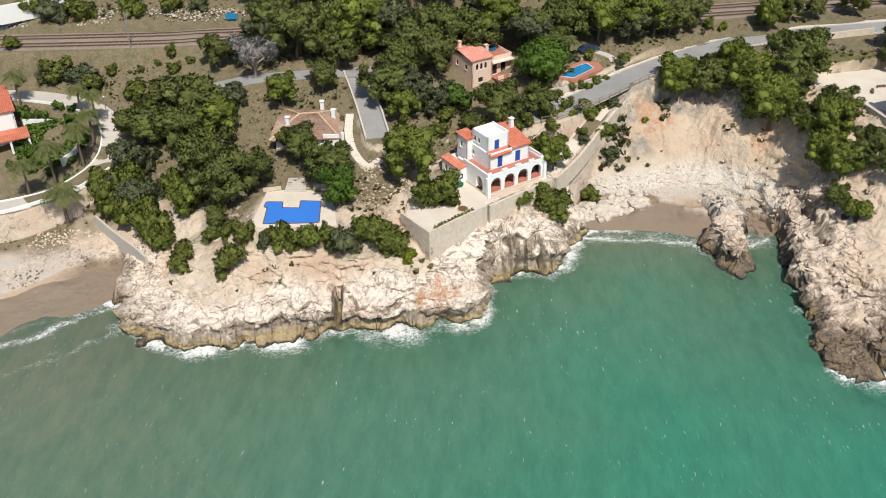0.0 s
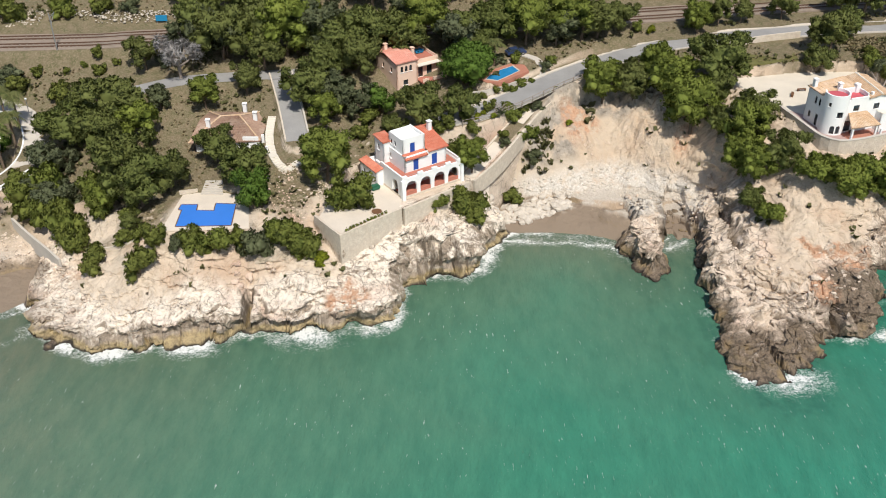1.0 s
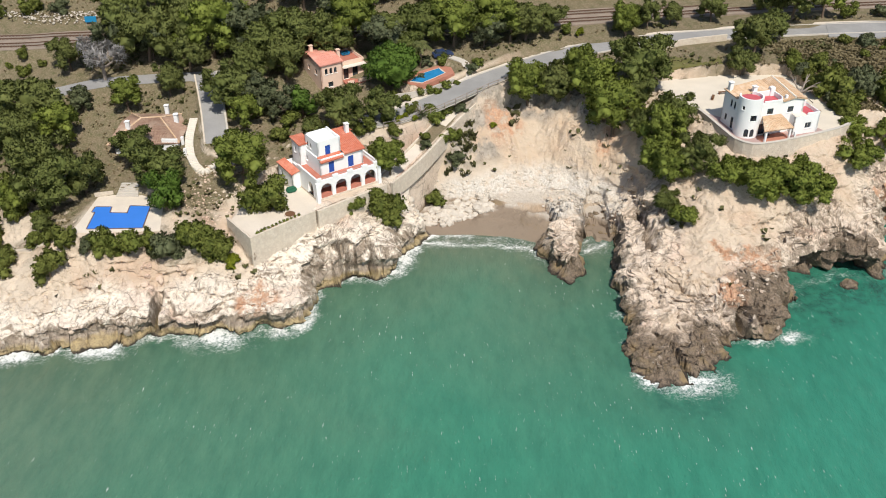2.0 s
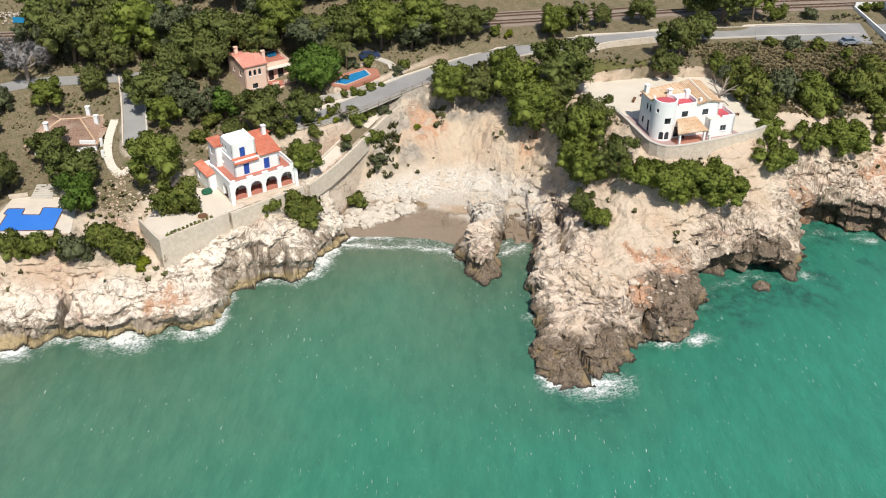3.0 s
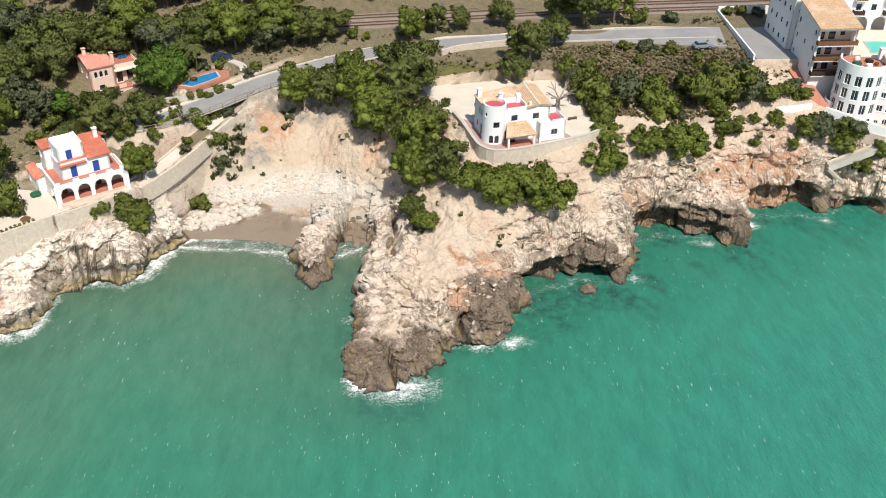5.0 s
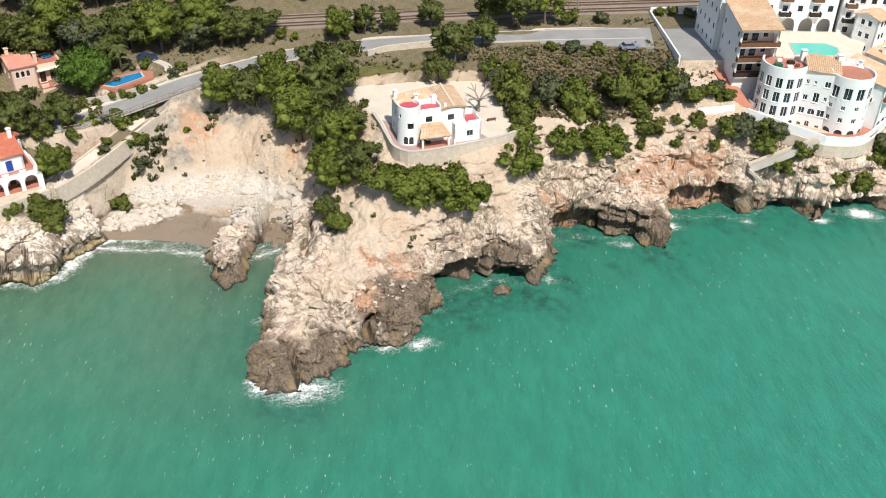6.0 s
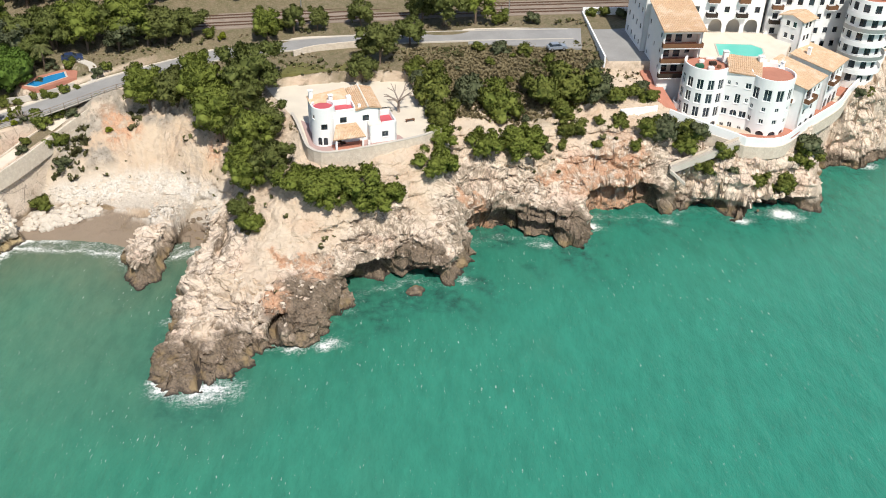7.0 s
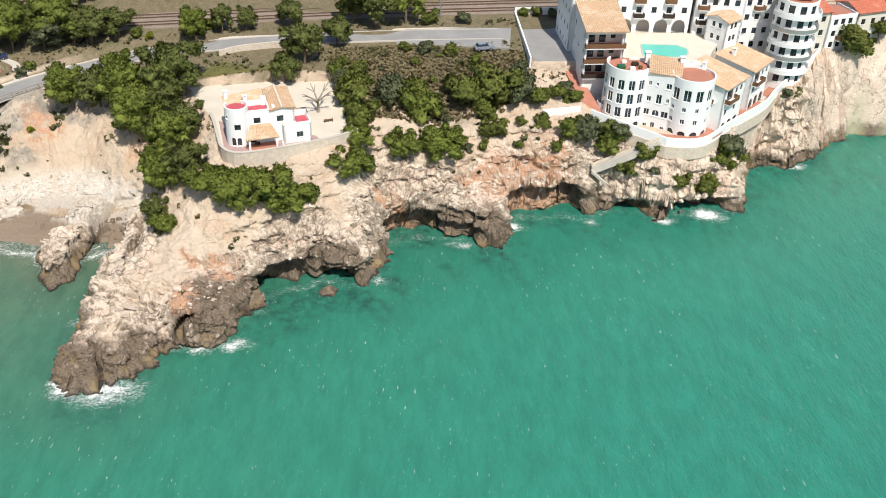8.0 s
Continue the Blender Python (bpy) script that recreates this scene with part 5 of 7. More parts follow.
def west_house():
    h = thing("villa", "white villa with red tile roof beside palm trees", "house", pose(-82.0, 157.0, 10.6, 0, 0, 30))
    right = [(2.0, 3.2, 4.2, 5.4, False), (8.0, 9.2, 4.2, 5.4, False), (3.0, 4.4, 1.0, 2.3, False)]
    front = [(3.0, 4.2, 4.4, 5.6, False), (8.0, 9.2, 4.4, 5.6, False), (14.0, 15.4, 4.4, 5.6, False)]
    walls = shell(h, -20, 0, 0, 12.8, -1, 7.2, WHITE, front=front, right=right)
    fill(walls, 0, front, BROWN)
    fill(walls, 1, right, BROWN)
    part("roof", tiled((-20.3, -0.4, 7.2), (0.4, -0.4, 7.2), (0.4, 6.4, 8.8), (-20.3, 6.4, 8.8)), RED_TILE, h, "red barrel-tile roof")
    part("roof", tiled((0.4, 13.2, 7.2), (-20.3, 13.2, 7.2), (-20.3, 6.4, 8.8), (0.4, 6.4, 8.8)), RED_TILE, h)
    part("porch_roof", tiled((-20, -3.4, 2.7), (1.6, -3.4, 2.7), (1.6, 0.0, 3.5), (-20, 0.0, 3.5)), RED_TILE, h)
    for x in (-9, -5.5, -2, 1.3):
        part("post", soft_box(x - 0.2, -3.2, -1, x + 0.2, -2.8, 2.7, 0.03), WHITE, h)


arcade_house()
tower_house()
salmon_house()
old_house()
west_house()


# ---- apartment complex ----
TURN_UP = Matrix(((0, 0, 1, 0), (1, 0, 0, 0), (0, 1, 0, 0), (0, 0, 0, 1)))


def rows_of(length, n, w, z, hgt, margin=0.8, arched=False):
    gap = (length - 2 * margin - n * w) / max(1, n - 1)
    return [(margin + i * (w + gap), margin + i * (w + gap) + w, z, z + hgt, arched) for i in range(n)]


def balcony(parent, x0, x1, y0, y1, z, rail=BROWN, wall=WHITE):
    b = part("balcony", soft_box(x0, y0, z - 0.2, x1, y1, z, 0.03), wall, parent)
    part("railing", boxes((x0, y0, z, x1, y0 + 0.12, z + 0.9), (x0, y0 + 0.12, z, x0 + 0.12, y1, z + 0.9), (x1 - 0.12, y0 + 0.12, z, x1, y1, z + 0.9)), rail, b)
    return b


def balcony_block():
    h = thing("apartment_building", "white apartment block with stacked brown balconies under a tan tile roof", "building", pose(148.0, 172.6, 17.0, 0, 0, 4))
    left = rows_of(10, 2, 0.8, 12.2, 1.0) + rows_of(10, 3, 0.6, 9.0, 0.9) + rows_of(10, 2, 0.6, 5.6, 0.9)
    bays = [(0.5, 7.6, 10.7, 13.3, False), (0.5, 7.6, 7.5, 10.0, False), (0.5, 7.6, 4.3, 6.8, False)]
    walls = shell(h, 0, 0, 8.1, 10, -3, 14.2, WHITE, front=bays, left=left)
    fill(walls, 3, left, DARK, 0)
    for i, z in enumerate((10.7, 7.5, 4.3)):
        inner = [(0.8, 2.2, z + 0.1, z + 2.1, False), (3.0, 4.4, z + 0.1, z + 2.1, False), (5.4, 6.4, z + 0.9, z + 2.0, False)]
        bm = bmesh.new()
        walling(bm, straight(0.3, 2.2, 7.8, 2.2), 7.5, z, z + 2.7, 0.2, inner)
        back = part("back_wall", bm, CREAM, h)
        for o in inner:
            window(straight(0.3, 2.2, 7.8, 2.2), o, back, DARK)
        part("floor_slab", boxes((0.3, 0.3, z - 0.2, 7.8, 2.2, z)), TERRACOTTA, h)
        balcony(h, -0.1, 8.2, -1.0, 0.0, z, BROWN if i < 2 else DARK)
    part("roof", tiled((-0.4, -1.2, 14.2), (8.5, -1.2, 14.2), (8.5, 10.2, 16.6), (-0.4, 10.2, 16.6), 0.36), TAN_TILE, h, "tan barrel-tile roof")
    for x in (0.0, 7.8):
        part("gable", (lambda bm: (hexa(bm, [(x, 0, 14.15), (x + 0.3, 0, 14.15), (x + 0.3, 10, 14.15), (x, 10, 14.15)], [(x, 0, 14.3), (x + 0.3, 0, 14.3), (x + 0.3, 10, 16.4), (x, 10, 16.4)]), bm)[1])(bmesh.new()), WHITE, h)


def slab_block(label, x, y, z, turn, wide, deep, tall, storeys, cols, base=0.0, arches=0, balconies=(), roof=None, win=(1.1, 1.3), side=2, mat=WHITE):
    """A plain block of flats: rows of windows on the front and both sides, arches below, balconies where given as (column, storey)."""
    h = thing("apartment_building", label, "building", pose(x, y, z, 0, 0, turn))
    rise = (tall - base) / storeys
    front, left, right = [], [], []
    for s in range(storeys):
        zz = base + s * rise + 0.95
        front += rows_of(wide, cols, win[0], zz, win[1], 1.2)
        left += rows_of(deep, side, 0.8, zz, 1.1, 1.4)
        right += rows_of(deep, side, 0.8, zz, 1.1, 1.4)
    holes = front + (rows_of(wide, arches, (wide - 2) / arches - 0.7, 0.0, 2.9, 1.0, True) if arches else [])
    walls = shell(h, 0, 0, wide, deep, -9, tall, mat, front=holes, left=left, right=right)
    fill(walls, 0, front, DARK)
    fill(walls, 3, left, DARK, 0)
    fill(walls, 1, right, DARK, 0)
    if arches:
        part("passage", boxes((0.3, 2.2, -1.9, wide - 0.3, 2.4, base - 0.1)), CREAM, h)
    for c, s in balconies:
        o = front[s * cols + c]
        balcony(h, o[0] - 0.6, o[1] + 0.6, -1.1, 0.0, base + s * rise + 0.15, DARK if (c + s) % 2 else BROWN)
    if roof:
        part("roof", tiled((-0.3, -0.5, tall), (wide + 0.3, -0.5, tall), (wide + 0.3, deep / 2, tall + roof), (-0.3, deep / 2, tall + roof), 0.36), TAN_TILE if mat == WHITE else RED_TILE, h)
        part("roof", tiled((wide + 0.3, deep + 0.5, tall), (-0.3, deep + 0.5, tall), (-0.3, deep / 2, tall + roof), (wide + 0.3, deep / 2, tall + roof), 0.36), TAN_TILE if mat == WHITE else RED_TILE, h)
        for gx in (0.0, wide - 0.3):
            part("gable", (lambda bm: (prism(bm, [(0, tall - 0.05), (deep, tall - 0.05), (deep / 2, tall + roof - 0.1)], gx, gx + 0.3), bm.transform(TURN_UP), bm)[2])(bmesh.new()), mat, h)
    else:
        part("parapet", boxes((0, 0, tall, wide, 0.2, tall + 0.6), (0, 0.2, tall, 0.2, deep, tall + 0.6), (wide - 0.2, 0.2, tall, wide, deep, tall + 0.6)), mat, h)
        part("roof_terrace", boxes((0.2, 0.2, tall, wide - 0.2, deep, tall + 0.05)), TERRACOTTA, h)
    return h


def round_front():
    h = thing("apartment_building", "white four-storey apartment building with two round towers over the sea", "building", pose(0, 0, 13.4))
    top = 12.6

    def tower(cx, cy, r, a0, a1, cols, rows, crown):
        f, full = curved(cx, cy, r, a0), r * radians(a1 - a0)
        holes = []
        for z, hgt, w, arched in rows:
            holes += rows_of(full, cols, w, z, hgt, 0.9, arched)
        bm = bmesh.new()
        walling(bm, f, full, -3.0, crown, 0.3, holes, du=0.6)
        ob = part("tower", bm, WHITE, h, "round white tower")
        for o in holes:
            window(f, o, ob, WHITE, bars=1 if not o[4] else 0)
        return ob

    left_rows = [(0.2, 2.0, 1.7, True), (3.2, 2.1, 1.3, False), (6.1, 2.1, 1.3, False), (9.0, 2.1, 1.3, False)]
    tower(156.3, 168.0, 4.5, 140, 318, 6, left_rows, top + 0.6)
    right_rows = [(0.1, 2.0, 1.7, True), (3.6, 1.0, 0.9, False), (6.2, 0.9, 0.8, False), (8.4, 2.4, 1.5, False)]
    tower(168.3, 163.9, 4.3, 190, 400, 6, right_rows, top + 0.2)
    part("tower_terrace", prisms(disc(156.3, 168.0, 4.25, 32), top - 0.5, top - 0.35), TERRACOTTA, h, "terracotta roof terrace")
    part("tower_terrace", prisms(disc(168.3, 163.9, 4.05, 32), top - 0.5, top - 0.35), TERRACOTTA, h, "terracotta roof terrace")
    x0, y0, x1, y1 = 159.4, 164.85, 164.3, 162.4
    f, size = straight(x0, y0, x1, y1), math.hypot(x1 - x0, y1 - y0)
    holes = [(0.5, 1.3, 0.9, 1.7, False), (2.0, 2.9, 0.2, 2.2, True), (4.0, 4.8, 0.9, 1.6, False), (0.3, 1.4, 3.6, 4.9, False), (2.0, 3.4, 3.6, 4.9, True), (3.8, 5.2, 3.5, 4.9, False), (0.5, 1.4, 6.5, 7.6, False), (2.4, 3.5, 6.3, 8.3, False), (4.4, 5.0, 6.8, 7.7, False),
             (0.5, 1.1, 9.9, 10.8, False), (2.0, 2.5, 10.0, 10.7, False), (4.0, 5.1, 9.7, 10.9, False)]
    bm = bmesh.new()
    walling(bm, f, size, -3.0, top, 0.3, holes)
    w = part("wall", bm, WHITE, h)
    for o in holes:
        window(f, o, w, WHITE)
    part("roof", tiled((159.6, 164.3, top), (165.4, 161.9, top), (167.2, 168.0, top + 1.3), (160.6, 170.4, top + 1.3), 0.36), TAN_TILE, h, "tan barrel-tile roof")
    part("core", prisms([(159.6, 165.2), (164.4, 162.9), (172.2, 166.0), (172.0, 170.0), (154.5, 171.8)], -3.0, top - 0.6), WHITE, h)
    for x, y in ((160.2, 169.6), (166.6, 167.2)):
        chimney(h, x, y, top, top + 2.0, 0.5)
    for x, y, s_, mat in ((154.6, 167.2, 0.8, GREEN_CLOTH), (156.6, 166.2, 0.6, WHITE), (157.6, 168.6, 0.7, DARK), (155.6, 169.6, 0.5, WHITE), (158.4, 167.0, 0.4, BROWN)):
        part("terrace_planter", soft_box(x - s_, y - s_ * 0.7, top - 0.35, x + s_, y + s_ * 0.7, top + 0.35, 0.12), mat, h)
    ring = curved(168.3, 163.9, 4.3, 60)
    bm = bmesh.new()
    walling(bm, ring, 4.3 * radians(125), top - 0.5, top + 0.5, 0.25, (), 0.6)
    part("parapet", bm, WHITE, h)
    bal = part("balcony", prisms(disc(153.3, 169.2, 2.2, 16, 120, 290) + [(153.3, 169.2)], 3.0, 3.2), WHITE, h, "curved white side balcony")
    bm = bmesh.new()
    walling(bm, curved(153.3, 169.2, 2.2, 120), 2.2 * radians(170), 3.2, 4.2, 0.12, (), 0.4)
    part("railing", bm, WHITE, bal)


def pool_deck():
    deck = tagged(part("pool_deck", prisms([(156.0, 171.2), (172.2, 169.8), (176, 178), (181, 187), (156.6, 188)], 11.5, 25.3), PAVING), "raised paved pool deck between white apartment blocks", "terrace", kind="structure")
    water = [(160.6, 174.2), (168.5, 173.8), (170.0, 175.6), (170.4, 178.0), (168.8, 180.0), (161.4, 180.2)]
    pool = thing("swimming_pool", "turquoise swimming pool with a pale coping on a raised deck", "pool", pose(0, 0, 25.3))
    cx, cy = 165.2, 177.2
    ring = [(cx + (x - cx) * 1.07, cy + (y - cy) * 1.1) for x, y in water]
    part("coping", prisms(ring, 0.004, 0.1), CONCRETE, pool)
    part("water", prisms(water, 0.1, 0.12), POOL_TEAL, pool, "clear turquoise water")
    for i in range(7):
        part("baluster_panel", boxes((157.0 + i * 2.1, 171.35 - 0.18 * i, 0.0, 158.6 + i * 2.1, 171.5 - 0.18 * i, 0.8)), WHITE, pool)


def stepped_house(label, x, y, z, turn, wide, deep, tall, rise):
    h = thing("apartment_building", label, "building", pose(x, y, z, 0, 0, turn))
    front = [(0.8, 2.6, 0.1, 2.3, True), (3.4, 5.2, 0.1, 2.3, True), (6.0, 7.8, 0.1, 2.3, True), (1.0, 3.6, tall - 3.2, tall - 0.9, False), (4.6, 5.6, tall - 2.4, tall - 1.2, False), (6.6, 7.6, tall - 2.4, tall - 1.2, False), (1.2, 2.2, 4.0, 5.2, False), (5.0, 6.0, 4.0, 5.2, False)]
    left = [(1.2, 2.2, tall - 2.6, tall - 1.4, False), (4.0, 6.4, tall - 3.2, tall - 0.9, False), (2.0, 3.0, 2.2, 3.4, False)]
    walls = shell(h, 0, 0, wide, deep, -3, tall, WHITE, front=front, left=left)
    fill(walls, 0, front, DARK)
    fill(walls, 3, left, DARK)
    balcony(h, 0.4, 4.4, -1.2, 0, tall - 3.25, BROWN)
    b = part("balcony", soft_box(-1.3, 1.6, tall - 3.45, 0.0, 5.6, tall - 3.25, 0.03), WHITE, h)
    part("railing", boxes((-1.3, 1.6, tall - 3.25, -1.18, 5.6, tall - 2.4)), BROWN, b)
    part("roof", tiled((-0.4, -0.6, tall), (wide + 0.4, -0.6, tall), (wide + 0.4, deep + 0.3, tall + rise), (-0.4, deep + 0.3, tall + rise), 0.36), TAN_TILE, h, "tan barrel-tile roof")
    for gx in (0.0, wide - 0.3):
        part("gable", (lambda bm: (hexa(bm, [(gx, 0, tall - 0.05), (gx + 0.3, 0, tall - 0.05), (gx + 0.3, deep, tall - 0.05), (gx, deep, tall - 0.05)], [(gx, 0, tall), (gx + 0.3, 0, tall), (gx + 0.3, deep, tall + rise - 0.15), (gx, deep, tall + rise - 0.15)]), bm)[1])(bmesh.new()), WHITE, h)
    part("back_wall", boxes((0, deep - 0.3, tall, wide, deep, tall + rise - 0.1)), WHITE, h)
    chimney(h, wide * 0.3, deep * 0.7, tall, tall + rise + 1.0)


def round_block():
    h = thing("apartment_building", "white round apartment tower with ringed balconies", "building", pose(195.0, 186.0, 15.6))
    f, full = curved(0, 0, 4.3, 150), 4.3 * radians(300)
    holes = []
    for i in range(6):
        holes += rows_of(full, 9, 1.3, 0.9 + 3.05 * i, 1.7)
    bm = bmesh.new()
    walling(bm, f, full, -3, 18.6, 0.3, holes, du=0.6)
    w = part("wall", bm, WHITE, h)
    for o in holes:
        window(f, o, w, DARK)
    for i in range(1, 6):
        z = 3.05 * i
        b = part("balcony", prisms(disc(0, 0, 5.3, 24, 190, 380) + [(0, 0)], z - 0.15, z), WHITE, h)
        bm = bmesh.new()
        walling(bm, curved(0, 0, 5.3, 190), 5.3 * radians(190), z, z + 0.85, 0.1, (), 0.7)
        part("railing", bm, WHITE if i % 2 else STEEL, b)
    part("roof_terrace", prisms(disc(0, 0, 4.0), 17.9, 18.05), TERRACOTTA, h)
    part("canopy", tiled((-3, -1, 18.9), (2.5, -2, 18.9), (3.4, 3, 19.8), (-2.4, 3.4, 19.8)), TAN_TILE, h)


balcony_block()
slab_block("tall white apartment block with small windows", 146.4, 183.4, 22.2, 4, 5.2, 12, 17.5, 5, 2, side=4, win=(0.7, 0.9))
slab_block("white apartment block with arches behind a pool", 156.6, 187.2, 25.3, 0, 16.5, 9, 16.0, 4, 5, 3.4, 4, [(1, 0), (3, 0), (1, 1), (3, 1), (2, 2)])
slab_block("white apartment block with shuttered windows and balconies", 173.4, 186.6, 23.5, -4, 10.5, 9, 17.0, 5, 4, 1.0, 0, [(0, 1), (0, 2), (1, 3)])
slab_block("narrow white stair tower with a tan gable roof", 178.6, 179.5, 18.0, 38, 4.6, 5.2, 12.6, 4, 2, 2.0, roof=0.9, win=(0.9, 1.2), side=2)
slab_block("tall white apartment block above the terraces", 184.6, 190.0, 20.0, 10, 13.0, 9, 19.0, 6, 5, 0.0, 0, [(1, 3), (3, 4), (2, 5)])
round_front()
pool_deck()
stepped_house("white terraced flats with tan roof and timber balcony", 174.6, 161.9, 13.6, 47, 8.8, 9.5, 10.2, 1.6)
stepped_house("white terraced flats with tan roof on the cliff walk", 183.2, 171.6, 14.4, 49, 8.6, 8.5, 9.0, 1.4)
round_block()
slab_block("white terraced house with an orange tile roof", 199.6, 192.5, 18.5, 14, 7.5, 7, 9.5, 3, 3, roof=1.3, mat=CREAM)
slab_block("white terraced house with a small balcony", 207.5, 195.5, 18.0, 18, 7.5, 7, 8.0, 3, 3, balconies=[(1, 1)], roof=None)
slab_block("white house with an orange tile roof on the cliff", 215.5, 199.0, 18.5, 18, 9.0, 8, 7.5, 2, 3, roof=1.4, mat=CREAM)
# walk and walls at the edge of the cliff
wall_run("cliff_walk_wall", [(149.0, 163.4, 18.4), (155.0, 160.6, 17.2), (161.4, 157.9, 16.0), (163.0, 156.9, 15.7), (170.3, 157.5, 15.5), (177.9, 164.6, 15.7), (187.5, 173.0, 16.2), (192.0, 178.6, 17.0), (207.0, 195.0, 19.4)], 0.4, 1.9, WHITE, "white rendered wall along a cliff walk")
wall_run("cliff_walk_footing", [(149.0, 163.4, 16.5), (155.0, 160.6, 15.3), (161.4, 157.9, 14.2), (163.0, 156.9, 13.9), (170.3, 157.5, 13.7), (177.9, 164.6, 13.8), (187.5, 173.0, 14.3), (192.0, 178.6, 15.1), (207.0, 195.0, 17.5)], 0.7, 2.6, STONE, "rough stone footing below a white wall")
wall_run("boundary_wall", [(139.3, 163.9, 18.0), (147.2, 165.8, 18.0)], 0.35, 3.5, WHITE, "white rendered boundary wall", gap=0)
walk_line = smooth_line([(150.2, 165.6, 14.56), (155.6, 162.4, 14.56), (162.4, 159.2, 14.56), (169.8, 158.9, 14.56), (177.0, 165.6, 14.56), (186.6, 174.2, 14.56), (191.0, 179.6, 14.56), (205.6, 195.8, 17.0)])
tagged(part("cliff_walk", bands(walk_line, (1.7, -1.5, -0.3, 0.03)), TERRACOTTA), "terracotta paved walk along the cliff", "path", kind="structure")
court_line = smooth_line([(143.6, 190.5, 21.6), (146.2, 182.0, 21.0), (147.0, 176.0, 20.0), (149.2, 169.0, 17.6), (151.4, 165.6, 15.4)])
tagged(part("court_steps", bands(court_line, (1.6, -1.3, -5.0, 0.05)), TERRACOTTA), "red brick steps down between white houses", "stair", kind="structure")
wall_run("court_wall", [(138.0, 177.6, 23.4), (137.2, 203.6, 23.6)], 0.35, 2.5, WHITE, "white wall with openings beside a parking court", gap=3)
wall_run("court_wall", [(137.2, 203.6, 24.4), (150.0, 204.4, 24.4)], 0.35, 2.5, WHITE, "long white wall behind a parking court", gap=3)


# ---- plants ----
def leaf_material(name, a, b, c, rough=0.75):
    """Foliage: tone by leaf clump and by plant."""
    m = Mat(name, rough, 0, 0.2)
    isle = m.node("ShaderNodeNewGeometry", "Random Per Island")
    own = m.node("ShaderNodeObjectInfo", "Random")
    col = m.mix(isle, a, b)
    col = m.mix(m.math("MULTIPLY", own, 0.55), col, c)
    m.colour(col)
    thin = m.node("ShaderNodeBsdfTranslucent", 0, Color=m.mix(0.5, col, c))
    mixer = m.t.nodes.new("ShaderNodeMixShader")
    mixer.inputs[0].default_value = 0.22
    m.t.links.new(m.b.outputs[0], mixer.inputs[1])
    m.t.links.new(thin, mixer.inputs[2])
    m.t.links.new(mixer.outputs[0], m.t.nodes["Material Output"].inputs[0])
    return m.m


PINE = leaf_material("pine_needles", (0.115, 0.142, 0.036), (0.18, 0.205, 0.058), (0.15, 0.16, 0.05))
LIGHTPINE = leaf_material("sunlit_pine_needles", (0.145, 0.185, 0.03), (0.235, 0.275, 0.055), (0.18, 0.21, 0.045))
GREYPINE = leaf_material("grey_green_leaves", (0.1, 0.12, 0.06), (0.17, 0.185, 0.1), (0.12, 0.135, 0.06))
BRIGHT = leaf_material("bright_green_leaves", (0.075, 0.14, 0.02), (0.15, 0.235, 0.04), (0.1, 0.165, 0.028))
SHRUB = leaf_material("shrub_leaves", (0.11, 0.145, 0.026), (0.21, 0.24, 0.05), (0.16, 0.165, 0.045))
LIME = leaf_material("yellow_green_leaves", (0.16, 0.2, 0.015), (0.3, 0.32, 0.03), (0.2, 0.23, 0.02))
PALM = leaf_material("palm_fronds", (0.075, 0.1, 0.03), (0.19, 0.2, 0.07), (0.14, 0.14, 0.05))
STRAW = leaf_material("dry_grass", (0.21, 0.165, 0.095), (0.37, 0.3, 0.185), (0.2, 0.17, 0.085))
GARRIGUE = leaf_material("low_scrub_leaves", (0.075, 0.085, 0.03), (0.15, 0.145, 0.06), (0.12, 0.11, 0.05))
ASHEN = leaf_material("dead_grey_twigs", (0.3, 0.29, 0.28), (0.42, 0.4, 0.38), (0.33, 0.31, 0.3))
BARK = plain("grey_brown_bark", (0.2, 0.15, 0.11), 0.95, 0.25, 1.5, 0.1, bump=0.6)
DEADWOOD = plain("bleached_dead_wood", (0.36, 0.3, 0.25), 0.95, 0.2, 1.5, 0.1, bump=0.4)


def lobes(rng, n, flat, spread, rise, top_heavy=0.0):
    """Rounded masses that make up a crown one metre in radius: centre and radius."""
    out = [(np.array([0, 0, rise]), 0.5 * flat + 0.1)]
    while len(out) < n:
        a, r = rng.uniform(0, 2 * np.pi), np.sqrt(rng.uniform(0.05, 1)) * spread
        size = rng.uniform(0.22, 0.4) * (1.15 - 0.4 * r)
        h = rise + flat * rng.uniform(-0.85, 0.85) * np.sqrt(max(0.05, 1 - (r / 1.1) ** 2)) + top_heavy * (1 - r) * 0.3
        out.append((np.array([np.cos(a) * r, np.sin(a) * r, h]), size))
    return out


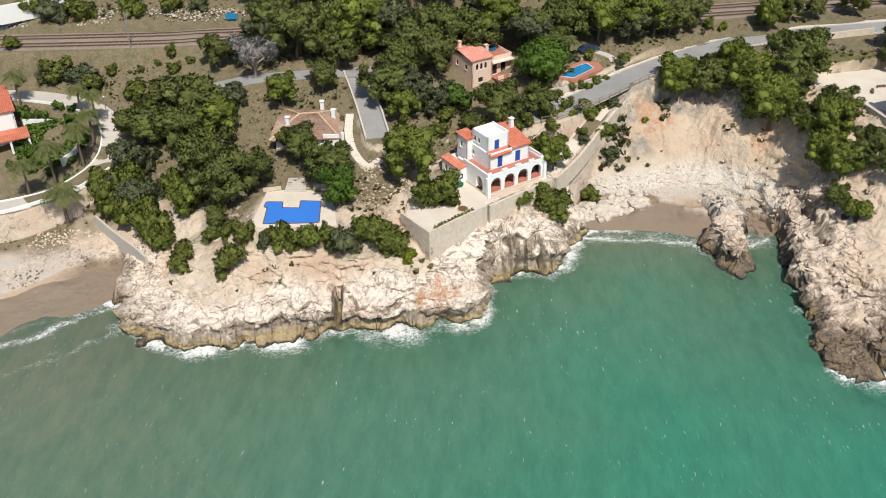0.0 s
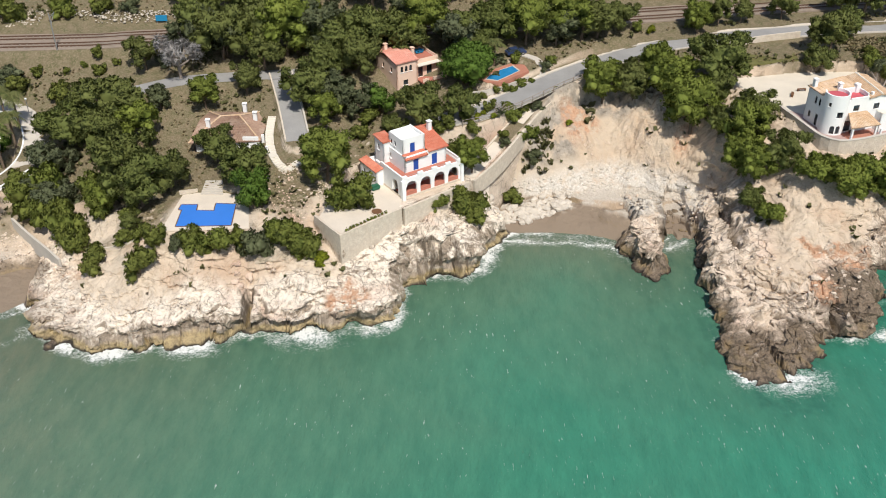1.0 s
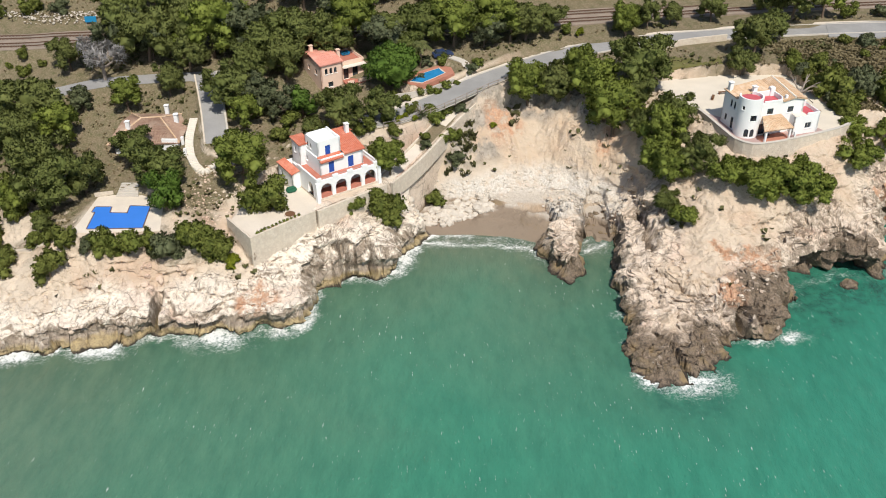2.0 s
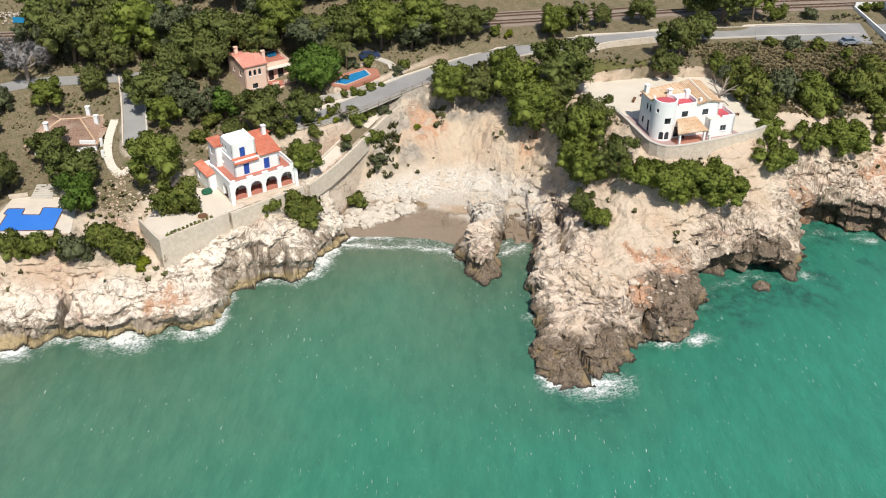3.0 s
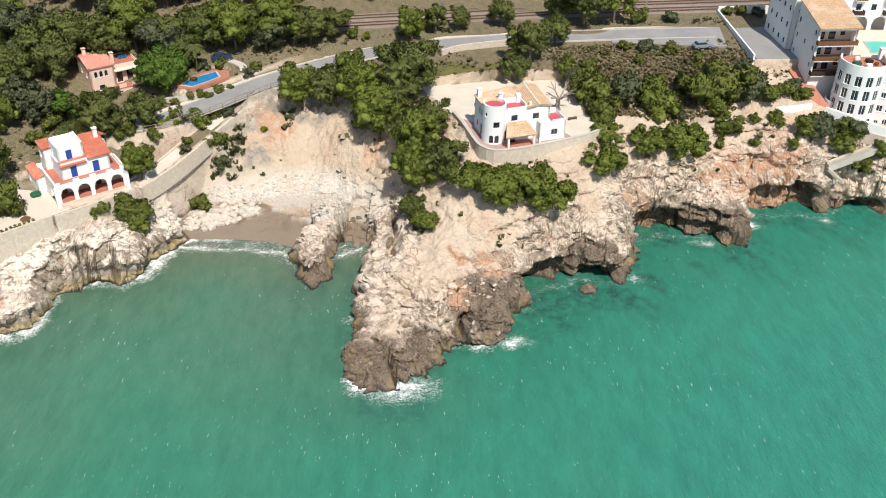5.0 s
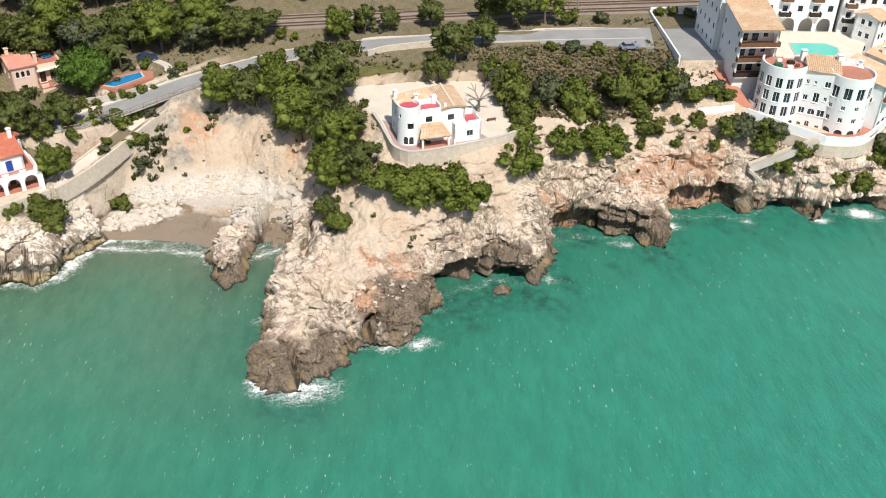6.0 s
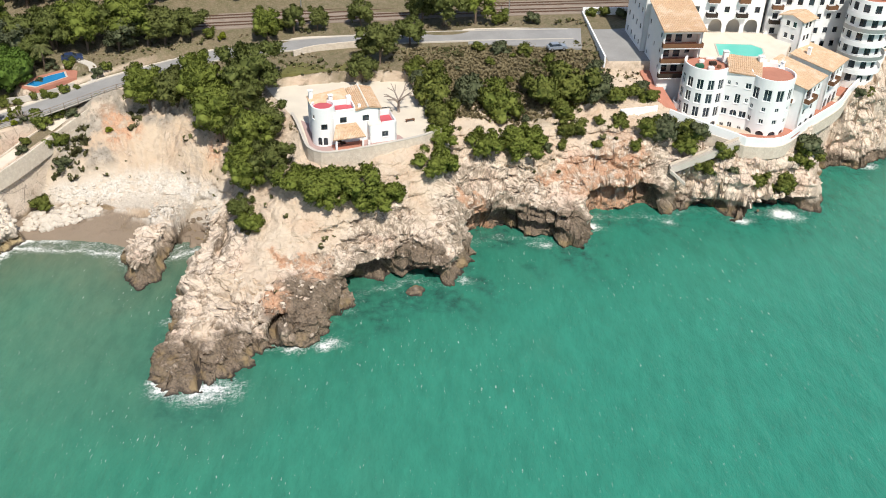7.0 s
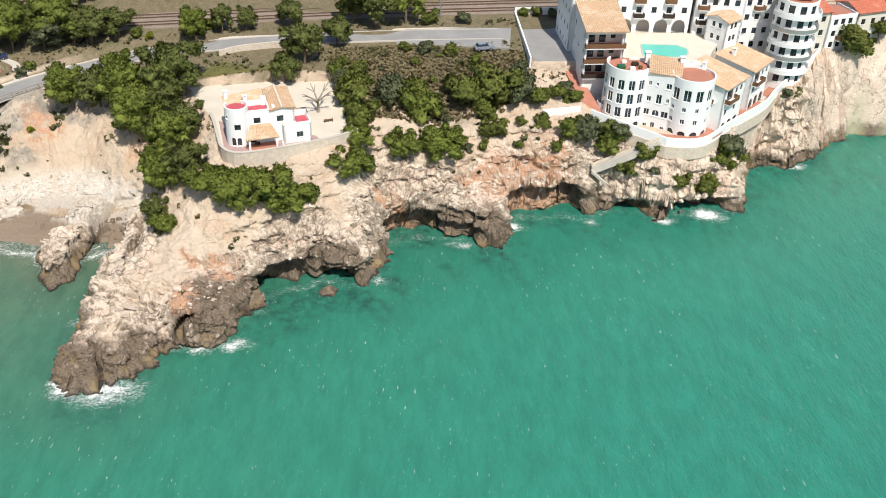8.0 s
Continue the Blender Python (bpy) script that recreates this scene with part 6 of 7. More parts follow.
def crown(name, masses, count, size, mat, parent, rng, up=0.35, clumps=20, reach=0.36, long=1.6, core=0.74, plate=0.8):
    """Leaf tufts in small clumps over the outside of all masses, on an inner core of leaves."""
    cs, rs = np.array([c for c, _ in masses]), np.array([r for _, r in masses])
    way = rng.normal(size=(len(masses) * clumps, 3)) + np.array([0, 0, 0.45])
    way /= np.linalg.norm(way, axis=1)[:, None]
    own = np.repeat(np.arange(len(masses)), clumps)
    cc = cs[own] + way * (rs[own] * rng.uniform(0.7, 1.05, len(own)))[:, None]
    cr = rs[own] * rng.uniform(0.6, 1.15, len(own)) * reach
    deep = (np.linalg.norm(cc[:, None] - cs[None], axis=2) / rs[None] + 9 * (own[:, None] == np.arange(len(masses)))).min(1)
    seen = np.flatnonzero(deep > 0.7)
    cc, cr = cc[seen], cr[seen]
    pick = rng.choice(len(cc), count, p=cr**2 / (cr**2).sum())
    d = rng.normal(size=(count, 3)) + np.array([0, 0, 0.3])
    d /= np.linalg.norm(d, axis=1)[:, None]
    p = cc[pick] + d * (cr[pick] * rng.uniform(0.45, 1.1, count))[:, None] * np.array([1.1, 1.1, plate])
    out = d * 0.7 + rng.normal(size=p.shape) * 0.6 + np.array([0, 0, up])
    out /= np.linalg.norm(out, axis=1)[:, None]
    side = np.cross(out, rng.normal(size=p.shape))
    side /= np.linalg.norm(side, axis=1)[:, None] + 1e-9
    s = (size * rng.uniform(0.6, 1.4, count))[:, None]
    # every tuft is shaded as one round mass, so its leaves face the way the tuft does
    mid = p - np.average(cs, axis=0, weights=rs**2)
    mid /= np.linalg.norm(mid, axis=1)[:, None] + 1e-9
    face = d * 0.7 + mid * 0.55 + rng.normal(size=p.shape) * 0.13
    face /= np.linalg.norm(face, axis=1)[:, None]
    tri = np.stack([p - side * s, p + side * s * 0.9, p + out * s * long], 1)
    turned = (np.cross(tri[:, 1] - tri[:, 0], tri[:, 2] - tri[:, 0]) * face).sum(1) < 0
    tri[turned] = tri[turned][:, ::-1]
    co = tri.reshape(-1, 3)
    verts, faces = co.tolist(), (np.arange(len(co)).reshape(-1, 3)).tolist()
    normals = np.repeat(face, 3, 0).tolist()
    for c, r in masses:
        bm = bmesh.new()
        bmesh.ops.create_icosphere(bm, subdivisions=2 if r > 0.2 else 1, radius=r * core)
        base = len(verts)
        for v in bm.verts:
            k = 1 + 0.3 * noise.noise(v.co * 5 / max(r, 0.1) + Vector(c) * 9)
            verts.append((v.co.x * k + c[0], v.co.y * k + c[1], v.co.z * k * 0.9 + c[2]))
            normals.append(tuple((v.co.normalized() + 0.7 * noise.random_unit_vector()).normalized()))
        faces += [[v.index + base for v in f.verts] for f in bm.faces]
        bm.free()
    me = bpy.data.meshes.new(name)
    me.from_pydata(verts, [], faces)
    me.materials.append(mat)
    me.polygons.foreach_set("use_smooth", np.ones(len(faces), bool))
    me.normals_split_custom_set_from_vertices(normals)
    ob = new(name, me)
    ob.parent = parent
    ob["kind"] = "stuff"
    return ob


def trunk(parent, masses, radius, rng, mat=BARK, foot=-0.15):
    bm = bmesh.new()
    lean = rng.uniform(-0.12, 0.12, 2)
    mid = Vector((lean[0], lean[1], masses[0][0][2] * 0.75))
    tube(bm, [Vector((0, 0, foot)), Vector((lean[0] * 0.3, lean[1] * 0.5, mid.z * 0.5)), mid], radius, 7, 0.65)
    for c, r in masses[1:9]:
        c = Vector(c)
        start = mid * rng.uniform(0.6, 1.0)
        tube(bm, [start, (start + c) * 0.5 + Vector((0, 0, -0.05)), c], radius * 0.42, 5, 0.4)
    return part("trunk", bm, mat, parent)


def pine(seed, mat=PINE, flat=0.78, rise=1.15, label="aleppo pine with a broad uneven crown", count=9000, size=0.029, n=18):
    rng = np.random.default_rng(seed)
    t = thing("pine_tree", label, "tree")
    m = lobes(rng, n, flat, 0.85, rise)
    trunk(t, m, 0.065, rng)
    crown("crown", m, count, size, mat, t, rng, long=2.5, plate=0.62)
    return t


def dome(seed):
    rng = np.random.default_rng(seed)
    t = thing("umbrella_pine", "dense bright green umbrella pine with a domed crown", "tree")
    m = [(np.array([0, 0, 0.75]), 0.72)] + [(np.array([np.cos(a) * 0.45, np.sin(a) * 0.45, 0.72 + 0.1 * (i % 2)]), 0.52) for i, a in enumerate(np.linspace(0, 6.28, 8)[:-1])]
    trunk(t, m, 0.06, rng)
    crown("crown", m, 9000, 0.032, BRIGHT, t, rng, 0.5, 60, 0.2, core=0.8)
    return t


def leafy(seed):
    rng = np.random.default_rng(seed)
    t = thing("broadleaf_tree", "bright green broadleaf tree with a rounded crown", "tree")
    m = lobes(rng, 14, 0.6, 0.7, 0.95)
    trunk(t, m, 0.06, rng)
    crown("crown", m, 5200, 0.04, BRIGHT, t, rng, 0.5)
    return t


def shrub(seed, mat=SHRUB, label="dense dark green evergreen shrub"):
    rng = np.random.default_rng(seed)
    t = thing("shrub", label, "shrub")
    m = lobes(rng, 12, 0.62, 0.66, 0.52)
    trunk(t, m, 0.05, rng)
    crown("foliage", m, 3400, 0.045, mat, t, rng, 0.5, 16)
    return t


def palm(seed, tall=2.3):
    """A date palm; crown radius one metre."""
    rng = np.random.default_rng(seed)
    t = thing("palm_tree", "date palm with a slim trunk and spreading fronds", "tree")
    bm = bmesh.new()
    tube(bm, [(0, 0, -0.15), (0.04, 0.02, tall * 0.5), (0.0, 0.0, tall)], 0.09, 8, 0.75)
    part("trunk", bm, BARK, t)
    for i in range(26):
        a, lift = i * 2.399, rng.uniform(-0.25, 0.95)
        way = Vector((math.cos(a), math.sin(a), 0))
        bm = bmesh.new()
        spine = [Vector((0, 0, tall)) + way * (s * math.cos(lift * 0.8)) * 1.0 + Vector((0, 0, (lift * s - (0.75 + 0.3 * lift) * s * s) * 0.8)) for s in (0.02, 0.25, 0.5, 0.75, 1.0)]
        side = way.cross(Vector((0, 0, 1)))
        for j in range(4):
            for k in range(3):
                p = spine[j].lerp(spine[j + 1], k / 3)
                q = spine[j].lerp(spine[j + 1], (k + 0.9) / 3)
                wide = 0.34 * (1 - abs((j + k / 3) / 4 - 0.4) * 1.2)
                for sgn in (-1, 1):
                    tip = p.lerp(q, 1.6) + side * sgn * wide + Vector((0, 0, -wide * 0.45))
                    bm.faces.new([bm.verts.new(v) for v in (p, q, tip)])
        part("frond", bm, PALM, t)
    return t


def plant(builders, places, group, turn_seed=1, lift=0.0, wide=1.0, tall=1.0):
    """Each place (x, y, crown radius): the next builder's plant, turned and a little stretched."""
    rng = np.random.default_rng(turn_seed)
    for i, (x, y, r) in enumerate(places):
        key = builders[i % len(builders)]
        m = pose(x, y, height_at(x, y) - 0.05 + lift, 0, 0, rng.uniform(0, 360)) @ Matrix.Diagonal((r * wide * rng.uniform(0.92, 1.1), r * wide * rng.uniform(0.92, 1.1), r * tall * rng.uniform(0.9, 1.1), 1))
        if key not in GROWN:
            GROWN[key] = key[0](*key[1:])
            GROWN[key]["group"] = group
            GROWN[key].matrix_basis = m
        else:
            ob = copy_thing(GROWN[key], m @ Matrix.Diagonal((*(1 / s for s in GROWN[key].scale), 1)))
            ob["group"] = group


GROWN = {}
PINE_KINDS = [(pine, 11), (pine, 12, PINE, 0.85), (pine, 13, PINE, 0.7), (pine, 14, LIGHTPINE, 0.9, 1.25), (pine, 15, GREYPINE, 0.8, 1.1, "grey-green pine with a dense rounded crown")]
SHRUB_KINDS = [(shrub, 21), (shrub, 22), (shrub, 23), (shrub, 24, GREYPINE, "grey-green shrub with a loose outline")]
LOW_PINES = [(pine, 31, LIGHTPINE, 0.5, 0.72, "low wind-shaped pine on the slope"), (pine, 32, LIGHTPINE, 0.55, 0.75, "low wind-shaped pine on the slope")]

PINES_WEST = [(-46.8, 155.2, 6.6), (-56.0, 152.5, 5.0), (-48.3, 150.9, 5.2), (-41.8, 151.6, 3.9), (-42.3, 141.5, 5.8), (-37.5, 134.3, 5.0), (-33.3, 137.6, 3.8), (-43.6, 134.0, 3.0), (-38.1, 129.4, 2.0), (-26.4, 145.7, 3.5), (-20.2, 138.3, 4.2),
              (-31.3, 160.5, 3.3), (-24.3, 164.8, 3.6), (-45.5, 172.4, 3.3), (-11.4, 160.9, 4.9), (-6.2, 139.6, 5.2), (-54.6, 160.6, 3.6)]
# grey-green, low-set crowns among the pines
GREY_WEST = [(-57.1, 147.7, 4.4), (-54.2, 138.5, 4.2), (-40.1, 160.6, 2.7), (-4.2, 160.1, 4.9), (-60.6, 141.6, 3.4)]
PINES_MID = [(9.8, 155.5, 4.3), (17.3, 157.4, 3.4), (19.2, 144.7, 3.2), (-9.6, 168.4, 4.4), (-2.4, 170.6, 4.2), (5.0, 152.6, 2.8), (-8.0, 154.6, 3.2)]
PINES_NORTH = [(-36.8, 180, 5.7), (-30.6, 175.6, 5.4), (-24.2, 179.1, 5.5), (-17.8, 177.1, 4.8), (-11.8, 180.2, 5.1), (-6.5, 176.2, 4.7), (-0.3, 177.4, 4.8), (5.4, 178.3, 4.3), (10.6, 181.9, 4.6), (16.7, 179, 4.3),
               (23.8, 182.5, 4.2), (20.5, 176.5, 3.2), (31.3, 184.9, 4.6), (39.8, 185, 4.6), (37.1, 182.5, 3.4), (45.9, 185.7, 3.9), (51.2, 188.5, 3.1), (-21.8, 172.9, 3.4), (-15.7, 186.4, 4.0), (7.8, 186, 4.0)]
PINES_SCARP = [(45.6, 169.2, 4.3), (51.5, 168.1, 4.3), (58.0, 164.2, 4.4), (66.9, 166.0, 5.3), (61.3, 159.5, 5.0), (71.3, 153.9, 3.8), (68.5, 149.8, 4.0), (73.4, 141.2, 3.5), (69.0, 141.3, 3.2), (66.2, 161.9, 3.8), (55.4, 169.6, 3.4), (65.4, 154.6, 2.6), (67.6, 146.0, 3.5), (67.6, 137.8, 2.4)]
PINES_HEAD = [(70.3, 133.3, 2.5), (77.6, 137.7, 3.8), (81.7, 135.8, 4.1), (87.1, 136.1, 4.4), (92.3, 136.5, 4.0), (84.1, 134.3, 3.0), (89.8, 135.5, 2.8), (102.6, 144.2, 3.9), (103.2, 150.0, 3.3), (112.0, 151.6, 3.5), (118.7, 153.2, 4.4), (121.0, 156.0, 3.2)]
PINES_YARD = [(91.4, 176.3, 4.5), (97.7, 185.1, 3.2), (88.0, 171.9, 3.0), (67.3, 187.6, 3.2), (77.5, 192.2, 2.8), (87.0, 194.4, 3.0), (105.0, 195.9, 5.4), (112.2, 197.2, 4.4), (100.3, 196.9, 3.7), (72.5, 191.2, 2.6)]
SHRUBS_WEST = [(-50.2, 131.5, 3.7), (-54.6, 135.1, 3.4), (-59.3, 139.5, 4), (-56.4, 140.9, 4), (-62.4, 143.4, 2.7), (-47.5, 128, 2.1), (-43.4, 123.4, 2.6), (-34.7, 120, 2.7), (-38.9, 130.8, 1.9), (-8.9, 124.4, 3.1), (-12.6, 125.2, 2.2), (-1.6, 132, 3.8),
               (17.9, 138.6, 3), (13.4, 136.6, 1.6), (-44.6, 134.3, 2.5), (-47.7, 139.4, 2.6), (-8, 123.6, 2.2)]
SHRUBS_COVE = [(26.8, 160.3, 2.4), (29.3, 163.0, 1.4), (22.7, 159.6, 1.5), (32.2, 163.1, 1.3), (28.6, 156.6, 1.4), (27.4, 151.4, 2.2), (31.0, 158.0, 1.7), 
               (24.7, 157.9, 1.1), (19.6, 154.6, 1.5), (16.9, 148.8, 3.0), (36.1, 168.0, 0.9), (31.1, 155.6, 2.0), (19.8, 138.2, 3.2), (25.4, 155.0, 1.2), (17.4, 153.6, 1.7), (20.6, 152.4, 1.3), (18.2, 156.6, 1.4), (23.2, 155.2, 1.2), (14.8, 155.4, 1.9), (25.4, 152.6, 1.3)]
SHRUBS_GARDEN = [(-1.5, 152.2, 2.4), (-0.2, 156.9, 2.2), (13.2, 154.2, 1.6), (15.2, 155.5, 1.4), (26.1, 167.4, 1.4), (29.3, 168.9, 1.2), (27.8, 167.2, 1.0), (34.4, 174.6, 1.5), (31.4, 170.4, 0.9), (21.6, 164.9, 1.1), (24.2, 166.4, 1.2), (24.4, 170.3, 0.8), (18.8, 165.2, 1.5), (35.8, 176.4, 1.3), (28.6, 176.6, 1.6), (25.2, 175.6, 1.5)]
SHRUBS_FIELD = [(102.0, 170.6, 3.2), (102.2, 160.9, 4.2), (103.8, 156.2, 3.8), (109.3, 163.6, 4.0), (114.9, 161.6, 5.2), (123.4, 165.5, 4.6), (130.8, 168.3, 5.8), (135.6, 167.4, 4.4), (127.8, 163.9, 3.3), (104.9, 146.8, 2.4), (129.1, 159.8, 3.1), (116.5, 182.1, 2.4), (112.1, 183.1, 2.0), (121.7, 181.5, 2.0), (122.0, 154.6, 2.0),
                (124.1, 156.2, 1.4), (135.3, 162.3, 1.2), (134.3, 158.1, 1.4), (127.3, 157.4, 1.4), (136, 176.3, 2.1), (99.6, 176.4, 1.8), (126.4, 178.2, 1.6)]
SHRUBS_EAST = [(214.5, 194.8, 4.2), (222, 200, 2.5), (150.9, 161.3, 2.3), (154.0, 159.6, 2.2), (176.9, 161.2, 2.1), (173.4, 156.8, 2.0), (177.4, 159.5, 1.6), (161.1, 155.2, 1.2), (139.2, 162.2, 1.7), (142.1, 169.1, 2.0), (134.7, 162.5, 1.1), (193.9, 178.0, 1.5), (196.9, 180.0, 1.4), (174.6, 158.8, 1.8), (144.6, 161.0, 2.7), (148.1, 160.8, 2.9), (152.4, 159.4, 3.0), (156.4, 157.6, 2.8), (159.6, 156.8, 2.2), (177.5, 161.7, 2.8), (172.1, 156.3, 2.5), (179.9, 163.2, 2.3), (166.7, 154.9, 2.0), (144.5, 170, 2.1), (146.0, 168.5, 1.8),
               (138.4, 167.5, 2.7), (141.7, 157.8, 1.5)]
SHRUBS_NORTH = [(-78.6, 172.3, 3.6), (-73.4, 170.2, 3.8), (-70.7, 168.8, 3.1), (-61, 165.4, 3.1), (-57.1, 163, 2.6), (-84.7, 190.4, 4.1), (-78.6, 190.6, 4.1), (-89.3, 191.9, 3.6), (-59.9, 193.1, 2.9), (-53.8, 193.6, 2.4), (-68.1, 192.2, 3.6),
                (-88.8, 177.0, 2.3), (-56.3, 176.1, 1.8), (-41.9, 173.8, 2.2), (67.1, 190.9, 2.9), (70.9, 192, 2.4), (117.4, 196.8, 2.3), (125, 198, 2), (139.0, 202.4, 1.6), (142.1, 202.6, 1.6), (54.8, 188.9, 1.7), (146.0, 202.6, 1.8)]
PALMS = [(-74.7, 140.6, 3), (-71.5, 145.1, 3.1), (-67.1, 136.8, 3.4), (-67.2, 148.6, 2.9), (-66.6, 153.9, 2.8), (-67.0, 158.2, 2.4), (-70.9, 161.5, 2.4), (-83.7, 164.0, 2.7), (24.1, 174.9, 2.5)]



def infill(poly, gap, seed, size):
    """More places inside an outline, each at least a gap from the last ones and off all built ground."""
    rng = np.random.default_rng(seed)
    xs, ys = [p[0] for p in poly], [p[1] for p in poly]
    out = []
    for _ in range(600):
        x, y = rng.uniform(min(xs), max(xs)), rng.uniform(min(ys), max(ys))
        if not inside(np.array([x]), np.array([y]), poly)[0] or any((x - a) ** 2 + (y - b) ** 2 < gap * gap for a, b, _ in out):
            continue
        if survey(np.array([x]), np.array([y]))[3][0] > 0.02:
            continue
        out.append((x, y, rng.uniform(*size)))
    return out


plant(PINE_KINDS[:4], PINES_WEST + PINES_MID, "pines round the cottages", 2, tall=1.02)
plant([(pine, 15, GREYPINE, 0.8, 0.8, "grey-green pine with a dense rounded crown")], GREY_WEST, "pines round the cottages", 12)
plant(PINE_KINDS, PINES_NORTH, "pines along the railway", 3, wide=1.18, tall=1.15)
plant([PINE_KINDS[3], PINE_KINDS[0], PINE_KINDS[3], PINE_KINDS[1]], PINES_SCARP, "pines above the cove", 4, wide=1.05, tall=1.12)
plant(PINE_KINDS[:4], PINES_YARD, "pines above the cove", 24, tall=1.1)
plant(LOW_PINES, PINES_HEAD, "low pines on the headland", 5, wide=1.05)
plant(PINE_KINDS, infill([(-40, 175), (46, 184), (44, 190), (-40, 182)], 6.0, 92, (3.6, 4.8)), "pines along the railway", 13, wide=1.1, tall=1.1)
plant(PINE_KINDS, infill([(-46, 192), (20, 199), (70, 207), (70, 214), (-46, 206)], 6.5, 93, (3.8, 5.2)), "pines beyond the railway", 14, tall=1.2)
plant(SHRUB_KINDS, infill([(-92, 172), (-50, 172), (-50, 178), (-92, 174)], 3.4, 95, (0.9, 1.8)), "shrubs below the railway", 16)
plant(SHRUB_KINDS, infill([(100, 158), (118, 158), (136, 172), (128, 182), (104, 178)], 5.4, 96, (0.6, 1.5)), "shrubs in the field", 17)
plant([(dome, 41)], [(18.6, 169.6, 5.9)], "garden trees", 6)
plant([(leafy, 42)], [(1.8, 161.0, 3.6), (-18.0, 132.2, 4.0)], "garden trees", 7)
plant(SHRUB_KINDS[:3], SHRUBS_WEST, "shrubs on the west slope", 8, wide=1.22, tall=1.5)
plant(SHRUB_KINDS, [(-38.4, 126.0, 1.9), (-35.4, 125.2, 1.5), (-32.4, 123.8, 2.0), (-28.9, 123.4, 1.6), (-26.0, 122.6, 2.4), (-22.4, 122.6, 2.8), (-19.4, 124.0, 1.9), (-16.3, 123.0, 3.0), (-13.6, 124.8, 1.8), (-10.6, 124.4, 3.0)], "shrubs below the pool", 21, wide=1.15, tall=1.55)
plant(SHRUB_KINDS, SHRUBS_COVE, "shrubs round the cove", 18, wide=1.15, tall=1.15)
plant(SHRUB_KINDS, SHRUBS_GARDEN, "garden shrubs by the road", 23, wide=1.1, tall=1.1)
plant(SHRUB_KINDS, SHRUBS_FIELD + SHRUBS_NORTH, "shrubs on the east slope", 9, wide=1.05, tall=1.05)
plant(SHRUB_KINDS, SHRUBS_EAST, "shrubs below the white wall", 19, wide=1.3, tall=1.2)
plant(SHRUB_KINDS, [(103.4 - 0.235 * i * 2.6, 151.4 + 0.965 * i * 2.6, 1.9 + 0.3 * (i % 3)) for i in range(9)], "hedge beside the yard", 20)
plant([(shrub, 26, BRIGHT, "clipped bright green garden hedge")], [(-75.5, 162.4, 1.5), (-73.0, 160.8, 1.4), (-71.0, 158.0, 1.5), (-69.4, 155.2, 1.4), (-79, 161.8, 1.6), (-76, 150.5, 1.6), (-73.2, 148.2, 1.5), (-70.6, 150.8, 1.3), (-78.6, 152.8, 1.8), (-80.6, 149.2, 1.7), (-69.8, 146.4, 1.2), (-85.5, 163.3, 1.8), (-82.2, 161.9, 1.9), (-76.4, 151.2, 1.5), (-80.9, 155.4, 1.5), (-77.2, 148.5, 1.5), (-72.9, 162.1, 1.2)], "garden hedge", 22)
plant([(palm, 51), (palm, 52, 2.7)], PALMS, "palms by the road", 10)
plant([(shrub, 25, LIME, "yellow-green succulent shrub on bare earth")], [(-5.6, 122.6, 1.7), (20.4, 157.0, 0.9), (21.4, 158.2, 0.8), (23.4, 156.9, 0.9), (38.5, 163.5, 1.0), (57.6, 187.6, 1.2)], "bright shrubs", 11)


def scatter(name, label, mat, seed, count, area, test, size, tall, category="grass"):
    """Many small tufts over the ground, as one piece of stuff."""
    rng = np.random.default_rng(seed)
    x, y = rng.uniform(area[0], area[2], count), rng.uniform(area[1], area[3], count)
    h, dist, beachy, built = survey(x, y)
    ok = test(x, y, h, dist, beachy, built)
    x, y, h = x[ok], y[ok], h[ok]
    s = size * rng.uniform(0.5, 1.5, len(x))
    verts, k = [], 5
    for i in range(k):
        a = rng.uniform(0, 2 * np.pi, len(x))
        ca, sa = np.cos(a), np.sin(a)
        lean = rng.uniform(0.2, 1.1, len(x)) * s
        t = s * tall * rng.uniform(0.6, 1.2, len(x))
        for du, dv, dz in ((-0.5, 0, -0.1), (0.5, 0, -0.1), (0.35, 1, 1.0), (-0.35, 1, 0.9)):
            verts.append(np.stack([x + ca * s * du - sa * lean * dv, y + sa * s * du + ca * lean * dv, h + t * dz], 1))
    co = np.stack(verts, 1).reshape(-1, 3)
    me = bpy.data.meshes.new(name)
    me.from_pydata(co.tolist(), [], np.arange(len(co)).reshape(-1, 4).tolist())
    me.materials.append(mat)
    return tagged(new(name, me), label, category, kind="stuff")


wild = lambda x, y, h, dist, beachy, built: (dist > 19) & (built < 0.05) & (lump(x * 0.11, y * 0.11, 7.0) > -0.35) & ~((np.hypot((x - 48) / 1.5, y - 157) < 14))
scatter("dry_grass", "tufts of dry straw-coloured grass", STRAW, 61, 15000, (-92, 118, 150, 205), wild, 0.28, 1.0)
scatter("low_scrub", "low grey-green scrub between the rocks", GARRIGUE, 62, 9000, (-92, 118, 215, 208), lambda x, y, h, dist, beachy, built: wild(x, y, h, dist, beachy, built) & (lump(x * 0.09, y * 0.09, 3.0) > 0.05), 0.48, 0.9, "scrub")
in_field = lambda x, y, h, dist, beachy, built: (built < 0.05) & inside(x, y, [(98, 160), (104, 157), (120, 160), (138, 170), (137, 184), (110, 185), (96, 183)])
scatter("field_grass", "tall dry grass in a sloping field", STRAW, 65, 9000, (95, 155, 140, 187), lambda *v: in_field(*v), 0.4, 1.0)
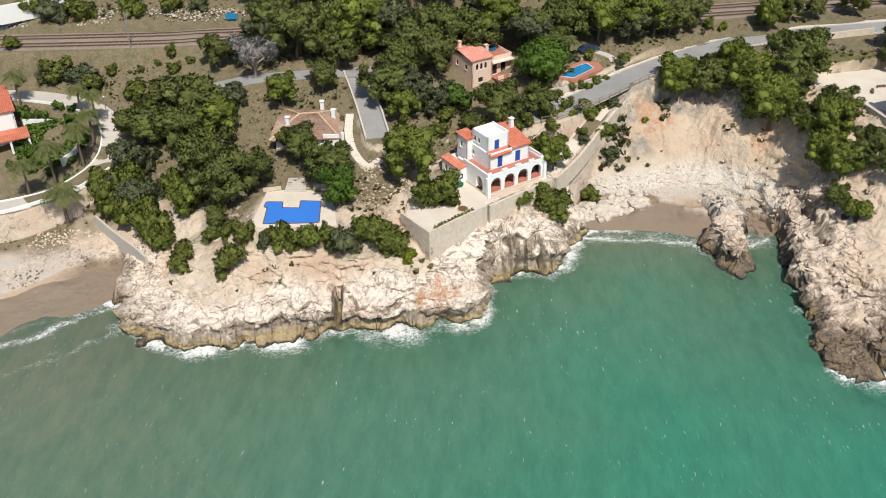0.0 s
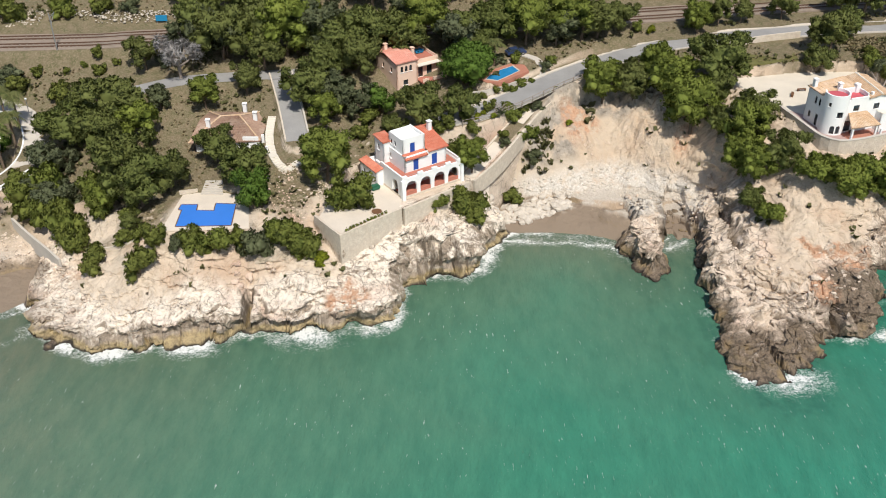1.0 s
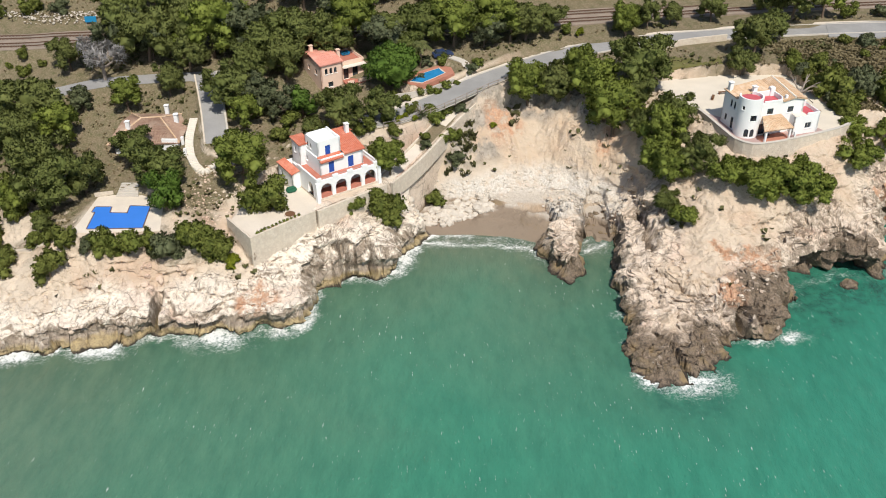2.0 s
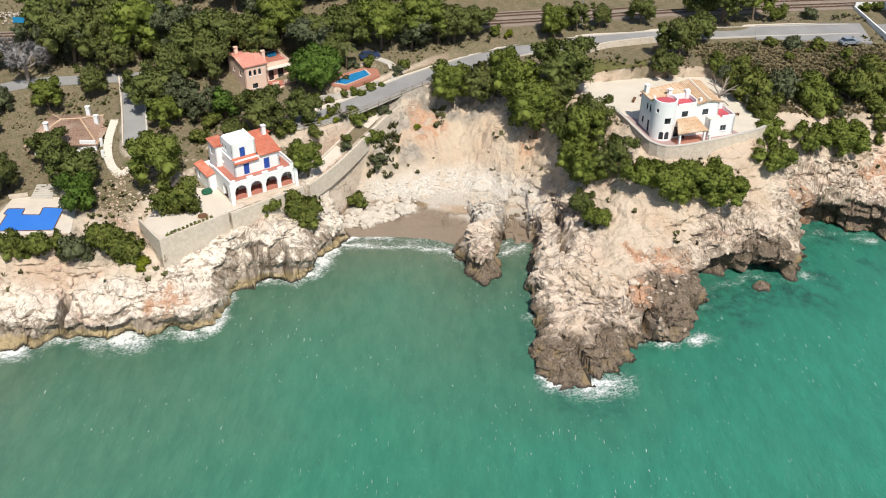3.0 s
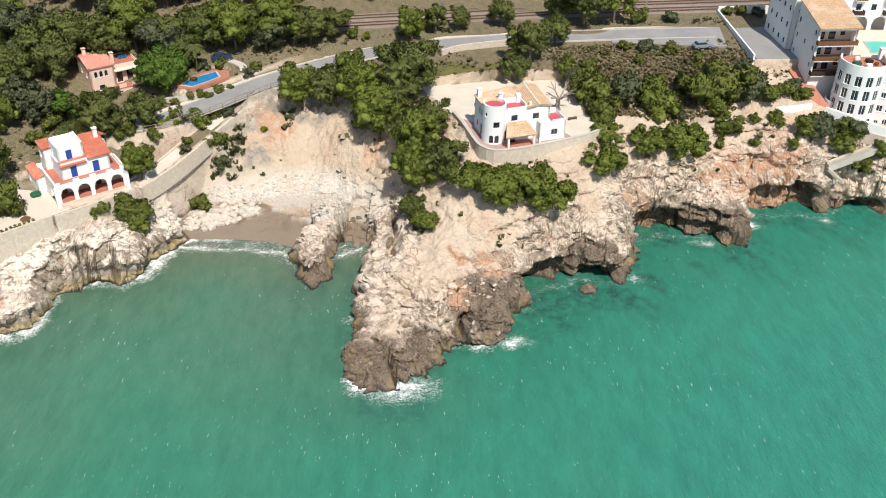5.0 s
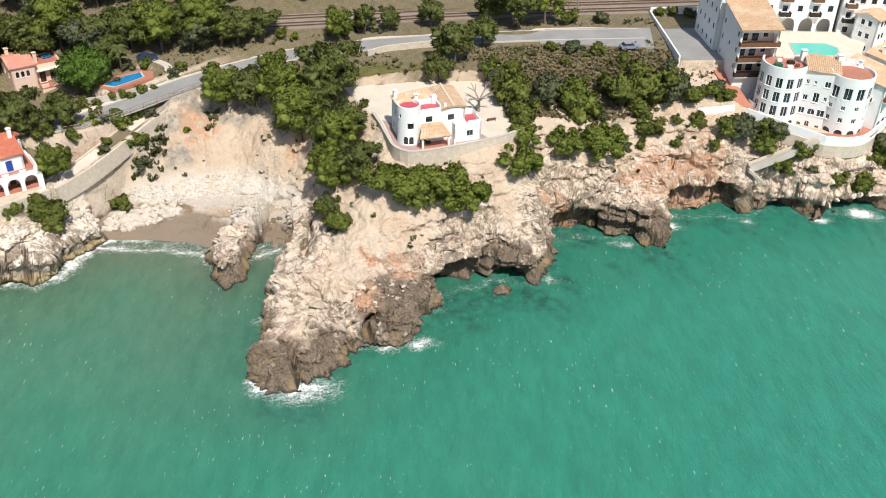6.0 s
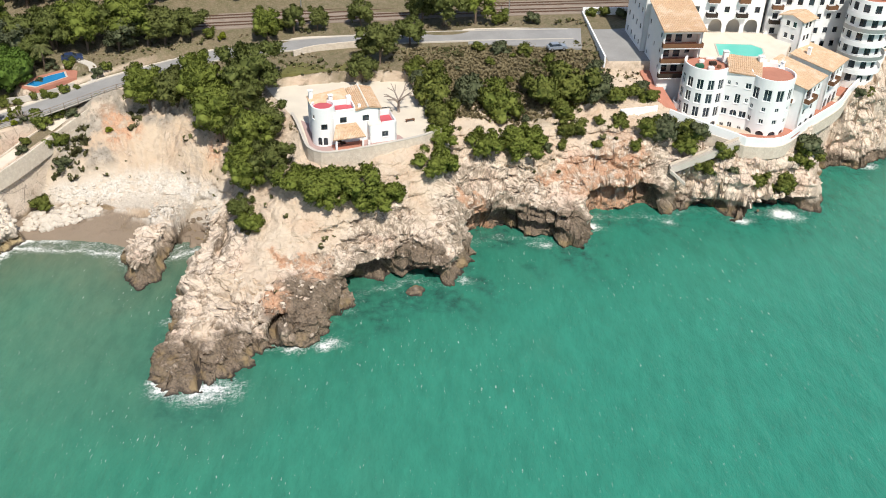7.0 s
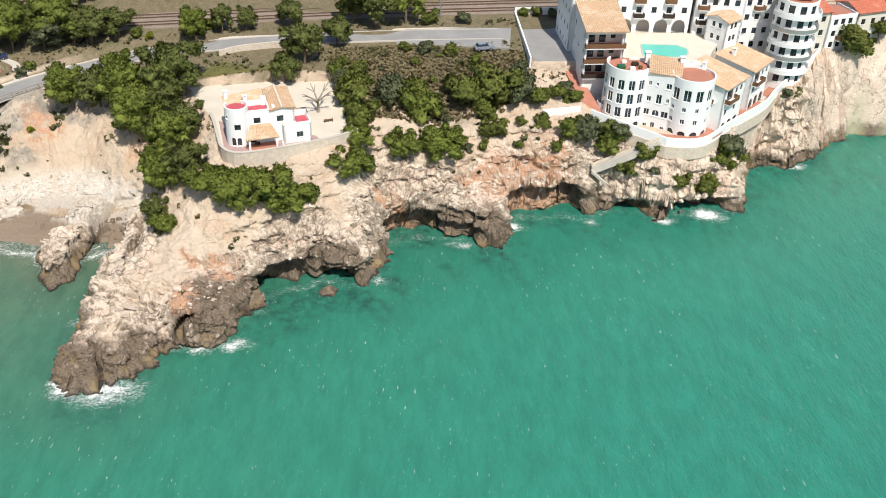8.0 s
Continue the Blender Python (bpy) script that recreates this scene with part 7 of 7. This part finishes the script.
scatter("field_scrub", "olive-green brambles in a dry field", GARRIGUE, 66, 2600, (95, 155, 140, 187), lambda x, y, *v: in_field(x, y, *v) & (lump(x * 0.16, y * 0.16, 3.0) > -0.05), 0.55, 0.9, "scrub")
scatter("garden_grass", "bright green lawn in a round garden", BRIGHT, 67, 3200, (-84, 147, -66, 166), lambda x, y, h, dist, beachy, built: (built < 0.05) & (np.hypot(x + 75.6, y - 156.6) < 7.2) & (np.hypot(x + 75.2, y - 157.2) > 2.6), 0.4, 0.6)
scatter("shore_scrub", "sparse small bushes on bare rock", GARRIGUE, 63, 2200, (-50, 114, 205, 180), lambda x, y, h, dist, beachy, built: (dist > 7) & (dist < 22) & (built < 0.05) & (h > 4.0) & (lump(x * 0.3, y * 0.3, 5.0) > 0.25), 0.6, 0.8, "scrub")


# ---- the blue pool ----
def garden_pool():
    slab = tagged(part("pool_terrace", prisms([(-31.9, 124.9), (-17.6, 125.7), (-19.6, 136.8), (-22.4, 136.6), (-24, 137.6), (-28, 137.4), (-31.0, 136.6)], 11.3, 11.78), PAVING), "pale pink paved pool terrace", "terrace", kind="structure")
    water = [(-29.7, 126.2), (-20.7, 126.6), (-21.2, 133.4), (-24.6, 133.6), (-24.4, 131.2), (-27.5, 131.3), (-27.7, 133.2), (-30.4, 133.2), (-30.5, 131.6), (-29.9, 131.4)]
    pool = thing("swimming_pool", "bright blue angular swimming pool in pale paving", "pool", pose(0, 0, 11.78))
    bm = bmesh.new()
    line = [Vector((x, y, 0)) for x, y in water + water[:1]]
    for a, b in zip(line, line[1:]):
        d = (b - a).normalized()
        o = Vector((d.y, -d.x, 0)) * 0.16
        hexa(bm, [a - d * 0.0, b, b + o, a + o], [p + Vector((0, 0, 0.06)) for p in (a, b, b + o, a + o)])
    part("coping", bm, BROWN, pool, "narrow brown tile edge")
    part("water", prisms(water, 0.004, 0.05), POOL_BLUE, pool, "clear blue water")
    st = tagged(new("garden_steps"), "wide pale steps up from a pool terrace", "stair", kind="structure")
    st.matrix_world = pose(-26.0, 136.6, 11.7)
    for i in range(6):
        part("step", boxes((-1.9 + 0.08 * i, 0.5 * i, 0.0, 1.9 - 0.08 * i, 0.5 * i + 0.5, 0.25 + 0.2 * i)), CONCRETE, st)
    for a, b in (((-21.5, 136.9), (-19.8, 136.7)), ((-31.6, 136.8), (-28.6, 137.6))):
        wall_run("terrace_kerb", [(*a, 12.4), (*b, 12.4)], 0.3, 1.0, STONE, "low stone wall round a pool terrace", gap=0)
    t = thing("parasol", "folded white parasol on a pole", "parasol", pose(-38.2, 129.0, height_at(-38.2, 129.0)))
    part("pole", tubes(([(0, 0, -0.1), (0, 0, 2.6)], 0.05)), STEEL, t)
    part("canopy", tubes(([(0, 0, 1.2), (0, 0, 1.9), (0, 0, 2.5)], 0.17)), WHITE, t)


garden_pool()
wall_run("garden_wall", [(x, y, height_at(x, y) + 0.4) for x, y in ((-47, 128.6), (-44.6, 127.4), (-42, 126.4), (-39, 125.8), (-36.0, 125.4), (-32.4, 125.0))], 0.4, 1.0, PAVING, "low pale garden wall along the slope")
wall_run("beach_wall", [(-62.0, 136.6, 7.0), (-57.5, 132.2, 6.6), (-53.0, 128.2, 6.2), (-50.0, 125.4, 5.8)], 0.4, 3.5, CONCRETE, "grey concrete wall above a shingle beach")
wall_run("road_wall", [(-100, 126.2, 9.4), (-80, 132.6, 9.5), (-71.5, 137.2, 9.7), (-66.2, 141.0, 10.2), (-61.6, 146.4, 11.4)], 0.4, 4.5, WHITE, "white wall holding up a road")
wall_run("garden_round_wall", [(-82.5, 160.6, 14.2), (-76.5, 161.6, 13.6), (-71.8, 158.6, 12.8), (-70.0, 153.6, 12.0), (-71.6, 149.4, 11.4)], 0.35, 1.6, WHITE, "white curved garden wall", gap=1)
wall_run("lane_wall", [(16.8, 144.6, 11.9), (21.2, 150.6, 12.9), (27.9, 161.6, 15.2), (33.0, 167.6, 17.4)], 0.4, 3.0, STONE, "pale stone wall beside a path")
wall_run("lane_wall", [(19.6, 141.8, 11.8), (24.4, 148.6, 12.8), (31.2, 160.2, 15.0), (35.6, 165.6, 17.0)], 0.5, 3.4, STONE, "pale stone wall holding up a path")
wall_run("field_wall", [(73.6, 179.4, 23.0), (78, 182.0, 23.2), (88, 184.6, 23.4)], 0.4, 2.4, STONE, "long grey stone wall beside a lawn", gap=2)
lawn = tagged(part("lawn", prisms([(71.6, 170.6), (84.6, 173.0), (85.4, 182.4), (74.0, 178.6)], 20.6, 21.62), plain("mown_grass", (0.2, 0.19, 0.07), 0.95, 0.35, 0.25, 0.1, bump=0.3)), "patchy green and brown lawn behind a yard", "lawn", kind="structure")


def road_railing():
    line = beside(smooth_line(ROAD, 2.6), -3.3)[2:15]
    t = thing("railing", "weathered wooden railing along a road", "railing", None, kind="structure")
    for p in line:
        part("post", tubes(([p + Vector((0, 0, -0.3)), p + Vector((0, 0, 1.15))], 0.09)), DEADWOOD, t)
    for z in (0.55, 1.05):
        bm = bmesh.new()
        for a, b in zip(line, line[1:]):
            tube(bm, [a + Vector((0, 0, z)), b + Vector((0, 0, z))], 0.06, 5)
        part("rail", bm, DEADWOOD, t)


road_railing()


def cliff_stair():
    st = thing("cliff_stair", "pale concrete stair down a cliff with a low side wall", "stair", None, kind="structure")
    flights = ((Vector((161.8, 156.8, 15.0)), Vector((148.8, 155.8, 9.6)), 34, 0.55, 1.3), (Vector((148.6, 155.2, 9.4)), Vector((151.6, 154.0, 7.2)), 12, 0.4, 0.5))
    for a, b, n, half, deep in flights:
        for i in range(n):
            p, q = a.lerp(b, i / n), a.lerp(b, (i + 1) / n)
            part("step", boxes((min(p.x, q.x), q.y - half, q.z - deep, max(p.x, q.x), q.y + half, q.z + 0.1)), CONCRETE, st)
    a, b = flights[0][0], flights[0][1]
    part("side_wall", bands([a, b], (-0.55, -0.75, -1.3, 0.5)), STONE, st)


cliff_stair()


def car(x, y, z, turn, paint, label):
    """A small hatchback: body, cabin glass, four wheels."""
    t = thing("car", label, "car", pose(x, y, z, 0, 0, turn))
    bm = bmesh.new()
    prof = [(-2.05, 0.35), (-2.1, 0.75), (-1.95, 0.95), (-0.9, 1.0), (0.9, 1.0), (1.9, 0.9), (2.1, 0.7), (2.1, 0.35)]
    lo, hi = [bm.verts.new((u, -0.85, w)) for u, w in prof], [bm.verts.new((u, 0.85, w)) for u, w in prof]
    bm.faces.new(lo), bm.faces.new(hi[::-1])
    for i in range(len(prof)):
        j = (i + 1) % len(prof)
        bm.faces.new((lo[i], hi[i], hi[j], lo[j]))
    body = part("body", bm, paint, t)
    bm = bmesh.new()
    hexa(bm, [(-1.75, -0.78, 0.98), (1.0, -0.78, 0.98), (1.0, 0.78, 0.98), (-1.75, 0.78, 0.98)], [(-1.35, -0.62, 1.42), (0.25, -0.62, 1.42), (0.25, 0.62, 1.42), (-1.35, 0.62, 1.42)])
    part("windscreen", bm, GLASS, body, "dark car windows")
    part("roof", soft_box(-1.38, -0.64, 1.42, 0.28, 0.64, 1.48, 0.02), paint, body)
    for u in (-1.3, 1.3):
        for v in (-0.82, 0.82):
            bm = bmesh.new()
            tube(bm, [(u, v - 0.1, 0.32), (u, v + 0.1, 0.32)], 0.32, 14)
            w = part("wheel", bm, DARK, t, "black tyre")
            bm = bmesh.new()
            tube(bm, [(u, v - 0.11, 0.32), (u, v + 0.11, 0.32)], 0.19, 10)
            part("rim", bm, STEEL, w)
    for v in (-0.6, 0.6):
        part("headlight", soft_box(2.0, v - 0.18, 0.68, 2.12, v + 0.18, 0.84, 0.03), STEEL, body)


SILVER = plain("silver_blue_car_paint", (0.36, 0.4, 0.46), 0.3, 0.04, 1.0, 0.5, 0.3)
car(128.7, 183.4, 22.42, 12, SILVER, "silver-blue hatchback parked beside a road")
car(28.6, 178.6, height_at(28.6, 178.6), 20, plain("dark_blue_car_paint", (0.03, 0.05, 0.12), 0.3, 0.05, 1.0, 0.5), "dark blue car parked in a garden")
car(3.4, 175.5, height_at(3.4, 175.5), 15, plain("white_car_paint", (0.75, 0.75, 0.75), 0.3, 0.03, 1.0, 0.5), "white car parked beside a salmon villa")


def dead_tree(x, y, seed, label, size, branches, twigs=0, mat=DEADWOOD):
    """A leafless tree: trunk, forked limbs, twigs at their ends."""
    rng = np.random.default_rng(seed)
    t = thing("bare_tree", label, "tree", pose(x, y, height_at(x, y)))
    part("trunk", (lambda bm: (tube(bm, [(0, 0, -0.2), (0.05, 0, size * 0.22), (0.0, 0.05, size * 0.45)], size * 0.05, 8, 0.8), bm)[1])(bmesh.new()), mat, t)
    ends = []
    for i in range(branches):
        a = i * 6.283 / branches + rng.uniform(-0.3, 0.3)
        bm = bmesh.new()
        p = Vector((0, 0, size * rng.uniform(0.32, 0.45)))
        q = p + Vector((math.cos(a), math.sin(a), rng.uniform(0.5, 1.0))) * size * 0.25
        tube(bm, [p, q], size * 0.03, 6, 0.8)
        for k in range(3):
            e = q + Vector((math.cos(a + rng.uniform(-0.9, 0.9)), math.sin(a + rng.uniform(-0.9, 0.9)), rng.uniform(0.2, 1.2))) * size * rng.uniform(0.14, 0.26)
            tube(bm, [q, (q + e) * 0.5 + Vector((0, 0, 0.08)), e], size * 0.018, 5, 0.6)
            ends.append(e)
        part("limb", bm, mat, t)
    if twigs:
        m = [(np.array(e), size * 0.16) for e in ends]
        crown("twig_mass", m, twigs, size * 0.012, ASHEN, t, rng, 0.0, long=9.0, core=0.1)


dead_tree(95.4, 158.6, 71, "pruned leafless tree in a gravel yard", 6.0, 6)
dead_tree(-37.8, 168.8, 72, "dead grey pine leaning over a side road", 7.5, 6, 2200)
dead_tree(24.6, 157.6, 73, "heap of dry grey branches", 3.2, 7)


def lamp_post(x, y, tall):
    t = thing("street_lamp", "thin grey street lamp with a white head", "street lamp", pose(x, y, height_at(x, y)), "street lamps")
    part("pole", tubes(([(0, 0, -0.3), (0, 0, tall)], 0.07)), STEEL, t)
    part("head", soft_box(-0.22, -0.22, tall, 0.22, 0.22, tall + 0.3, 0.08), WHITE, t)


for x, y in ((-65.8, 160.8), (-51.5, 157.5), (-66.0, 138.6)):
    lamp_post(x, y, 4.6)


def catenary_mast(x, y, tall=7.5):
    t = thing("railway_mast", "pale railway mast with a bracket arm", "mast", pose(x, y, 22.4), "railway masts")
    part("pole", tubes(([(0, 0, -0.5), (0, 0, tall)], 0.13)), STEEL, t)
    part("bracket", tubes(([(0, 0, tall - 0.9), (0, 2.6, tall - 0.6)], 0.06), ([(0, 0, tall - 2.2), (0, 2.4, tall - 0.7)], 0.05)), STEEL, t)


for x, y in ((-64.5, 176.8), (-18, 181.6), (28, 187.0), (74, 194.4), (120, 201.4)):
    catenary_mast(x, y)


# ---- garden by the salmon villa, yards, clutter ----
def pool_garden():
    """A small pool in a terracotta deck above the road, a drive and low walls round it."""
    slab_piece("garden_terrace", [(20.5, 168.6), (22.4, 166.7), (25.3, 166.8), (28.3, 169.9), (31.0, 172.4), (30.3, 175.5), (27.8, 176.5), (24.7, 173.9), (21.5, 171.2)], 18.0, 19.7, TERRACOTTA, "terracotta paved garden terrace", "terrace")
    p = thing("garden_pool", "small blue swimming pool in terracotta paving", "pool", pose(0, 0, 19.7))
    water = [(22.4, 168.4), (24.6, 167.7), (27.0, 170.2), (28.9, 172.4), (27.8, 174.7), (25.4, 172.8), (23.4, 170.5)]
    mid = (sum(q[0] for q in water) / 7, sum(q[1] for q in water) / 7)
    part("coping", prisms([(mid[0] + (x - mid[0]) * 1.1, mid[1] + (y - mid[1]) * 1.12) for x, y in water], 0.002, 0.05), CONCRETE, p)
    part("water", prisms(water, 0.05, 0.07), plain("sky_blue_pool_lining", (0.03, 0.27, 0.56), 0.25, 0.2, 0.6, 0.5), p, "clear blue water")
    wall_run("garden_edge", [(18.6, 165.2, 18.3), (22.6, 165.7, 18.6), (27.2, 168.0, 19.0), (30.8, 171.0, 19.2)], 0.25, 1.2, CONCRETE, "low pale garden wall beside a road")
    bend = smooth_line([(29.6, 178.9, 0), (31.3, 178.0, 0), (32.9, 176.8, 0), (33.6, 174.8, 0), (33.4, 172.6, 0)], 0.7)
    drive = [Vector((q.x, q.y, height_at(q.x, q.y))) for q in bend]
    tagged(part("side_drive", bands(drive, (0.8, -0.8, -0.5, 0.1)), CONCRETE), "narrow curved concrete drive off a road", "driveway", kind="structure")


pool_garden()


def well_cover():
    t = thing("well_cover", "round brown cover set in a terrace", "cover", pose(3.0, 130.9, 11.78))
    part("rim", prisms(disc(0, 0, 1.05, 24), 0.002, 0.14), STONE, t)
    part("lid", prisms(disc(0, 0, 0.85, 24), 0.14, 0.2), BROWN, t)
    c = thing("covered_grill", "dark green cloth cover over garden furniture", "cover", pose(2.2, 138.6, 11.78, 0, 0, 30))
    part("cloth", soft_box(-0.9, -0.6, 0.0, 0.9, 0.6, 0.9, 0.25), GREEN_CLOTH, c)


well_cover()


def terrace_planters():
    """Small pot plants along the terrace sea wall, added for a dark shadow gap."""
    rng = np.random.default_rng(77)
    a, b = Vector((-1.5, 124.6, 11.78)), Vector((4.6, 130.1, 11.78))
    for i in range(12):
        p = a.lerp(b, i / 11)
        t = thing("potted_plant", "small potted succulent beside a terrace wall", "potted plant", pose(*p, 0, 0, 31 * i), "pots along the terrace")
        part("pot", tubes(([(0, 0, 0.0), (0, 0, 0.34)], 0.2), n=8), TERRACOTTA if i % 3 else CONCRETE, t)
        crown("leaves", [(np.array([0, 0, 0.42]), rng.uniform(0.2, 0.32))], 60, 0.1, SHRUB, t, rng)


terrace_planters()
for i, (x, y, r) in enumerate(((97.6, 154.6, 20), (80.0, 161.0, 70), (82.4, 163.2, 10))):
    b = thing("bench", "weathered wooden bench in a gravel yard", "bench", pose(x, y, 19.51, 0, 0, r))
    part("seat", soft_box(-0.9, -0.25, 0.4, 0.9, 0.25, 0.47, 0.02), BROWN, b)
    for u in (-0.75, 0.75):
        part("leg", boxes((u - 0.05, -0.2, 0.0, u + 0.05, 0.2, 0.4)), BROWN, b)


# ---- loose rocks ----
ROCK = ground.data.materials[0]


scatter("scarp_bushes", "dry grey bushes hanging on a crumbling scarp", GARRIGUE, 64, 2600, (20, 146, 52, 174), lambda x, y, h, dist, beachy, built: (built < 0.05) & (h > 6.0) & ((np.hypot(x - 40, y - 168) < 4) | (x < 35)) & (lump(x * 0.35, y * 0.35, 5.0) > -0.1), 0.6, 1.0, "scrub")
# Simple board added where a blue container stands beyond the tracks
sign = thing("notice_board", "plain blue board in place of a container beside a railway", "sign", pose(-46.5, 190.4, height_at(-46.5, 190.4), 0, 0, 5))
part("panel", soft_box(-1.2, -0.06, 0.4, 1.2, 0.06, 1.7, 0.03), TARP, sign)
for u in (-1.0, 1.0):
    part("post", boxes((u - 0.06, 0.06, -0.3, u + 0.06, 0.16, 1.6)), STEEL, sign)


PALE_ROCK = plain("pale_limestone", (0.66, 0.59, 0.5), 0.9, 0.2, 0.6, 0.15, bump=0.6, fine=3.0)


def boulders(name, label, seed, count, area, test, lo, hi, mat=ROCK):
    rng = np.random.default_rng(seed)
    x, y = rng.uniform(area[0], area[2], count), rng.uniform(area[1], area[3], count)
    h, dist, beachy, built = survey(x, y)
    ok = np.flatnonzero(test(x, y, h, dist, beachy, built))
    bm = bmesh.new()
    bmesh.ops.create_icosphere(bm, subdivisions=1, radius=1.0)
    ball = np.array([v.co[:] for v in bm.verts])
    tri = np.array([[v.index for v in f.verts] for f in bm.faces])
    bm.free()
    verts, faces = [], []
    for k, i in enumerate(ok):
        s = rng.uniform(lo, hi) ** 1.0 * rng.uniform(0.5, 1.0)
        shape = ball * rng.uniform(0.7, 1.25, (len(ball), 1)) * s * np.array([1.0, rng.uniform(0.6, 1.0), rng.uniform(0.4, 0.8)])
        a = rng.uniform(0, 6.28)
        turn = np.array([[math.cos(a), -math.sin(a), 0], [math.sin(a), math.cos(a), 0], [0, 0, 1]])
        verts.append(shape @ turn.T + np.array([x[i], y[i], h[i] + 0.15 * s]))
        faces.append(tri + k * len(ball))
    me = bpy.data.meshes.new(name)
    me.from_pydata(np.concatenate(verts).tolist(), [], np.concatenate(faces).tolist())
    me.materials.append(mat)
    return tagged(new(name, me), label, "rocks", kind="stuff")


boulders("shore_boulders", "fallen limestone boulders along the shore", 81, 6000, (-60, 108, 190, 176), lambda x, y, h, d, b, w: (d > 1.0) & (d < 11) & (w < 0.05) & (h < 8) & (lump(x * 0.2, y * 0.2, 1.5) > 0.1) & (b < 0.5), 0.25, 0.9)
boulders("cove_boulders", "large pale limestone boulders at the edge of a cove", 85, 1500, (20, 139, 44, 153), lambda x, y, h, d, b, w: (h > 0.5) & (h < 6.5) & (w < 0.05) & (y > 143.0 + 0.5 * (x - 24)) & (y < 147.5 + 0.6 * (x - 24)) & (x < 38) & (lump(x * 0.3, y * 0.3, 3.5) > -0.1), 0.4, 1.3, PALE_ROCK)
boulders("cove_rubble", "pale rubble at the foot of a scarp", 82, 5000, (22, 143, 68, 166), lambda x, y, h, d, b, w: (h > 1.9) & (h < 5.5) & (w < 0.05) & (lump(x * 0.25, y * 0.25, 2.5) > -0.3), 0.12, 0.45, PALE_ROCK)
boulders("beach_shingle", "grey shingle above a sandy beach", 83, 4000, (-80, 112, -48, 140), lambda x, y, h, d, b, w: (h > 1.6) & (h < 4.5) & (w < 0.05) & (lump(x * 0.2, y * 0.2, 4.5) > 0.0), 0.12, 0.4)
boulders("garden_rubble", "scattered pale stones on bare earth", 84, 1500, (-20, 126, 8, 150), lambda x, y, h, d, b, w: (w < 0.05) & (d > 10) & (lump(x * 0.3, y * 0.3, 6.5) > 0.1), 0.12, 0.4)
boulders("trackside_rubble", "pale rubble on the bank behind a railway", 86, 1500, (-98, 186.5, -42, 194), lambda x, y, h, d, b, w: (w < 0.4) & (lump(x * 0.16, y * 0.3, 8.5) > 0.0), 0.12, 0.42, PALE_ROCK)


def sea_rock(x, y, r, seed):
    """A lone rock that stands out of the water, on its foot below the surface."""
    t = thing("sea_rock", "rough dark brown rock standing out of shallow water", "rock", pose(x, y, 0.0, 0, 0, seed * 40), "rocks in the water")
    bm = bmesh.new()
    bmesh.ops.create_icosphere(bm, subdivisions=4, radius=1.0)
    for v in bm.verts:
        k = 1 + 0.35 * noise.noise(v.co * 1.6 + Vector((seed, 0, 0))) + 0.22 * abs(noise.noise(v.co * 4.5 + Vector((0, seed, 0)))) + 0.08 * noise.noise(v.co * 11)
        v.co = Vector((v.co.x * k * r * 1.3, v.co.y * k * r, v.co.z * k * r * 0.75 - 0.15 * r))
    part("stone", bm, ROCK, t)


for i, (x, y, r) in enumerate(((98.7, 127.3, 1.3), (-47.2, 109.8, 0.9), (50.6, 128.6, 0.9))):
    sea_rock(x, y, r, i + 1)
wall_run("bank_wall", [(-104, 181.5, 27.4), (-94.6, 187.9, 27.4), (-88.5, 192.4, 27.4), (-84, 196, 27.4)], 0.35, 4.0, WHITE, "white wall on the bank behind a railway")
wall_run("podium_wall", [(7.5, 131.9, 11.9), (13.0, 136.4, 11.95), (18.6, 141.0, 12.0)], 0.5, 4.6, STONE, "pale rubble wall below an arcaded villa", gap=0)
